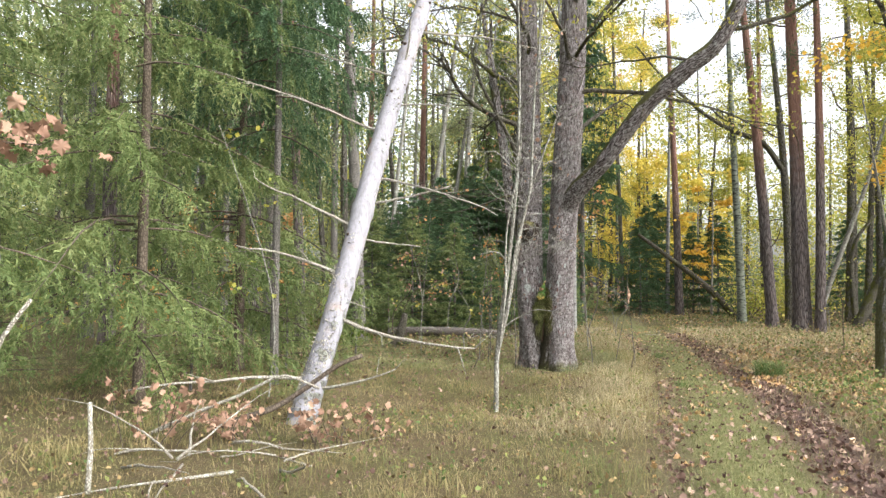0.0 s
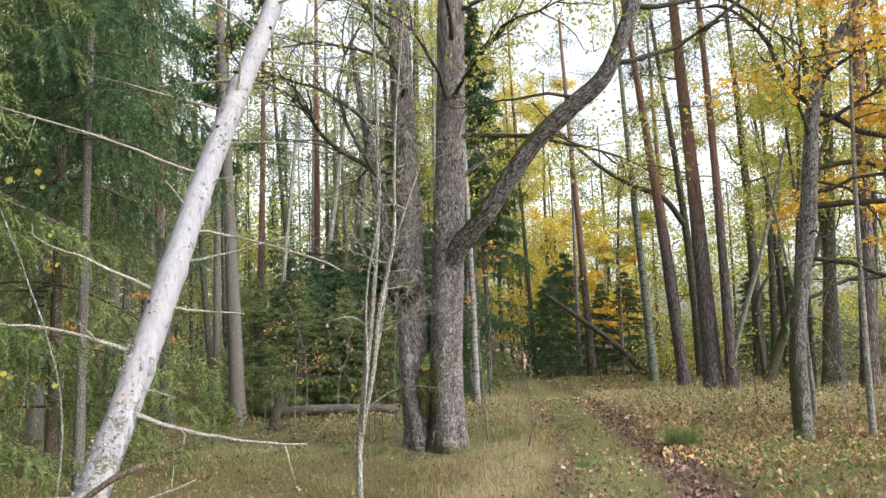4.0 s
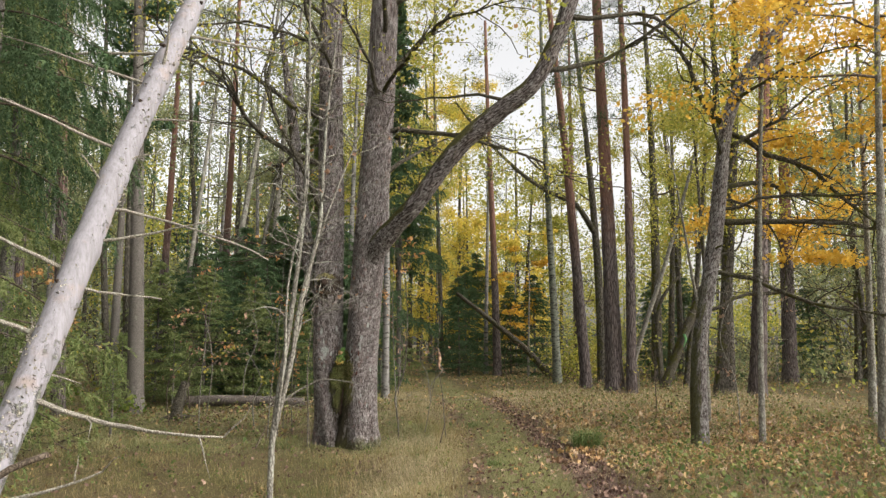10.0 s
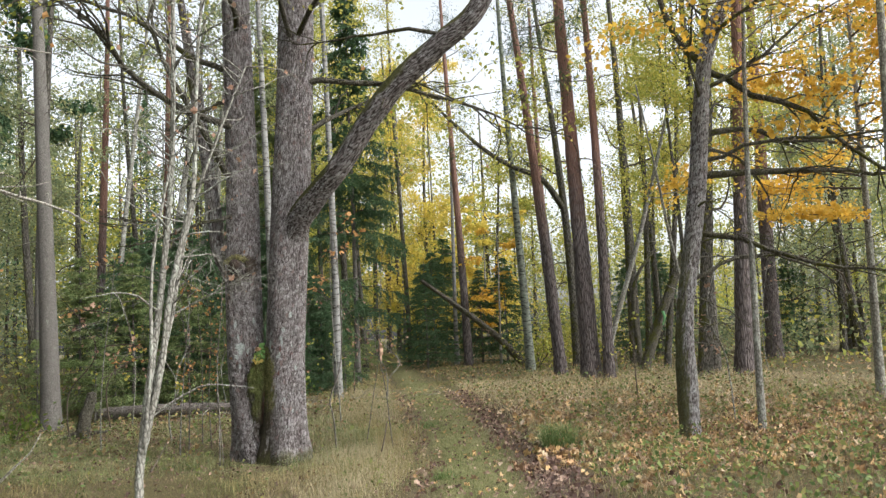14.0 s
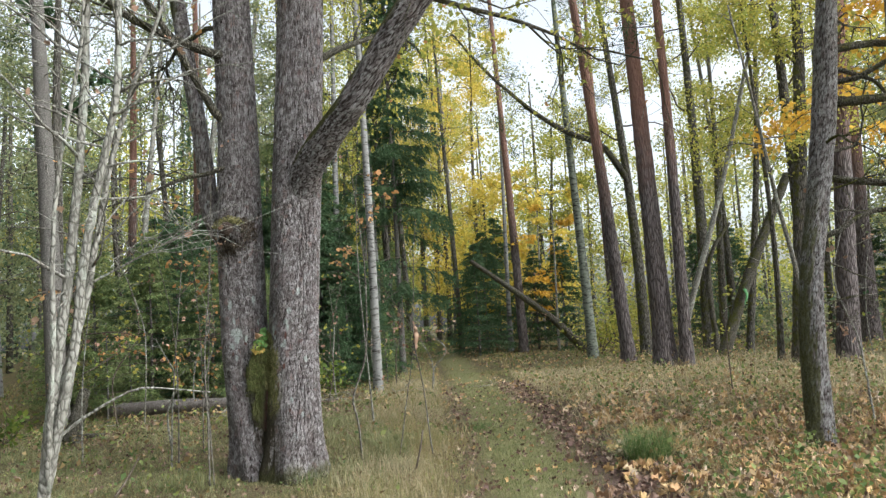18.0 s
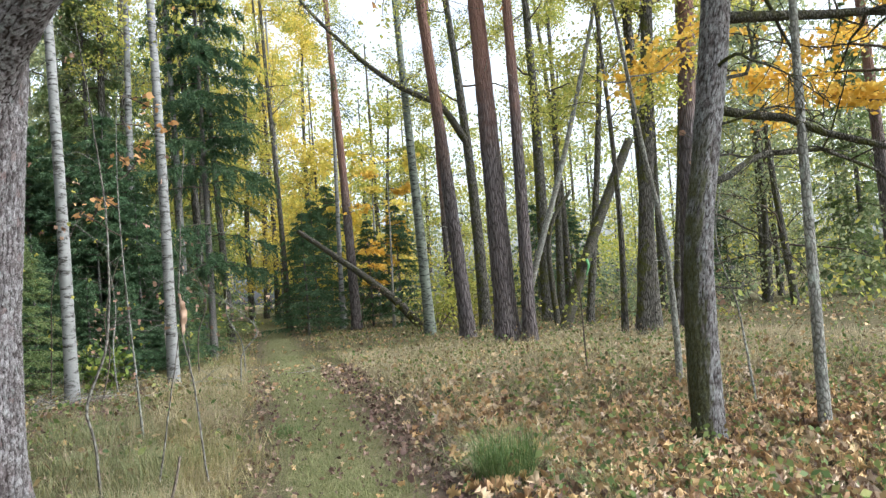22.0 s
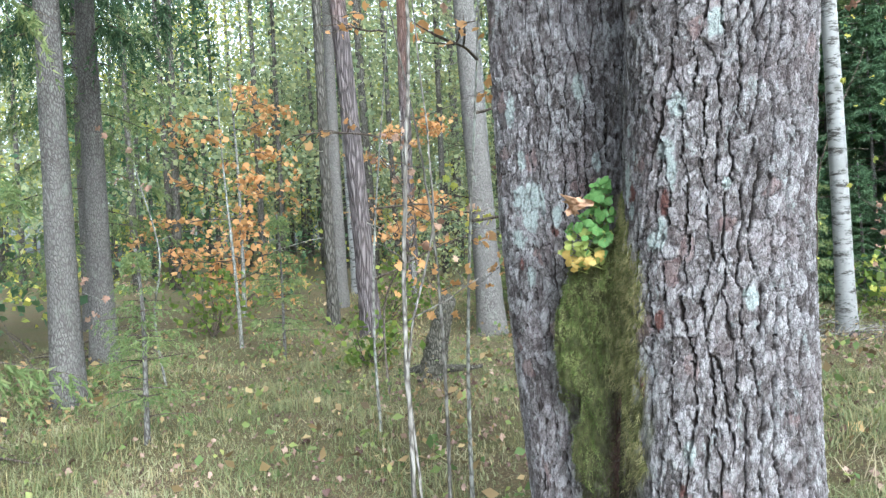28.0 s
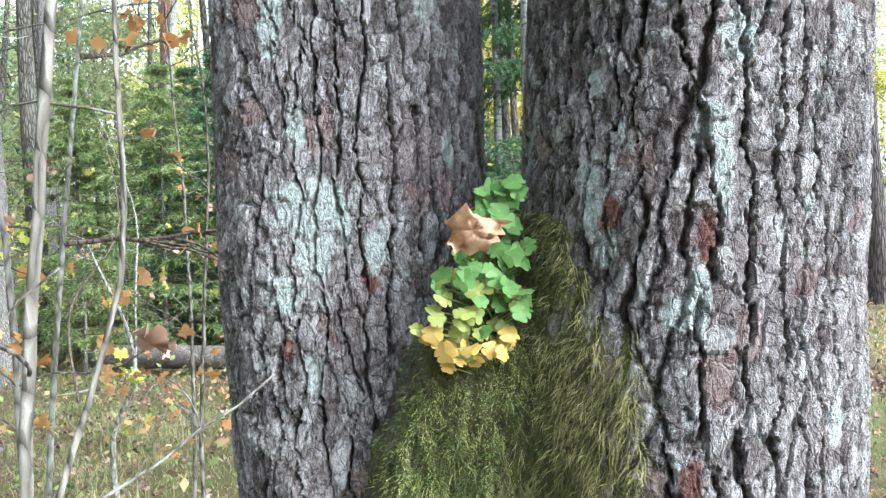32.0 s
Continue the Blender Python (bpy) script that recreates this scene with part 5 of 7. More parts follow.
maple(-0.4, 15.8, 0.012, (0, 0), 3.0, 60, 0.06, 1.0, 0.9, M_ORANGE, "slim maple sapling with tiers of orange leaves", 23, 4)
maple(0.0, 34.0, 0.05, (0, 0), 6, 500, 0.14, 2, 2.0, M_ORANGE, "small maple with sparse orange leaves", 10, 9)


# ---- spruces ----
def spruce_meshes(tag, height, reach, low, nb, nt, nn, blade, droop, seed, hang=0.0):
    """Branch and needle meshes of a spruce that stands at the origin."""
    rng = np.random.default_rng(seed)
    zb = low + (height - low) * np.sort(rng.uniform(0, 1, nb)) ** 0.9
    ang = np.arange(nb) * 2.39996 + rng.normal(size=nb) * 0.3
    ln = reach * np.clip((1 - zb / height), 0.03, 1) ** 0.75 * rng.uniform(0.5, 1.15, nb)
    wood, need = Geo(), Geo()
    for z, a, l in zip(zb, ang, ln):
        out = np.array([np.cos(a), np.sin(a), 0])
        side = np.array([-np.sin(a), np.cos(a), 0])
        u = np.linspace(0, 1, 7)[:, None]
        dr = droop * rng.uniform(0.7, 1.3)
        axis = np.array([0, 0, z]) + out * l * u + np.array([0, 0, 1]) * l * (0.12 * u - dr * u**2 + 0.35 * dr * u**3) + side * 0.08 * l * np.sin(u * 3 + a)
        tube(wood, axis, np.linspace(0.008 + 0.012 * l / 2, 0.003, 7), 3, 0, False)
        m = max(4, int(nt * (0.35 + 0.65 * l / reach)))
        s = rng.uniform(0.1, 1.0, m)
        base = np.stack([np.interp(s, u[:, 0], axis[:, c]) for c in range(3)], -1)
        sgn = np.where(rng.uniform(size=m) < 0.5, -1, 1)[:, None]
        tw = unit(out * rng.uniform(0.1, 0.7, (m, 1)) + side * sgn * rng.uniform(0.2, 1.0, (m, 1)) + np.array([0, 0, -1]) * rng.uniform(0.1, 0.6 + 1.6 * hang, (m, 1)))
        tl = (0.14 + 0.3 * l * (1 - s * 0.55))[:, None] * rng.uniform(0.6, 1.1, (m, 1))
        tl = np.minimum(tl, 0.7)
        k = rng.uniform(0.0, 1.0, (m, nn, 1))
        p = base[:, None] + tw[:, None] * tl[:, None] * k + np.array([0, 0, -0.25 - 0.35 * hang]) * tl[:, None] * k**2
        d = unit(tw[:, None] * 0.8 + rng.normal(size=(m, nn, 3)) * 0.5 + np.array([0, 0, -0.1]))
        wv = unit(np.cross(d, rng.normal(size=d.shape)))
        bl = blade * rng.uniform(0.7, 1.3, (m, nn, 1)) * (1 - 0.4 * k)
        v = np.stack([p - wv * bl * 0.12, p + wv * bl * 0.12, p + d * bl], 2).reshape(-1, 3)
        need.add(v, None, np.arange(len(v)).reshape(-1, 3))
    return wood.mesh("branches_" + tag), need.mesh("needles_" + tag, smooth=False)


SPRUCES = {
    "tall": spruce_meshes("tall", 15, 2.6, 1.4, 105, 40, 32, 0.095, 0.55, 1, 0.4),
    "wide": spruce_meshes("wide", 13, 2.9, 0.7, 112, 46, 36, 0.09, 0.65, 2, 0.5),
    "high": spruce_meshes("high", 15, 2.5, 3.6, 105, 48, 40, 0.09, 0.7, 8, 1.0),
    "dense": spruce_meshes("dense", 13, 3.3, 0.5, 170, 36, 24, 0.16, 0.5, 12),
    "skirted": spruce_meshes("skirted", 14, 2.7, 2.0, 140, 40, 28, 0.14, 0.5, 15, 0.2),
    "young": spruce_meshes("young", 5.0, 2.0, 0.1, 95, 26, 18, 0.12, 0.2, 3, -0.2),
    "small": spruce_meshes("small", 2.2, 0.85, 0.08, 50, 14, 14, 0.07, 0.15, 4),
}


def spruce(kind, x, y, scale, turn, r, label, mat=None):
    z0 = float(ground_z(x, y))
    ob = thing("spruce_tree", (x, y, z0), label, "tree", "spruces")
    h = {"tall": 15, "high": 15, "wide": 13, "dense": 13, "skirted": 14, "young": 5, "small": 2.2}[kind] * scale
    g = Geo()
    stem(g, [(x, y, z0 - 0.12), (x + 0.02, y, z0 + h * 0.3), (x, y + 0.03, z0 + h * 0.7), (x, y, z0 + h)], r, 0.01, 12, 0.3, 0.3, 0.015)
    part("trunk", g, M_TWIG if kind == "wide" else M_SPRUCE_BARK, ob)
    for me, name, m in zip(SPRUCES[kind], ("branch_wood", "foliage"), (M_TWIG, mat or M_NEEDLE)):
        o = new(name, me)
        if not me.materials:
            me.materials.append(m)
        o.parent = ob
        tagged(o, "", "", "", "stuff")
        o.rotation_euler = (0, 0, turn)
        o.scale = (scale, scale, scale)
        if mat:
            o.material_slots[0].link = "OBJECT"
            o.material_slots[0].material = m


TALL_LABEL = "tall spruce with drooping dark green branches"
YOUNG_LABEL = "bushy young spruce, dense and dark green"
spruce("wide", -3.7, 9.2, 0.95, 0.3, 0.075, TALL_LABEL, M_NEEDLE_OLIVE)
spruce("wide", -3.4, 12.6, 1.1, 1.1, 0.09, TALL_LABEL, M_NEEDLE_OLIVE)
spruce("tall", -5.2, 7.2, 1.0, 1.9, 0.1, TALL_LABEL, M_NEEDLE_OLIVE)
spruce("high", -2.4, 10.8, 0.95, 0.9, 0.065, "spruce with long dark drooping boughs")
spruce("high", -3.6, 15.6, 1.0, 2.5, 0.14, TALL_LABEL)
spruce("high", -5.6, 17.4, 1.05, 4.1, 0.16, TALL_LABEL)
spruce("tall", -8.2, 12.5, 1.1, 0.8, 0.18, TALL_LABEL)
spruce("tall", -8.5, 5.0, 1.0, 1.3, 0.16, TALL_LABEL)
spruce("skirted", 5.2, 27.4, 1.0, 3.2, 0.1, "tall spruce with dark full branches beside the birches")
spruce("dense", 0.8, 36.5, 0.6, 5.2, 0.16, TALL_LABEL, M_NEEDLE_OLIVE)
spruce("dense", 2.5, 29.2, 0.9, 0.2, 0.1, TALL_LABEL)
spruce("tall", 3.0, 38.0, 1.1, 0.6, 0.18, TALL_LABEL)
spruce("tall", -9.5, 20.0, 1.0, 2.9, 0.17, TALL_LABEL)
for i, (x, y, s) in enumerate(((-0.6, 24.8, 0.75), (0.7, 25.6, 0.85), (1.5, 25.0, 0.62), (2.7, 25.6, 0.85), (3.5, 25.4, 0.72), (3.9, 25.8, 0.68), (-0.2, 23.6, 0.5), (1.0, 24.0, 0.5), (2.5, 24.4, 0.42), (3.2, 24.2, 0.42), (4.15, 24.9, 0.45), (2.0, 27.0, 1.15), (3.3, 27.2, 1.0), (0.0, 27.2, 1.1), (-1.5, 25.8, 0.8), (1.2, 27.6, 1.2), (-0.8, 26.4, 1.0), (2.9, 26.4, 1.2), (3.6, 29.5, 1.0), (9.6, 36.0, 0.95), (10.6, 38.5, 1.1), (13.6, 36.6, 1.0), (12.7, 37.6, 0.9), (-1.6, 27.8, 1.0), (12.2, 42, 1.3), (18.3, 33.5, 0.9), (21.5, 36, 1.0), (24, 30, 0.9))):
    spruce("young", x, y, s, i * 1.7, 0.04 * s + 0.015, YOUNG_LABEL)
for i, (x, y, s) in enumerate(((-0.9, 23.0, 0.8), (0.4, 22.7, 0.7), (1.5, 22.5, 0.6), (-2.2, 23.6, 0.8), (6.1, 36.0, 1.0), (5.3, 33.0, 0.95), (4.7, 28.2, 0.6))):
    spruce("young", x, y, s, i * 1.3 + 0.5, 0.04, "bushy olive-green young spruce", M_NEEDLE_OLIVE)
for i, (x, y, s) in enumerate(((-1.55, 21.9, 0.9), (-1.2, 22.3, 0.75), (-3.6, 18.4, 0.8), (-2.6, 12.6, 0.9), (-3.4, 10.2, 0.8), (-5.0, 8.4, 1.0), (-1.7, 14.9, 0.6), (4.3, 23.8, 0.6), (-2.9, 22.6, 0.9))):
    spruce("small", x, y, s, i * 2.1, 0.02, "small olive-green spruce sapling", M_NEEDLE_OLIVE)
tree("spruce_stem", -2.36, 21.6, 0.21, (-0.035, 0), 16, "bare-stemmed grey spruce with a mossy foot", 9, 9, M_NEEDLE, 2600, 0.16, 1.8, dead=8, bend=0.05)
tree("spruce_stem", -3.9, 27.0, 0.15, (0.0, 0), 15, "bare-stemmed grey spruce with dead twigs", 8, 8, M_NEEDLE, 2200, 0.16, 1.6, dead=6, bend=0.05)
tree("spruce_stem", -7.0, 24.0, 0.15, (0.01, 0), 15, "bare-stemmed grey spruce with dead twigs", 8, 8, M_NEEDLE, 2200, 0.16, 1.6, dead=6, bend=0.05)


# ---- leaning dead birch ----
def make_snag():
    z0 = float(ground_z(-1.45, 7.93))
    ob = thing("dead_birch", (-1.45, 7.93, z0), "bleached dead birch leaning far over with bare side branches", "dead tree")
    d = np.array([0.214, 0.4785, 1.0])
    hz = np.arange(-0.12, 9.2, 0.05)
    pts = np.array([-1.445, 7.93, 0]) + hz[:, None] * d
    pts = pts + np.stack([0.02 * np.sin(hz * 1.3), 0.02 * np.cos(hz * 1.1), hz * 0], -1) * np.clip(hz, 0, 1)[:, None]
    rad = np.interp(hz, [-0.12, 0.2, 1, 3, 5.5, 9.2], [0.165, 0.14, 0.13, 0.125, 0.115, 0.08])
    for k in (1.4, 2.35, 3.1, 4.3, 4.6, 5.2):
        rad = rad + 0.016 * np.exp(-((hz - k) / 0.07) ** 2)
    g = Geo()
    tube(g, pts, rad, 26, 0.012)
    side = np.tile(np.arange(26) * 2 * np.pi / 26, len(hz))
    zz = np.repeat(hz, 26)
    bare = 0.60 + 0.1 * smooth01(zz, 0.3, 2.0) + 0.05 * np.cos(side)
    part("trunk", g, snag_wood(), ob, "pale grey barkless trunk with flakes of lichen", attrs={"bare": np.concatenate([bare, [0.6, 0.7]])})
    rg = np.random.default_rng(33)
    fl = Geo()
    for zc, ac, spread_z, spread_a, n in ((0.25, -1.9, 0.3, 0.9, 260), (0.75, -1.0, 0.25, 0.7, 200), (1.25, -0.5, 0.2, 0.6, 120), (1.5, -2.3, 0.1, 0.4, 50), (2.0, -1.2, 0.15, 0.4, 60), (3.0, -0.6, 0.25, 0.5, 70), (4.0, -1.6, 0.3, 0.6, 60), (4.6, -0.4, 0.2, 0.5, 50)):
        fz, fa = zc + rg.normal(size=n) * spread_z, ac + rg.normal(size=n) * spread_a
        fr = np.interp(fz, [-0.12, 0.2, 1, 3, 5.5, 9.2], [0.165, 0.14, 0.13, 0.125, 0.115, 0.08]) + 0.003
        fz = np.maximum(fz, 0.03)
        c = np.array([-1.445, 7.93, 0]) + fz[:, None] * d + fr[:, None] * np.stack([np.cos(fa), np.sin(fa), -0.4 * np.sin(fa) - 0.2 * np.cos(fa)], -1)
        leaf_quads(fl, c, rg.uniform(0.014, 0.045, n), rg, 0.0, 0.75)
    part("bark_crust", fl, M_DEADTWIG, ob, "crusty grey flakes of old bark", "stuff")
    for k in range(11):
        kz, ka = rg.uniform(0.8, 7), rg.uniform(-2.8, -0.2)
        c = np.array([-1.445, 7.93, 0]) + kz * d + 0.118 * np.array([np.cos(ka), np.sin(ka), -0.4 * np.sin(ka)])
        kn = Geo()
        tube(kn, np.array([c, c + 0.022 * np.array([np.cos(ka), np.sin(ka), 0.3])]), [0.024, 0.014], 9, 0.15)
        part("knot", kn, M_ROT, ob, "dark branch stub")
    rows = [(0.32, (1, -0.35, -0.12), 1.0, 0.02), (0.42, (-1, -0.5, 0.15), 1.9, 0.022), (1.08, (0.9, -0.21, -0.4), 1.7, 0.026), (1.25, (1, 0.1, 0.05), 0.4, 0.012), (1.53, (-0.81, 0.16, 0.38), 1.3, 0.024),
            (1.7, (0.6, -0.1, 0.3), 0.25, 0.012), (2.02, (0.65, -0.07, -0.16), 0.8, 0.017), (2.12, (-1.03, 0.19, 0.47), 1.4, 0.022), (2.44, (0.98, -0.1, -0.1), 1.1, 0.018), (2.77, (1.38, -0.05, 0.0), 1.7, 0.018), (2.95, (-0.5, -0.4, 0.7), 0.45, 0.016),
            (3.3, (0.6, -0.2, 0.35), 0.4, 0.012), (3.41, (-1.82, 0.26, 0.72), 2.3, 0.02), (3.8, (0.9, 0.2, 0.25), 0.9, 0.014), (4.24, (-1.41, 0.14, 0.4), 1.8, 0.018), (4.35, (0.1, -0.2, 0.9), 0.7, 0.02), (4.7, (-1, 0.3, 0.1), 1.9, 0.02), (5.0, (1, 0.4, 0.1), 2.0, 0.02), (5.4, (-0.8, -0.6, 0.4), 1.6, 0.018), (5.9, (0.9, -0.3, 0.3), 1.8, 0.018), (6.6, (-1, 0.1, 0.4), 1.6, 0.016), (7.3, (0.8, 0.4, 0.5), 1.4, 0.014), (8.0, (-0.6, 0.5, 0.6), 1.2, 0.012)]
    for z, w, ln, r in rows:
        b = Geo()
        start = np.array([-1.445, 7.93, 0]) + z * d
        pb = bough(start, w, ln, -0.3 if w[2] < 0 else 0.25, 0.07, 10)
        tube(b, pb, np.linspace(r, r * 0.35, 10), 8, 0.08)
        for _ in range(int(ln * 2)):
            k = RNG.integers(3, 10)
            pt = bough(pb[k], pb[k] - pb[k - 1] + RNG.normal(size=3) * ln * 0.07, ln * 0.2, 0.1, 0.2, 4)
            tube(b, pt, np.linspace(r * 0.35, 0.002, 4), 5)
        part("branch", b, M_DEADTWIG, ob)


make_snag()


# ---- pale saplings ----
def sapling(name, rows, mat, label, twigs=8, leaf=None, nleaf=0, leaf_size=0.07, seed=0, twig_len=0.6, zmin=0.8):
    """Thin stems; rows: per stem its points and thickness."""
    rng = np.random.default_rng(seed)
    x, y = rows[0][0][0][:2]
    ob = thing(name, (x, y, float(ground_z(x, y))), label, "young tree")
    tips = []
    for pts, r in rows:
        g = Geo()
        line = spline(pts, 0.06)
        line[:, :2] += np.cumsum(rng.normal(size=(len(line), 2)) * 0.0018, 0)
        tube(g, line, np.linspace(r, r * 0.3, len(line)), 10, 0.05)
        part("stem", g, mat, ob)
        for _ in range(twigs):
            k = rng.integers(len(line) // 4, len(line))
            if line[k, 2] < zmin:
                continue
            a = rng.uniform(0, 6.28)
            b = Geo()
            pb = bough(line[k], (np.cos(a), np.sin(a), 0.5), twig_len * rng.uniform(0.4, 1.2), 0.1, 0.18, 7, rng)
            tube(b, pb, np.linspace(r * 0.3, 0.0015, 7), 5)
            pt = bough(pb[4], rng.normal(size=3), twig_len * 0.3, 0, 0.2, 5, rng)
            tube(b, pt, np.linspace(r * 0.15, 0.001, 5), 4)
            part("twig", b, mat, ob)
            tips += [pb[-1], pt[-1], pb[4]]
    if leaf and tips:
        tips = np.array(tips)
        g = Geo()
        c = tips[rng.integers(0, len(tips), nleaf)] + rng.normal(size=(nleaf, 3)) * 0.05
        maple_leaves(g, c, leaf_size * rng.uniform(0.6, 1.2, nleaf), rng, shape=MAPLE)
        part("leaves", g, leaf, ob)
    return ob


M_STEM = bark("sapling_bark", (0.045, 0.04, 0.033), (0.12, 0.108, 0.092), (0.21, 0.195, 0.172), 0.5, 30, 0.006, lichen_at=0.6)
sapling("sapling", [([(0.78, 10.4, -0.45), (0.79, 10.4, 0.0), (0.81, 10.42, 0.5), (0.9, 10.4, 1.3), (0.98, 10.4, 1.9), (1.08, 10.36, 3.0), (1.12, 10.3, 4.4), (1.1, 10.3, 6.0)], 0.038),
                    ([(0.82, 10.42, 0.55), (0.99, 10.38, 1.3), (1.06, 10.38, 1.9), (1.28, 10.3, 2.9), (1.34, 10.28, 4.1), (1.5, 10.25, 5.6)], 0.032),
                    ([(0.88, 10.42, 1.0), (1.06, 10.42, 1.7), (1.2, 10.44, 2.5), (1.45, 10.44, 3.3), (1.72, 10.44, 4.0)], 0.026),
                    ([(0.84, 10.4, 0.6), (0.9, 10.3, 1.4), (0.93, 10.28, 2.3), (1.1, 10.2, 3.4), (1.02, 10.15, 4.6)], 0.018),
                    ([(0.82, 10.4, 0.78), (1.0, 10.4, 0.93), (1.22, 10.37, 1.05), (1.37, 10.36, 1.1), (1.62, 10.34, 1.07), (1.75, 10.33, 1.05)], 0.011), ([(0.93, 10.4, 1.62), (1.1, 10.38, 1.73), (1.31, 10.36, 1.83), (1.74, 10.33, 2.05)], 0.009)], M_PALE, "pale lichened sapling with several thin stems and bare twigs", 24, M_DRYLEAF, 60, 0.055, 1, 0.9, 1.5)
sapling("sapling", [([(1.36, 13.45, -0.05), (1.35, 13.47, 0.6), (1.33, 13.5, 1.1), (1.37, 13.5, 1.6), (1.42, 13.5, 2.4), (1.44, 13.5, 3.4)], 0.009), ([(1.40, 13.47, -0.05), (1.37, 13.49, 0.5), (1.34, 13.52, 0.95), (1.43, 13.55, 1.4), (1.40, 13.55, 2.2)], 0.006)],
        M_STEM, "thin maple sapling with a few withered orange leaves", 9, M_DRYLEAF, 22, 0.036, 2, 0.3, 0.9)
sapling("sapling", [([(3.66, 14.0, -0.15), (3.6, 14.0, 0.6), (3.53, 14.0, 1.1), (3.52, 14.0, 1.45), (3.56, 14.0, 1.9), (3.62, 14.05, 2.6)], 0.009), ([(3.3, 14.1, -0.05), (3.46, 14.02, 0.9), (3.55, 14.0, 1.4)], 0.008)], M_STEM, "thin bare sapling that holds a strip of bark", 5, M_DRYLEAF, 10, 0.05, 3, 0.4, 0.7)
sapling("sapling", [([(2.9, 14.2, -0.15), (2.88, 14.2, 0.35), (2.84, 14.2, 0.62), (2.98, 14.2, 1.0), (3.03, 14.2, 1.4), (3.04, 14.2, 2.1), (2.98, 14.2, 2.9), (2.9, 14.2, 3.6)], 0.012)], M_STEM, "thin grey sapling with a kinked stem", 8, M_DRYLEAF, 14, 0.05, 4, 0.6, 0.5)
sapling("sapling", [([(9.36, 15.26, -0.25), (9.38, 15.26, 0.7), (9.34, 15.26, 1.6), (9.16, 15.3, 2.8), (8.95, 15.3, 4.2), (8.7, 15.3, 5.8)], 0.045)], M_PALE, "slender pale stem beside the mossy oak", 7, M_YGREEN, 60, 0.07, 5, 0.8, 2.5)
for k, rows in enumerate(([(0.93, 14.4, -0.05), (0.93, 14.4, 1.1), (0.88, 14.4, 1.7), (0.75, 14.42, 2.3), (0.68, 14.42, 2.7)], [(1.05, 15.6, -0.05), (1.05, 15.6, 0.9), (1.0, 15.6, 1.9), (0.95, 15.6, 2.5)], [(1.2, 15.2, -0.05), (1.18, 15.2, 0.8), (1.22, 15.2, 1.7), (1.17, 15.2, 2.2)])):
    sapling("sapling", [(rows, 0.009)], M_STEM, "thin grey sapling beside the double oak", 9, M_ORANGE, 34, 0.045, 90 + k, 0.5, 0.7)
for i, (x, y, h) in enumerate(((2.0, 21.5, 3.2), (3.0, 21.9, 2.4), (3.9, 22.2, 3.0), (4.4, 22.8, 2.6), (1.3, 22.2, 3.5), (-0.6, 20.6, 3.0), (-0.9, 19.9, 2.6), (0.2, 21.2, 2.8), (5.2, 22.4, 2.0), (-1.0, 16.8, 2.5), (0.55, 16.4, 1.4), (-3.4, 16.5, 2.2), (9.2, 17.0, 1.8), (9.0, 13.7, 2.8), (12.5, 24.0, 2.6), (10.2, 30.5, 3.2), (-2.2, 9.6, 3.4), (16.2, 22, 3.0), (2.75, 20.6, 2.2), (4.9, 20.9, 1.5))):
    rg = np.random.default_rng(50 + i)
    pts = [(x, y, -0.15)] + [(x + rg.normal() * 0.12 * h * u, y + rg.normal() * 0.1 * h * u, h * u) for u in (0.3, 0.6, 1.0)]
    sapling("sapling", [(pts, 0.012 + 0.004 * rg.uniform())], M_PALE if i % 3 else M_TWIG, "thin bare sapling among the undergrowth", 8, M_DRYLEAF if i % 2 else M_YGREEN, 26, 0.07, 60 + i, 0.7, 0.5)


# ---- leaning and fallen wood ----
def wood_piece(name, pts, r0, r1, mat, label, category, sides=14, rough=0.05):
    g = Geo()
    line = spline(pts, 0.1)
    tube(g, line, np.linspace(r0, r1, len(line)), sides, rough)
    x, y, z = pts[0]
    ob = part(name, g, mat)
    return tagged(ob, label, category)


wood_piece("leaning_stem", [(12.1, 24.2, -0.1), (12.6, 23.9, 1.8), (13.5, 23.6, 4.5), (14.5, 23.3, 8.0), (15.0, 23.1, 10)], 0.085, 0.04, M_PALE, "thin grey stem leaning across the pines", "dead tree")
wood_piece("leaning_stem", [(13.9, 25.0, -0.1), (14.6, 24.8, 1.7), (15.4, 24.5, 3.6), (16.0, 24.2, 5.0)], 0.17, 0.12, M_LIMB, "dark broken trunk leaning on its neighbours", "dead tree")
wood_piece("leaning_stem", [(12.5, 31.5, 0.05), (11.5, 32.0, 1.3), (10.2, 32.6, 2.5), (8.8, 33.2, 3.7)], 0.16, 0.08, M_LIMB, "mossy fallen trunk propped at a slant", "fallen tree")
wood_piece("leaning_stem", [(15.0, 27.0, -0.1), (14.9, 27.0, 2.2), (15.1, 26.9, 3.2), (15.7, 26.8, 4.0)], 0.1, 0.05, M_LIMB, "bent bare stem among the pines", "dead tree")
wood_piece("fallen_log", [(-1.5, 22.2, 0.02), (-0.4, 21.5, 0.1), (0.8, 20.9, 0.11), (1.65, 20.62, 0.08)], 0.15, 0.11, M_LOG, "weathered grey log lying under the young spruces", "log")
wood_piece("fallen_log", [(-3.4, 4.0, -0.02), (-2.6, 4.25, 0.05), (-1.9, 4.4, 0.02)], 0.07, 0.04, M_LOG, "short rotting log in the grass", "log")


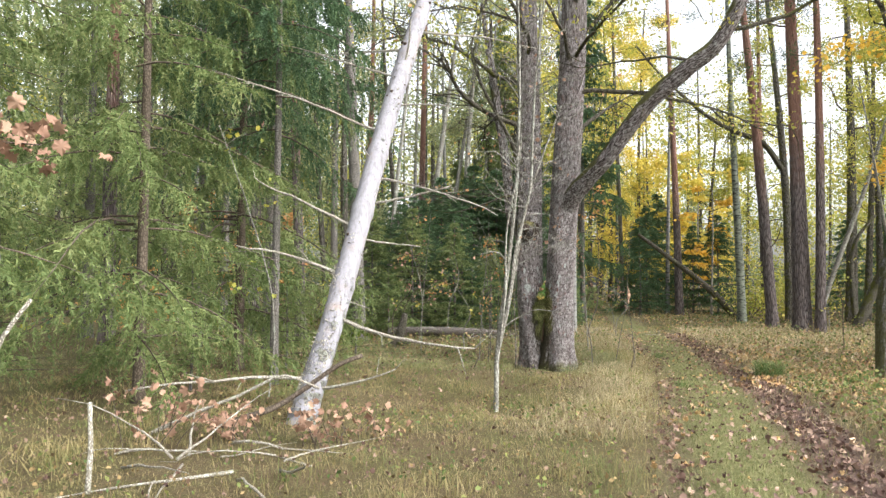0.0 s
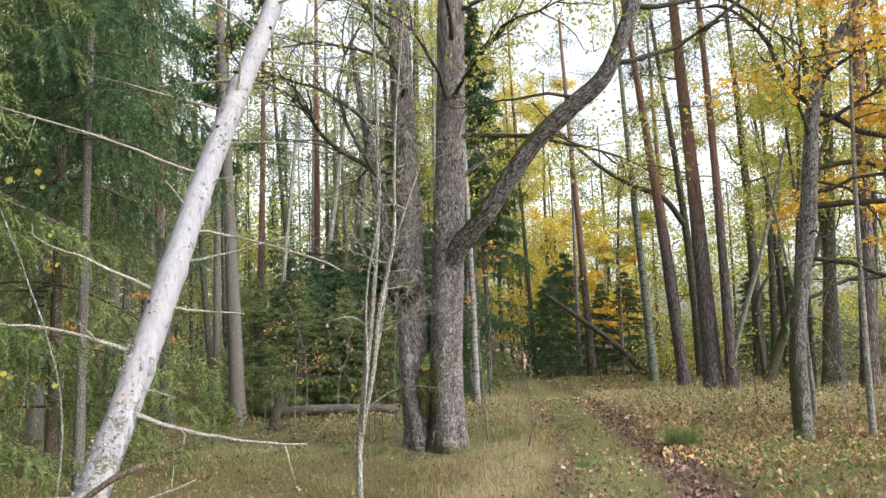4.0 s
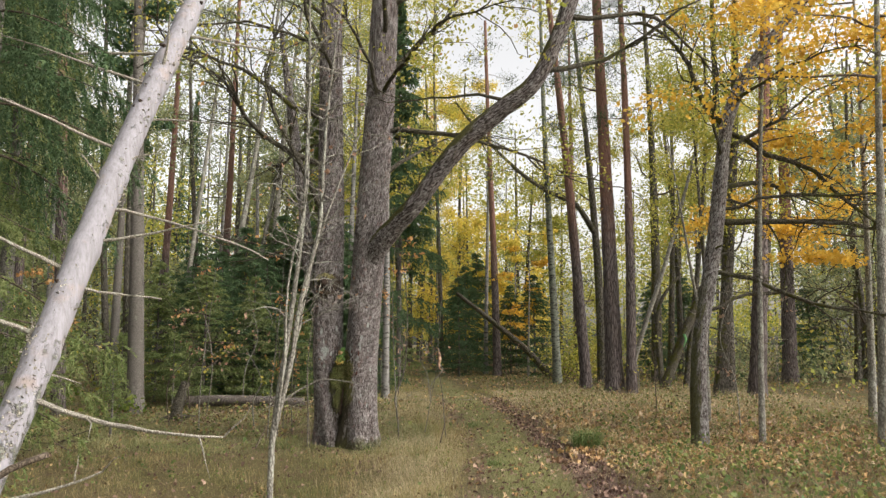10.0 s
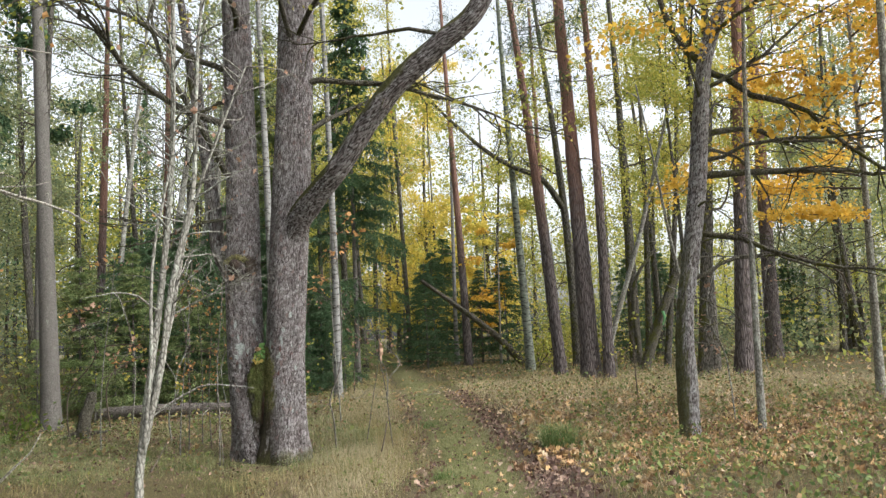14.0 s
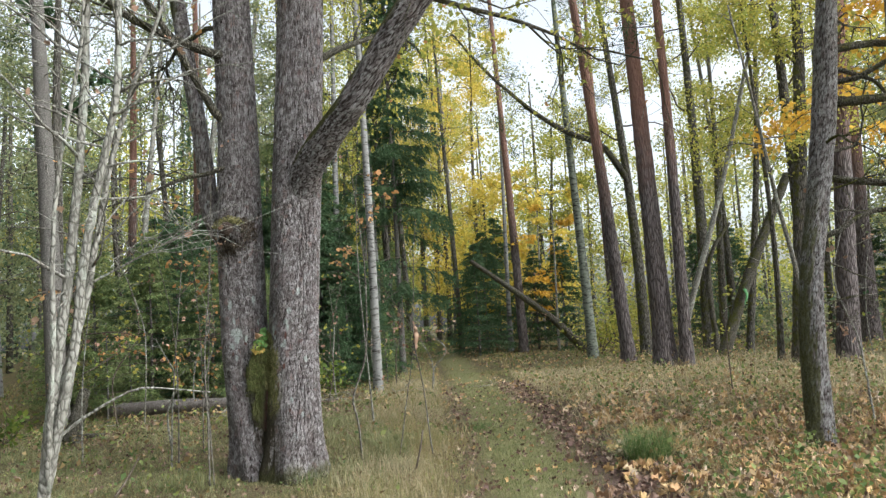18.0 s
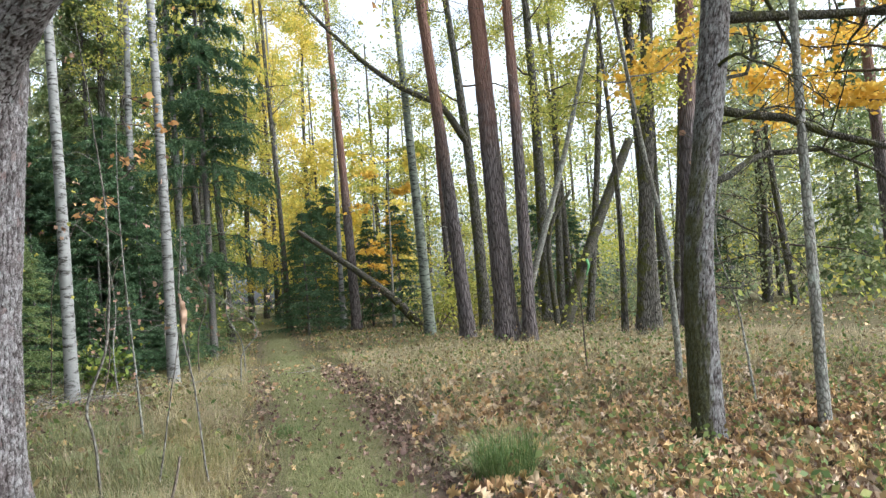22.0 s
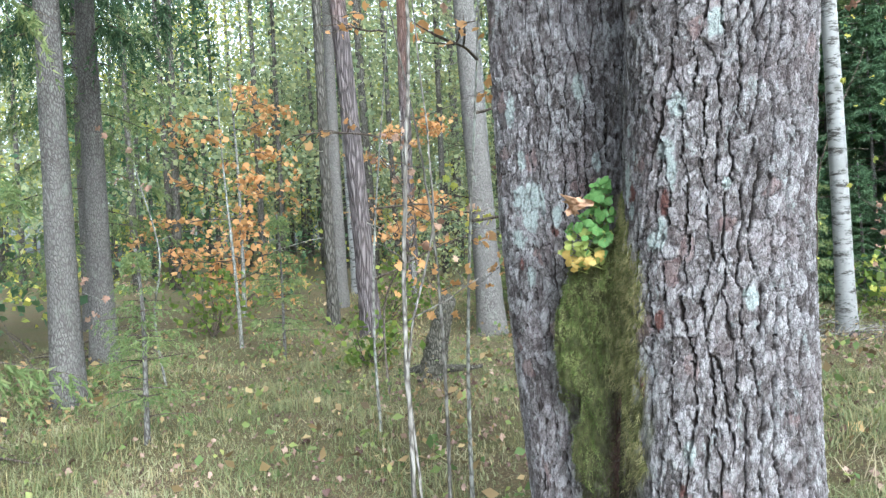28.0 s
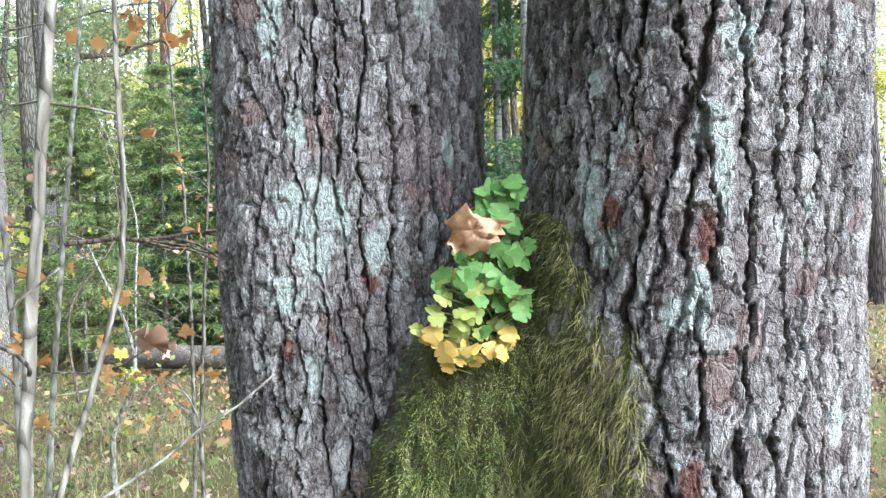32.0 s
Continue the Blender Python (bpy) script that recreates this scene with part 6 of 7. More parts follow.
def make_stump():
    x, y = -1.0, 17.5
    z0 = float(ground_z(x, y))
    ob = thing("tree_stump", (x, y, z0), "broken grey stump leaning over a dark hollow", "stump")
    g = Geo()
    line = spline([(x, y, z0 - 0.1), (x + 0.05, y + 0.05, z0 + 0.3), (x + 0.16, y + 0.12, z0 + 0.75)], 0.05)
    tube(g, line, np.linspace(0.14, 0.07, len(line)), 16, 0.1)
    part("trunk", g, M_LIMB, ob)
    for a in (0.3, 2.0, 3.4, 5.0):
        r = Geo()
        pb = bough((x, y, z0 + 0.1), (np.cos(a), np.sin(a), -0.1), 0.5, 0.4, 0.15, 6)
        tube(r, pb, np.linspace(0.05, 0.015, 6), 8, 0.08)
        part("root", r, M_LIMB, ob)


make_stump()


def brush(name, x, y, spread, count, length, label, seed, mat=None, height=0.3, r=0.008):
    """A heap of loose dead sticks: each is a part."""
    rng = np.random.default_rng(seed)
    ob = thing(name, (x, y, float(ground_z(x, y))), label, "dead branches")
    for _ in range(count):
        g = Geo()
        a = rng.uniform(0, 6.28)
        px, py = x + rng.normal() * spread, y + rng.normal() * spread * 0.6
        pb = bough((px, py, float(ground_z(px, py)) + rng.uniform(0.0, 0.06)), (np.cos(a), np.sin(a), rng.uniform(0, height)), length * rng.uniform(0.4, 1.2), rng.uniform(0, 0.35), 0.12, 8, rng)
        pb[:, 2] = np.maximum(pb[:, 2], ground_z(pb[:, 0], pb[:, 1]) + 0.01)
        tube(g, pb, np.linspace(r * rng.uniform(0.6, 1.5), 0.002, 8), 6, 0.08)
        part("stick", g, mat or M_DEADTWIG, ob)


brush("brushwood", -1.75, 5.9, 0.55, 16, 1.3, "pale fallen twigs at the foot of the dead birch", 1, None, 0.5, 0.011)
brush("brushwood", 1.0, 20.8, 1.0, 30, 1.2, "tangle of dry twigs on the log", 2)
brush("brushwood", 2.1, 20.5, 0.4, 34, 0.7, "pinkish-brown twigs at the end of the log", 7, M_LOG, 0.6, 0.006)
brush("brushwood", 3.4, 21.4, 0.9, 22, 0.9, "dry twigs at the edge of the spruces", 3)
brush("brushwood", -2.9, 14.0, 0.6, 14, 1.0, "dark dead branches under the spruces", 4, M_TWIG, 0.5)
brush("brushwood", 5.0, 21.3, 0.7, 14, 0.8, "dry twigs beside the path", 5)
brush("brushwood", -6.5, 17.5, 0.8, 18, 1.2, "heap of dark branches on the forest floor", 6, M_TWIG, 0.6, 0.014)
wood_piece("fallen_branch", [(-0.78, 7.62, 0.72), (-1.01, 7.58, 0.63), (-1.24, 7.6, 0.47), (-1.42, 7.58, 0.34), (-1.65, 7.5, 0.2), (-1.92, 7.45, 0.12), (-2.2, 7.4, 0.02)], 0.022, 0.03, M_TWIG, "dark crooked branch leaning on the dead birch", "stick", 9, 0.12)
wood_piece("fallen_branch", [(-1.2, 7.5, 0.4), (-1.49, 7.3, 0.55), (-1.68, 7.3, 0.49), (-1.94, 7.25, 0.36), (-2.25, 7.2, 0.24), (-2.75, 7.0, 0.02)], 0.012, 0.02, M_DEADTWIG, "pale curved branch propped beside the dead birch", "stick", 8)
wood_piece("fallen_branch", [(-2.35, 5.05, 0.03), (-2.36, 5.1, 0.3), (-2.4, 5.16, 0.62)], 0.02, 0.016, M_DEADTWIG, "pale broken stick standing in the grass", "stick", 8)
wood_piece("fallen_branch", [(-2.5, 4.1, 0.9), (-2.42, 4.15, 1.15), (-2.3, 4.2, 1.35)], 0.014, 0.012, M_DEADTWIG, "pale broken twig caught in the spruce", "stick", 8)
wood_piece("fallen_branch", [(0.6, 13.0, 0.02), (0.66, 13.15, 0.12), (0.75, 13.3, 0.3)], 0.012, 0.006, M_TWIG, "dark broken stick in the grass", "stick", 8)
wood_piece("fallen_branch", [(3.3, 12.9, 0.02), (3.36, 12.95, 0.2), (3.4, 13.0, 0.36)], 0.01, 0.008, M_TWIG, "short dark stick upright in the grass", "stick", 8)


# ---- bark strip on the sapling ----
def make_slab():
    g = Geo()
    z = np.linspace(1.42, 1.1, 22)
    cx = 3.515 + 0.014 * np.sin((1.42 - z) * 14) + (1.42 - z) * 0.1
    w = 0.008 + 0.018 * np.sin((1.42 - z) * 9.5) ** 2 + 0.004 * np.sin(z * 90)
    v = []
    for zi, c, wi, k in zip(z, cx, w, range(22)):
        y0 = 13.97 + 0.012 * np.sin(k * 0.9)
        v += [(c - wi, y0, zi), (c - 0.3 * wi, y0 + 0.008, zi), (c + wi, y0 - 0.006, zi), (c - 0.2 * wi, y0 + 0.014, zi)]
    q = [(4 * i + j, 4 * i + (j + 1) % 4, 4 * i + 4 + (j + 1) % 4, 4 * i + 4 + j) for i in range(21) for j in range(4)] + [(0, 1, 2, 3), (84, 87, 86, 85)]
    g.add(np.array(v), np.array(q))
    ob = part("bark_strip", g, foliage("torn_bark", [(0.22, 0.13, 0.085), (0.34, 0.22, 0.15), (0.45, 0.31, 0.22)], 0.1))
    tagged(ob, "curled strip of tan bark hanging from a sapling", "bark")
    # green marker on the far trees
    s = Geo()
    u = np.linspace(0, 1, 8)
    v = [(14.55 + 0.03 * np.sin(5 * a) + sx * (0.06 - 0.035 * a), 24.55 + 0.03 * np.cos(6 * a) + sy, 1.85 - 0.45 * a) for a in u for sx, sy in ((-1, 0), (1, 0.03), (1, 0.05), (-1, 0.02))]
    q = [(4 * i + j, 4 * i + (j + 1) % 4, 4 * i + 4 + (j + 1) % 4, 4 * i + 4 + j) for i in range(7) for j in range(4)]
    s.add(np.array(v), np.array(q))
    m, nt, b = material("green_plastic")
    b.inputs["Roughness"].default_value = 0.5
    nt.links.new(ramp(nt, noise_tex(nt, coords(nt), 8), [(0.3, (0.05, 0.17, 0.06)), (0.7, (0.12, 0.28, 0.12))]), b.inputs["Base Color"])
    tagged(part("plastic_sheet", s, m), "strip of bright green plastic hung on a leaning trunk", "plastic")


make_slab()


# ---- wood sorrel in the oak's cleft ----
def make_sorrel():
    ob = thing("wood_sorrel", (1.88, 13.78, 1.2), "clover-like herb turning yellow, growing from the mossy oak cleft", "plant")
    greens = []
    for name, c0, c1 in (("sorrel_green", (0.06, 0.15, 0.035), (0.13, 0.25, 0.07)), ("sorrel_lime", (0.16, 0.24, 0.05), (0.29, 0.32, 0.09)), ("sorrel_yellow", (0.34, 0.25, 0.05), (0.47, 0.33, 0.095))):
        greens.append(foliage(name, [c0, c1, c1], 0.35, 0.5))
    meshes = []
    for mat in greens:
        g = Geo()
        for k in range(3):
            a = k * 2.094
            u = np.array([(0, 0), (0.22, 0.32), (0.5, 0.64), (0.82, 0.72), (1.02, 0.46), (1.0, 0.16), (0.9, 0.0), (1.0, -0.16), (1.02, -0.46), (0.82, -0.72), (0.5, -0.64), (0.22, -0.32), (0.5, 0.0)]) * np.array([0.95, 1.18])
            z = 0.12 * np.abs(u[:, 1]) - 0.16 * u[:, 0] ** 2
            x = u[:, 0] * np.cos(a) - u[:, 1] * np.sin(a)
            y = u[:, 0] * np.sin(a) + u[:, 1] * np.cos(a)
            t = [(12, i, i + 1) for i in range(11)] + [(12, 11, 0)]
            g.add(np.stack([x, y, z], -1), None, t)
        me = g.mesh("leaf")
        me.materials.append(mat)
        meshes.append(me)
    rng = np.random.default_rng(4)
    for i in range(120):
        v = rng.uniform(0, 1) ** 1.15
        z = 1.178 + 0.26 * v + rng.normal() * 0.006
        mid = np.interp(v, [0, 0.25, 0.6, 1], [1.852, 1.85, 1.893, 1.905])
        wide = np.interp(v, [0, 0.25, 0.6, 0.85, 1], [0.032, 0.085, 0.05, 0.03, 0.022])
        cx = mid + rng.uniform(-1, 1) * wide
        y = 13.685 + 0.05 * v + rng.uniform(-0.03, 0.025)
        k = 2 if v < 0.11 + rng.normal() * 0.06 else 1 if v < 0.34 + rng.normal() * 0.12 + (1.86 - cx) * 2 else 0
        o = new("leaf", meshes[k])
        o.parent = ob
        o.location = Vector((cx, y, z)) - Vector(ob.location)
        o.rotation_euler = (1.0 + rng.normal() * 0.32, rng.normal() * 0.35, rng.normal() * 0.5)
        s = rng.uniform(0.0105, 0.0155)
        o.scale = (s, s, s)
        pts = np.array([(1.89 + rng.normal() * 0.015, 13.78, z - 0.04), ((cx + 1.89) / 2, y + 0.02, z - 0.015), (cx, y, z)])
        stalk = Geo()
        tube(stalk, spline(pts, 0.01), 0.0011, 4)
        part("stalk", stalk, greens[1], ob)
    g = Geo()
    k = len(MAPLE)
    rings = []
    blunt = MAPLE * (0.8 + 0.08 / np.hypot(MAPLE[:, 0], MAPLE[:, 1]))[:, None]
    for f in (0.0, 0.3, 0.55, 0.8, 1.0):
        o2 = blunt * f * (0.85 + 0.2 * np.sin(3.0 * np.arctan2(blunt[:, 1], blunt[:, 0]) + 0.6))[:, None]
        crumple = 0.05 * f * np.abs(o2[:, 0] * 0.8 + o2[:, 1] * 0.6) + 0.03 * f * np.sin(o2[:, 0] * 9 + 1.2) + 0.014 * np.sin(o2[:, 1] * 11 + o2[:, 0] * 5) * f + 0.03 * np.abs(o2[:, 0]) ** 1.3 + 0.018 * f * rng.normal(size=k)
        rings.append(np.stack([1.85 + 0.1 * (o2[:, 0] * 0.9 + o2[:, 1] * 0.45), 13.655 - crumple, 1.366 - 0.088 * (o2[:, 1] * 0.85 - o2[:, 0] * 0.35)], -1))
    q = [(a * k + b, a * k + (b + 1) % k, (a + 1) * k + (b + 1) % k, (a + 1) * k + b) for a in range(4) for b in range(k)]
    g.add(np.concatenate(rings), np.array(q))
    tagged(part("dead_leaf", g, foliage("tan_leaf", [(0.26, 0.14, 0.085), (0.46, 0.28, 0.17), (0.56, 0.38, 0.25)], 0.25, 0.8, 45, 0.2, 2.4)), "curled tan maple leaf lodged in the herb", "leaf")


make_sorrel()


# ---- far woods ----
def far_woods():
    rng = np.random.default_rng(21)
    wood, gold, green, dark = Geo(), Geo(), Geo(), Geo()
    pts = []
    while len(pts) < 440:
        a = rng.uniform(-1.15, 1.15) if len(pts) > 170 else rng.uniform(0, 6.28)
        d = rng.uniform(24, 85)
        x, y = 4 + d * np.sin(a), 14 + d * np.cos(a)
        if abs(float(path_offset(x, y))) < 2.2 or (y < 46 and -11 < x < 24 and y > -8):
            continue
        az = math.degrees(math.atan2(x - 3, y - 5))
        if rng.uniform() > (0.85 if az < -16 else 0.3 if az > 14 else 0.7 if az < 2 else 1.0):
            continue
        pts.append((x, y))
    for x, y in pts:
        turn_a = math.degrees(math.atan2(x - 3, y - 5))
        h = rng.uniform(14, 22) if turn_a < 9 else rng.uniform(10, 16)
        far = math.hypot(x - 3, y - 10)
        r = rng.uniform(0.09, 0.2)
        lx, ly = rng.normal(size=2) * 0.25
        line = np.array([(x, y, -0.2), (x + lx * 0.5, y + ly * 0.5, h * 0.4), (x + lx, y + ly, h)])
        tube(wood, spline(line, 3.0), np.linspace(r, 0.04, len(spline(line, 3.0))), 7, 0.02)
        kind = rng.uniform()
        if kind < (0.12 if turn_a < 2 else 0.0):
            n = 640
            u = rng.uniform(0.04, 1, n) ** 0.8
            a = rng.uniform(0, 6.28, n)
            rr = (1 - u) * 3.0 * rng.uniform(0.2, 1, n)
            c = np.stack([x + rr * np.cos(a), y + rr * np.sin(a), h * u - 0.3 * rr], -1)
            leaf_quads(dark, c, rng.uniform(0.3, 0.6, n), rng, 0.2, 0.3)
        else:
            m = rng.integers(13, 19) if turn_a < -10 else rng.integers(8, 13)
            for _ in range(m):
                cx, cy, cz = x + rng.normal() * 1.7, y + rng.normal() * 1.7, h * rng.uniform(0.15, 1.0)
                n = 90
                c = np.array([cx, cy, cz]) + rng.normal(size=(n, 3)) * np.array([0.9, 0.9, 0.5])
                leaf_quads(green if kind > (0.32 if turn_a < -16 else 0.55 if turn_a < 2 else 0.93 if turn_a < 15 else 0.6) else gold, c, rng.uniform(0.13, 0.25, n) * (1 + max(0, far - 40) / 60), rng, 0.5, 0.8)
    # undergrowth
    for _ in range(1700):
        a, d = rng.uniform(0, 6.28), rng.uniform(14, 70)
        x, y = 4 + d * np.sin(a), 14 + d * np.cos(a)
        if abs(float(path_offset(x, y))) < 1.6 or (y < 42 and -10 < x < 17 and y > -8):
            continue
        n = 26
        c = np.array([x, y, float(ground_z(x, y))]) + np.abs(rng.normal(size=(n, 3))) * np.array([0, 0, 1.1]) + rng.normal(size=(n, 3)) * np.array([0.8, 0.8, 0])
        leaf_quads(dark if rng.uniform() < 0.35 else gold if rng.uniform() < 0.6 else green, c, rng.uniform(0.1, 0.26, n), rng, 0.5, 0.7)
    ob = thing("far_woods", (4, 60, 0), "mixed autumn forest closing the view all round", "forest", "", "stuff")
    part("trunks", wood, M_OAK2, ob, "", "stuff")
    part("gold_leaves", gold, M_YGREEN, ob, "", "stuff")
    part("green_leaves", green, M_HAZY, ob, "", "stuff")
    part("dark_foliage", dark, M_NEEDLE, ob, "", "stuff")


far_woods()


def gold_trees():
    """Broad yellow trees that close the view down the path."""
    for i, (x, y, h, n, mat) in enumerate(((10.2, 45, 18, 5000, M_PALEYELLOW), (13.2, 49, 19, 5200, M_PALEYELLOW), (7.6, 52, 19, 4600, M_PALEYELLOW), (16.5, 46, 12, 3600, M_YGREEN), (6.6, 42.5, 14, 3800, M_YGREEN), (11.6, 55, 20, 4600, M_PALEYELLOW), (20, 45, 13, 3600, M_YGREEN), (4.6, 46, 13, 3600, M_YGREEN), (24, 40, 12, 3200, M_YGREEN), (27, 33, 12, 3200, M_YGREEN), (0.5, 45, 13, 3400, M_HAZY), (-5, 40, 13, 3400, M_HAZY), (-9, 36, 12, 3200, M_HAZY))):
        tree("grey", x, y, 0.15, (0, 0), h, "broad autumn tree with a full golden-green crown", 18, 1.6, mat, int(n * 2.4), 0.15, 4.2, seed=900 + i, bend=0.3, group="golden trees")


gold_trees()


def grey_thicket():
    """Half-bare trees and spruces that close the view beyond the clearing."""
    for i, (x, y, h, n) in enumerate(((24, 27.5, 12, 6000), (22.5, 25, 13, 6000), (25.5, 29, 14, 6000), (28.5, 31, 14, 6000), (27, 24, 13, 5500), (24, 20.5, 12, 5000))):
        tree("grey", x, y, 0.13, (0, 0), h, "half-bare tree with thin green leaves greyed by painted-in haze beyond the clearing", 18, 1.4, M_HAZY, n, 0.12, 3.6, seed=960 + i, bend=0.3, group="thicket trees")


grey_thicket()
spruce("dense", 28.5, 27.0, 0.85, 2.7, 0.14, "olive-green spruce beyond the clearing", M_NEEDLE_OLIVE)


def bushes():
    """Low leafy shrubs, each one a thing."""
    rows = [(14.5, 33, 2.2, 2.2, M_YGREEN, 900), (17, 34, 2.0, 2.0, M_YGREEN, 800), (19, 29, 1.5, 1.8, M_HAZY, 500), (22, 27, 1.5, 1.8, M_HAZY, 500), (12.8, 31, 1.6, 1.6, M_YGREEN, 600), (4.6, 38, 1.5, 2.0, M_YGREEN, 700),
            (15.5, 43, 3.4, 2.8, M_PALEYELLOW, 1400), (13.0, 47, 6.0, 3.2, M_PALEYELLOW, 2000), (4.2, 33, 2.6, 1.6, M_YGREEN, 800), (4.9, 30.5, 1.4, 0.9, M_GREENLEAF, 400), (3.0, 22.6, 0.7, 0.9, M_GREENLEAF, 200),
            (-4.8, 22.5, 0.9, 1.2, M_GREENLEAF, 320), (-6.3, 19.8, 1.0, 1.1, M_GREENLEAF, 300), (-3.2, 26.5, 1.3, 1.5, M_YGREEN, 420), (-7.5, 28.5, 2.0, 2.2, M_HAZY, 700), (-5.2, 31, 2.4, 2.2, M_HAZY, 800), (-2.0, 33.5, 2.5, 2.4, M_HAZY, 800), (-9.8, 24, 1.8, 2.0, M_ORANGE, 260), (-2.2, 18.2, 0.5, 0.8, M_GREENLEAF, 160),
            (17.5, 26.5, 1.0, 1.2, M_HAZY, 260), (1.2, 36, 2.5, 2.2, M_YGREEN, 800), (24.5, 34, 2.5, 2.6, M_HAZY, 800), (11.2, 44, 5.0, 2.4, M_PALEYELLOW, 1800), (5.6, 42.5, 3.6, 1.6, M_YGREEN, 800)]
    for i, (x, y, h, w, mat, n) in enumerate(rows):
        rng = np.random.default_rng(300 + i)
        z0 = float(ground_z(x, y))
        ob = thing("bush", (x, y, z0), "loose shrub with thin stems and autumn leaves", "bush", "shrubs")
        tips = []
        for _ in range(7):
            g = Geo()
            a = rng.uniform(0, 6.28)
            pb = bough((x, y, z0 - 0.03), (np.cos(a) * 0.5 * w / h, np.sin(a) * 0.5 * w / h, 1), h * rng.uniform(0.8, 1.25), 0.25, 0.14, 9, rng)
            tube(g, pb, np.linspace(0.006 + 0.006 * h, 0.003, 9), 5)
            for _ in range(4):
                m = rng.integers(2, 9)
                pt = bough(pb[m], rng.normal(size=3) + np.array([0, 0, 0.3]), h * 0.3, 0.2, 0.2, 5, rng)
                tube(g, pt, np.linspace(0.005, 0.002, 5), 4)
                tips += [pt[-1], pt[2]]
            tips.append(pb[-1])
            part("stem", g, M_TWIG, ob)
        tips = np.array(tips)
        g = Geo()
        c = tips[rng.integers(0, len(tips), n)] + rng.normal(size=(n, 3)) * np.array([0.2, 0.2, 0.13]) * w
        c[:, 2] = np.maximum(c[:, 2], z0 + 0.05)
        far = 0.07 + 0.0022 * y
        if mat in (M_YELLOW, M_ORANGE):
            maple_leaves(g, c, rng.uniform(0.7, 1.3, n) * far * 1.2, rng, 0.7)
        else:
            leaf_quads(g, c, rng.uniform(0.7, 1.3, n) * far, rng, 0.6, 0.7)
        part("leaves", g, mat, ob)


bushes()


# ---- overhanging branch near the start ----
def make_overhang():
    ob = thing("oak_branch", (-3.3, 4.6, 2.9), "oak twig with withered tan leaves reaching in from a spruce", "branch")
    g = Geo()
    pb = bough((-4.6, 5.0, 2.6), (1, -0.2, -0.02), 2.4, 0.1, 0.08, 9)
    tube(g, pb, np.linspace(0.018, 0.004, 9), 7)
    part("twig", g, M_TWIG, ob)
    lf = Geo()
    c = pb[RNG.integers(5, 9, 70)] + RNG.normal(size=(70, 3)) * np.array([0.14, 0.14, 0.09])
    maple_leaves(lf, c, RNG.uniform(0.07, 0.12, 70), RNG, 0.6, shape=MAPLE)
    part("leaves", lf, M_DRYLEAF, ob)
    for x, y, n, h in ((-1.75, 6.9, 60, 0.5), (-1.1, 6.7, 46, 0.38), (-2.5, 6.6, 60, 0.6), (-0.7, 7.3, 30, 0.3)):
        oq = thing("oak_seedling", (x, y, float(ground_z(x, y))), "low oak seedlings with withered pinkish-brown leaves", "seedling", "seedlings")
        lv, tips = Geo(), []
        for _ in range(9):
            st = Geo()
            pb = bough((x + RNG.normal() * 0.14, y + RNG.normal() * 0.14, -0.02), (RNG.normal() * 0.4, RNG.normal() * 0.4, 1), h * RNG.uniform(0.6, 1.1), 0.3, 0.15, 7)
            tube(st, pb, np.linspace(0.006, 0.002, 7), 5)
            tips += list(pb[3:])
            part("stem", st, M_TWIG, oq)
        tips = np.array(tips)
        maple_leaves(lv, tips[RNG.integers(0, len(tips), n)] + RNG.normal(size=(n, 3)) * 0.08, RNG.uniform(0.05, 0.1, n), RNG, 0.5, shape=MAPLE)
        part("leaves", lv, M_DRYLEAF, oq)


make_overhang()


# ---- undergrowth ----
def blades(geo, x, y, h, w, rng, lean=0.5, bent=True):
    n = len(x)
    z = ground_z(x, y)
    a = rng.uniform(0, 6.28, n)
    out = np.stack([np.cos(a), np.sin(a), 0 * a], -1)
    side = np.stack([-np.sin(a), np.cos(a), 0 * a], -1) * w[:, None]
    base = np.stack([x, y, z - 0.005], -1)
    k = (lean * np.abs(rng.normal(size=n)))[:, None]
    up = np.array([0, 0, 1.0])
    if bent:
        mid = base + h[:, None] * (up * 0.62 + out * k * 0.35)
        tip = base + h[:, None] * (up * (0.95 - 0.3 * np.minimum(k, 1.5)) + out * k * 1.05)
        v = np.stack([base - side, base + side, mid + side * 0.7, mid - side * 0.7, tip], 1).reshape(-1, 3)
        b = np.arange(n)[:, None] * 5
        geo.add(v, b + np.array([0, 1, 2, 3]), b + np.array([3, 2, 4]))
    else:
        tip = base + h[:, None] * (up * 0.85 + out * k)
        v = np.stack([base - side, base + side, tip], 1).reshape(-1, 3)
        geo.add(v, None, np.arange(3 * n).reshape(-1, 3))


def scatter(n, x0, x1, y0, y1, rng):
    return rng.uniform(x0, x1, n), rng.uniform(y0, y1, n)


def patch(x, y, s):
    return 0.5 + 0.5 * np.sin(x * 1.7 + s + 1.3 * np.sin(y * 0.9 + s)) * np.sin(y * 1.45 - s + 1.1 * np.sin(x * 1.1 + 2 * s))


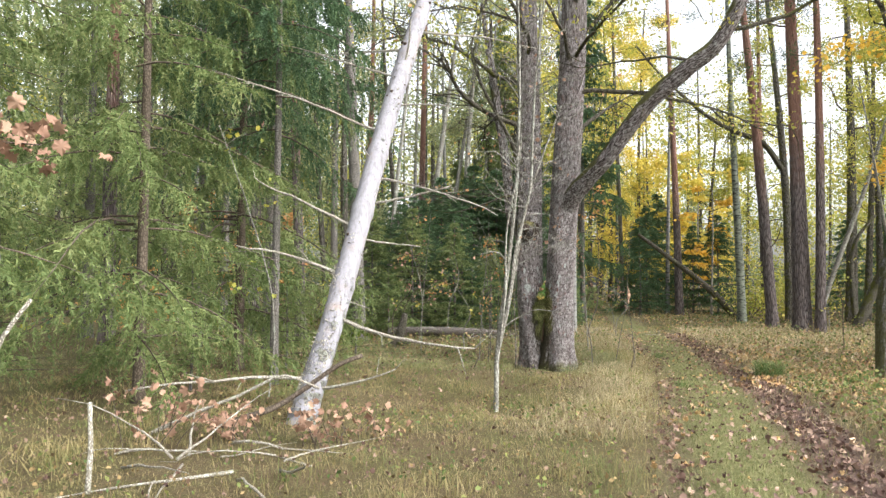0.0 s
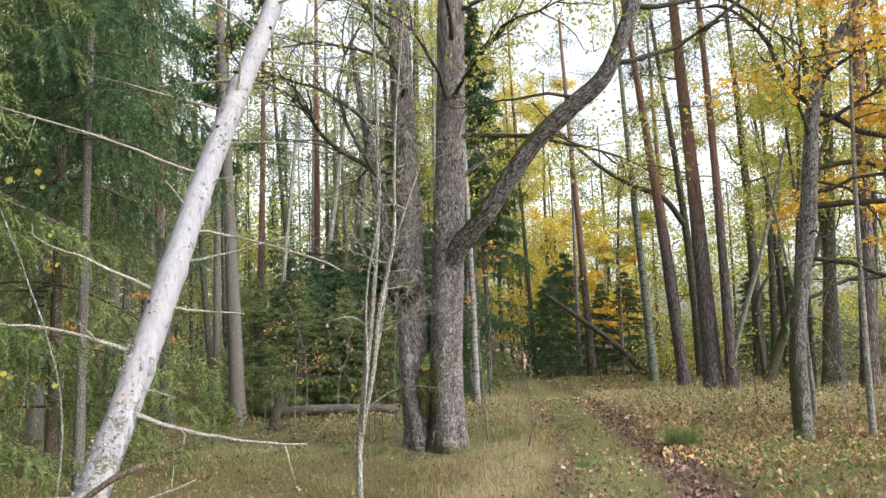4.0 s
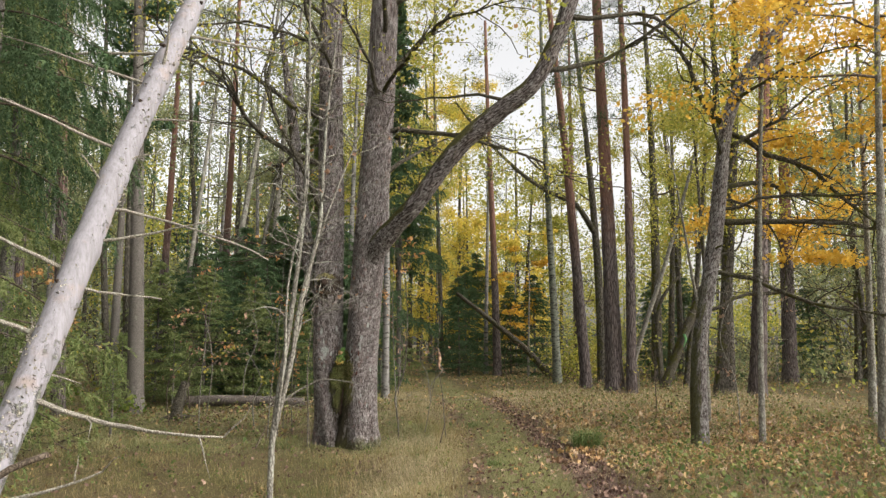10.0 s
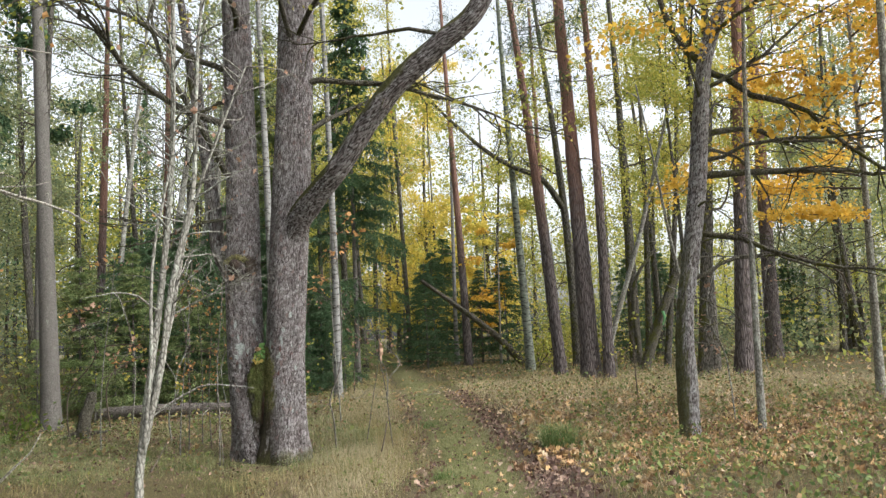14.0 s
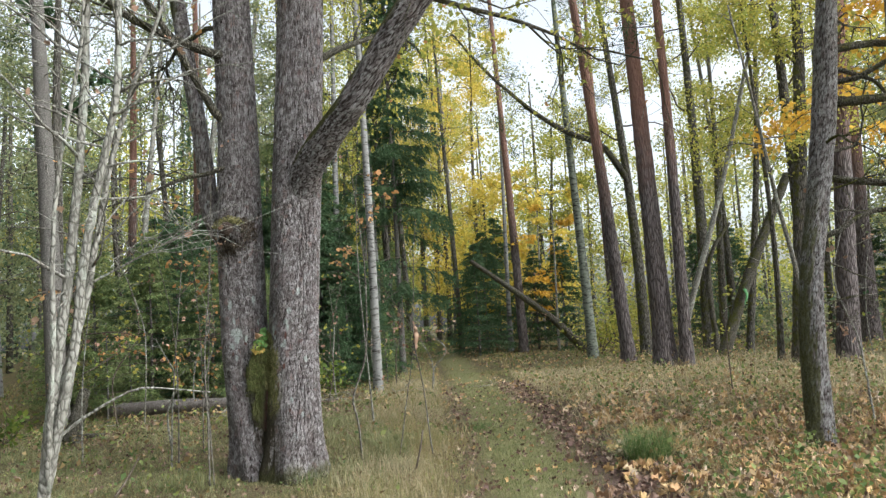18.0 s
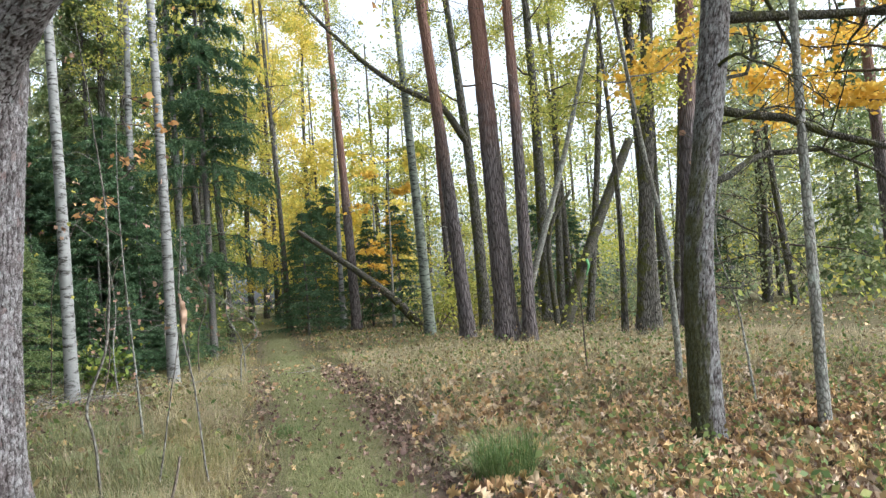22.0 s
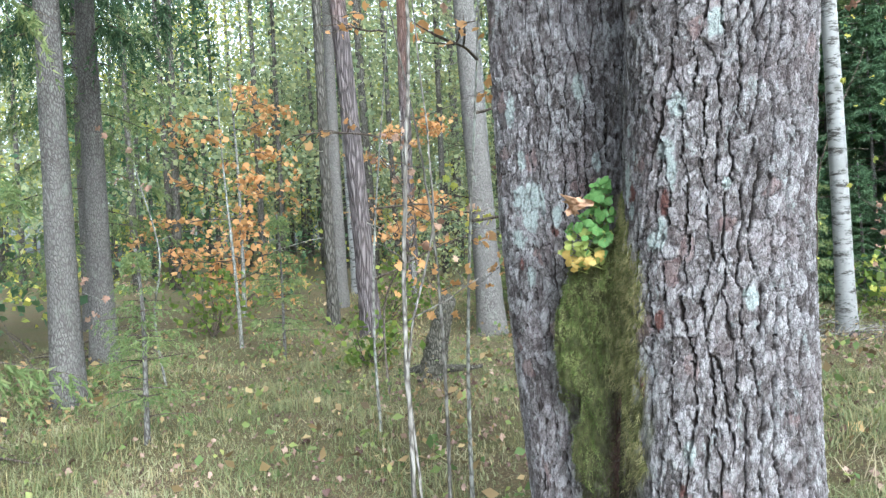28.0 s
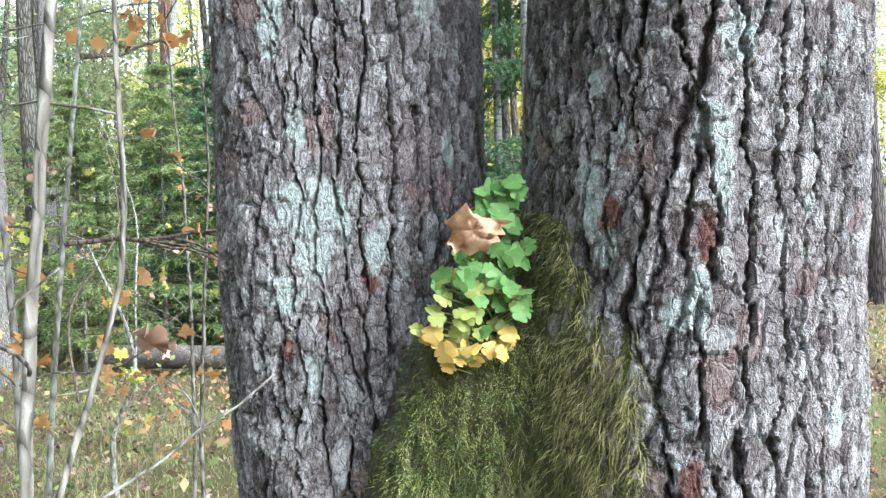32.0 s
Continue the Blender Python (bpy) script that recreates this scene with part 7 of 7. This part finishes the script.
def make_grass():
    rng = np.random.default_rng(77)
    g, pg, lush = Geo(), Geo(), Geo()
    for n, box, bent, wide in ((160000, (-3.2, 8.2, 2.2, 15.2), True, 0.0022), (70000, (-3.5, 3.8, 13.5, 20), True, 0.0026), (85000, (-6, 13, 13, 26), False, 0.006), (28000, (-9, 20, 24, 44), False, 0.013), (18000, (-5, 6, -3, 3), False, 0.005), (36000, (-8, -2.5, 3, 18), False, 0.0055)):
        x, y = scatter(n, *box, rng)
        d = path_offset(x, y)
        d = d + 0.12 * np.sin(2.3 * y + 1.7 * np.sin(x * 2)) + rng.normal(size=n) * 0.14
        onpath = np.abs(d) < 0.5
        rut = ((np.abs(d - 0.82) < 0.36) & (y < 17)) | (np.abs(d + 0.56) < 0.1)
        litter = (d > 1.1) & (d < 6) & (y > 6) & (y < 19)
        keep = rng.uniform(size=n) < np.where(rut, 0.12, np.where(litter, np.where(y < 11, 0.3, np.where(y < 14.3, 0.25, 0.95)), 0.35 + 0.65 * patch(x, y, 1.0)))
        keep &= ((x - 2.25) ** 2 + (y - 13.82) ** 2 > 0.09) & ((x - 1.78) ** 2 + (y - 14.05) ** 2 > 0.07)
        verge = np.exp(-((d + 1.3) / 0.55) ** 2) * np.clip((y - 8) / 4, 0, 1)
        h = (0.03 + 0.2 * patch(x * 1.6, y * 1.6, 2.4) ** 2 * patch(x * 3.1, y * 2.7, 0.4) + 0.15 * verge) * rng.uniform(0.4, 1.5, n)
        h = np.where(y > 24, h * 1.5, h)
        w = np.full(n, wide) * rng.uniform(0.6, 1.3, n)
        a = keep & ~onpath
        fresh = (x < 3.4) & (y > 13) & (y < 22) & (rng.uniform(size=n) < 0.75)
        for geo, c in ((g, a & ~fresh), (lush, a & fresh)):
            blades(geo, x[c], y[c], h[c], w[c], rng, 1.25, bent)
        b = keep & onpath
        blades(pg, x[b], y[b], (0.02 + 0.045 * rng.uniform(size=b.sum()) ** 2), w[b], rng, 0.8, bent)
    n = 32000
    y = 3 + 19 * rng.uniform(0, 1, n) ** 1.2
    d = rng.normal(0, 0.3, n)
    x = d / 0.96 + np.where(y < 13, 2.2 + (y - 5) * 0.29, 4.52 + (y - 13) * 0.165)
    k = rng.uniform(size=n) < 0.3 + 0.7 * patch(x * 2.2, y * 1.6, 3.3)
    blades(pg, x[k], y[k], rng.uniform(0.015, 0.065, k.sum()), rng.uniform(0.0015, 0.003, k.sum()), rng, 1.0)
    gob = part("grass", g, M_GRASS)
    tagged(part("forest_grass", lush, M_LUSH), "soft grey-green grass behind the oak", "grass", "", "stuff")
    tagged(gob, "sparse dry yellow-green forest grass", "grass", "", "stuff")
    tagged(part("path_grass", pg, M_PATHGRASS), "short trodden green grass of the footpath", "grass", "", "stuff")
    tall = Geo()
    n = 26000
    y = rng.uniform(7, 24, n)
    d = np.where(rng.uniform(size=n) < 0.88, rng.normal(-1.35, 0.4, n), rng.normal(1.6, 0.4, n))
    x = d / 0.96 + np.where(y < 13, 2.2 + (y - 5) * 0.29, 4.52 + (y - 13) * 0.165)
    k = (np.abs(d) > 0.78) & (rng.uniform(size=n) < patch(x * 1.3, y * 1.1, 6.2)) & ((x - 2.1) ** 2 + (y - 13.9) ** 2 > 0.35)
    blades(tall, x[k], y[k], rng.uniform(0.06, 0.28, k.sum()), rng.uniform(0.0009, 0.0017, k.sum()) * (1 + y[k] / 20), rng, 1.7)
    n = 30000
    x, y = scatter(n, 4.5, 15, 13.6, 24, rng)
    k = (path_offset(x, y) > 1.0) & (rng.uniform(size=n) < 0.25 + 0.75 * patch(x * 1.2, y * 1.1, 2.2))
    blades(tall, x[k], y[k], rng.uniform(0.06, 0.3, k.sum()), rng.uniform(0.0014, 0.0026, k.sum()) * (y[k] / 14), rng, 1.5)
    tagged(part("straw_grass", tall, M_STRAWGRASS), "pale dry grass along the edges of the path", "grass", "", "stuff")
    for x, y, n, r, h in ((5.75, 13.05, 1000, 0.24, 0.44), (6.1, 12.4, 200, 0.16, 0.13), (2.9, 12.9, 120, 0.1, 0.14), (2.25, 13.45, 60, 0.12, 0.16), (4.6, 15.8, 200, 0.2, 0.14), (6.4, 14.6, 200, 0.2, 0.14), (3.7, 11.4, 160, 0.14, 0.12)):
        t = Geo()
        a, q = rng.uniform(0, 6.28, n), r * np.sqrt(rng.uniform(0, 1, n))
        blades(t, x + q * np.cos(a), y + q * np.sin(a), h * rng.uniform(0.4, 1.2, n), np.full(n, 0.0021), rng, 1.3)
        tagged(part("grass_tuft", t, M_TUFT), "fresh green tuft of grass among fallen leaves", "grass", "grass tufts", "stuff")


make_grass()


def make_litter():
    rng = np.random.default_rng(5)
    near, brown, far = Geo(), Geo(), Geo()

    def lay(geo, n, box, size, ok, up=2.2, shape=MAPLE):
        x, y = scatter(n, *box, rng)
        k = rng.uniform(size=n) < ok(x, y)
        x, y = x[k], y[k]
        c = np.stack([x, y, ground_z(x, y) + rng.uniform(0.012, 0.05, len(x))], -1)
        maple_leaves(geo, c, size * rng.uniform(0.55, 1.2, len(x)), rng, up, 0.26, shape)

    def right(x, y):
        d = path_offset(x, y)
        return np.clip((d - 0.7) / 0.8, 0.03, 1) * np.clip((7 - d) / 3, 0.1, 1) * np.clip((y - 9) / 2.5, 0.18, 1) * (0.35 + 0.65 * patch(x, y, 5))

    def ruts(x, y):
        d = path_offset(x, y)
        return np.maximum(np.exp(-((d - 0.82) / 0.27) ** 2), 0.4 * np.exp(-((d + 0.56) / 0.12) ** 2))

    def carpet(x, y):
        far_out = np.hypot((x - 8.2 + 0.6 * np.sin(y * 1.3)) / 3.6, (y - 12.7 + 0.5 * np.sin(x * 1.7)) / 2.7)
        return right(x, y) * np.clip(1.5 - 1.1 * far_out, 0.03, 1)

    lay(near, 17000, (3.5, 14, 8, 18), 0.125, carpet, 1.5)
    lay(near, 3400, (3, 14, 2, 12.5), 0.1, lambda x, y: right(x, y) * np.clip((12.5 - y) / 3, 0, 1), 1.5)
    lay(near, 2400, (3.5, 15, 13, 22), 0.1, lambda x, y: right(x, y) * np.clip((y - 13) / 2, 0, 1) * np.clip((22 - y) / 4, 0, 1), 1.6, FAR_LEAF)
    lay(brown, 12000, (3, 13, 3, 17), 0.07, lambda x, y: 0.8 * right(x, y) * np.clip((17 - y) / 3.5, 0, 1), 1.3, FAR_LEAF)
    lay(brown, 2000, (-5, 9, 3, 16), 0.05, lambda x, y: 0.06 + 0.24 * patch(x, y, 3))
    lay(near, 3000, (1, 8, 4, 24), 0.055, lambda x, y: np.where(np.abs(path_offset(x, y)) < 0.8, 0.5, 0))
    lay(brown, 26000, (1.0, 9, 2.5, 22), 0.058, ruts, 1.4, FAR_LEAF)
    lay(brown, 7000, (1, 8, 3, 22), 0.04, lambda x, y: np.where(np.abs(path_offset(x, y)) < 0.8, 0.55, 0), 1.6, FAR_LEAF)
    lay(brown, 2600, (-1, 4.3, 14, 21.5), 0.04, lambda x, y: np.clip(0.2 + (y - 15) / 6, 0.15, 0.9), 1.3, FAR_LEAF)
    lay(brown, 8000, (-5, 3.8, 3, 23), 0.038, lambda x, y: 0.15 + 0.5 * patch(x, y, 8), 1.2, FAR_LEAF)
    lay(far, 6000, (-9, 24, 16, 44), 0.095, lambda x, y: np.where(np.abs(path_offset(x, y)) < 0.6, 0.06, np.where(x < 3, 0.07, 0.25 + 0.5 * patch(x, y, 6))), 2.2, FAR_LEAF)
    tagged(part("fallen_leaves", near, M_LITTER), "fallen maple leaves, yellow, orange and tan", "leaves", "", "stuff")
    tagged(part("brown_leaves", brown, M_BROWNLEAF), "brown crumpled leaf litter in the ruts", "leaves", "", "stuff")
    tagged(part("distant_leaves", far, M_LITTER), "fallen leaves under the trees", "leaves", "", "stuff")


make_litter()


def make_herbs():
    """Dry stalks and low herbs under the trees."""
    rng = np.random.default_rng(15)
    st, lv, br = Geo(), Geo(), Geo()
    x, y = scatter(3000, 3.0, 13, 5, 21, rng)
    d = path_offset(x, y)
    k = (d > 1.3) & (rng.uniform(size=len(x)) < 0.25 + 0.75 * patch(x, y, 4))
    for px, py in zip(x[k], y[k]):
        h = rng.uniform(0.12, 0.42)
        pb = bough((px, py, float(ground_z(px, py))), (rng.normal() * 0.2, rng.normal() * 0.2, 1), h, 0.2, 0.12, 4, rng)
        tube(st, pb, [0.003, 0.0025, 0.002, 0.001], 3, 0, False)
        n = rng.integers(2, 6)
        c = pb[rng.integers(1, 4, n)] + rng.normal(size=(n, 3)) * 0.04
        leaf_quads(br if rng.uniform() < (0.65 if py < 14.3 else 0.35) else lv, c, rng.uniform(0.03, 0.075, n), rng, 0.6, 0.65)
    x, y = scatter(6400, 2.6, 14, 1.5, 16, rng)
    d = path_offset(x, y)
    k = (d > 1.2) & (rng.uniform(size=len(x)) < (0.35 + 0.65 * patch(x, y, 7)) * np.clip((14 - x) / 4, 0, 1) * np.clip((16 - y) / 4, 0, 1) * np.clip((y - 1.5) / 2, 0, 1))
    for px, py in zip(x[k], y[k]):
        h = rng.uniform(0.1, 0.34)
        pb = bough((px, py, float(ground_z(px, py))), (rng.normal() * 0.3, rng.normal() * 0.3, 1), h, 0.2, 0.12, 4, rng)
        tube(st, pb, [0.003, 0.0025, 0.002, 0.001], 3, 0, False)
        n = rng.integers(4, 10)
        c = pb[rng.integers(1, 4, n)] + rng.normal(size=(n, 3)) * 0.05
        leaf_quads(lv if rng.uniform() < 0.7 else br, c, rng.uniform(0.03, 0.075, n), rng, 0.7, 0.65)
    x, y = scatter(4600, -5, 6.5, 4, 22, rng)
    d = path_offset(x, y)
    k = (np.abs(d) > 0.8) & (rng.uniform(size=len(x)) < 0.15 + 0.6 * patch(x, y, 9)) & ((x - 2) ** 2 + (y - 13.9) ** 2 > 0.3)
    for px, py in zip(x[k], y[k]):
        h = rng.uniform(0.05, 0.22)
        pb = bough((px, py, float(ground_z(px, py))), (rng.normal() * 0.3, rng.normal() * 0.3, 1), h, 0.2, 0.15, 4, rng)
        tube(st, pb, [0.0025, 0.002, 0.0015, 0.001], 3, 0, False)
        n = rng.integers(3, 8)
        c = pb[rng.integers(1, 4, n)] + rng.normal(size=(n, 3)) * 0.035
        leaf_quads(lv if rng.uniform() < 0.6 else br, c, rng.uniform(0.025, 0.055, n), rng, 0.8, 0.65)
    x, y = scatter(5000, -8, 20, 14, 34, rng)
    d = path_offset(x, y)
    k = (np.abs(d) > 0.9) & (rng.uniform(size=len(x)) < 0.7 * patch(x, y, 11) + 0.1)
    c = np.repeat(np.stack([x[k], y[k], ground_z(x[k], y[k]) + 0.12], -1), 5, 0)
    c = c + rng.normal(size=c.shape) * np.array([0.12, 0.12, 0.07])
    leaf_quads(lv, c[::2], rng.uniform(0.05, 0.1, len(c[::2])), rng, 0.8, 0.65)
    leaf_quads(br, c[1::2], rng.uniform(0.05, 0.1, len(c[1::2])), rng, 0.8, 0.65)
    ob = thing("undergrowth", (6, 14, 0), "low herbs, blueberry twigs and dry stalks", "herbs", "", "stuff")
    part("stalks", st, M_STRAW, ob, "", "stuff")
    part("herb_leaves", lv, M_HERB, ob, "", "stuff")
    part("dry_herb_leaves", br, M_DRYHERB, ob, "", "stuff")


make_herbs()
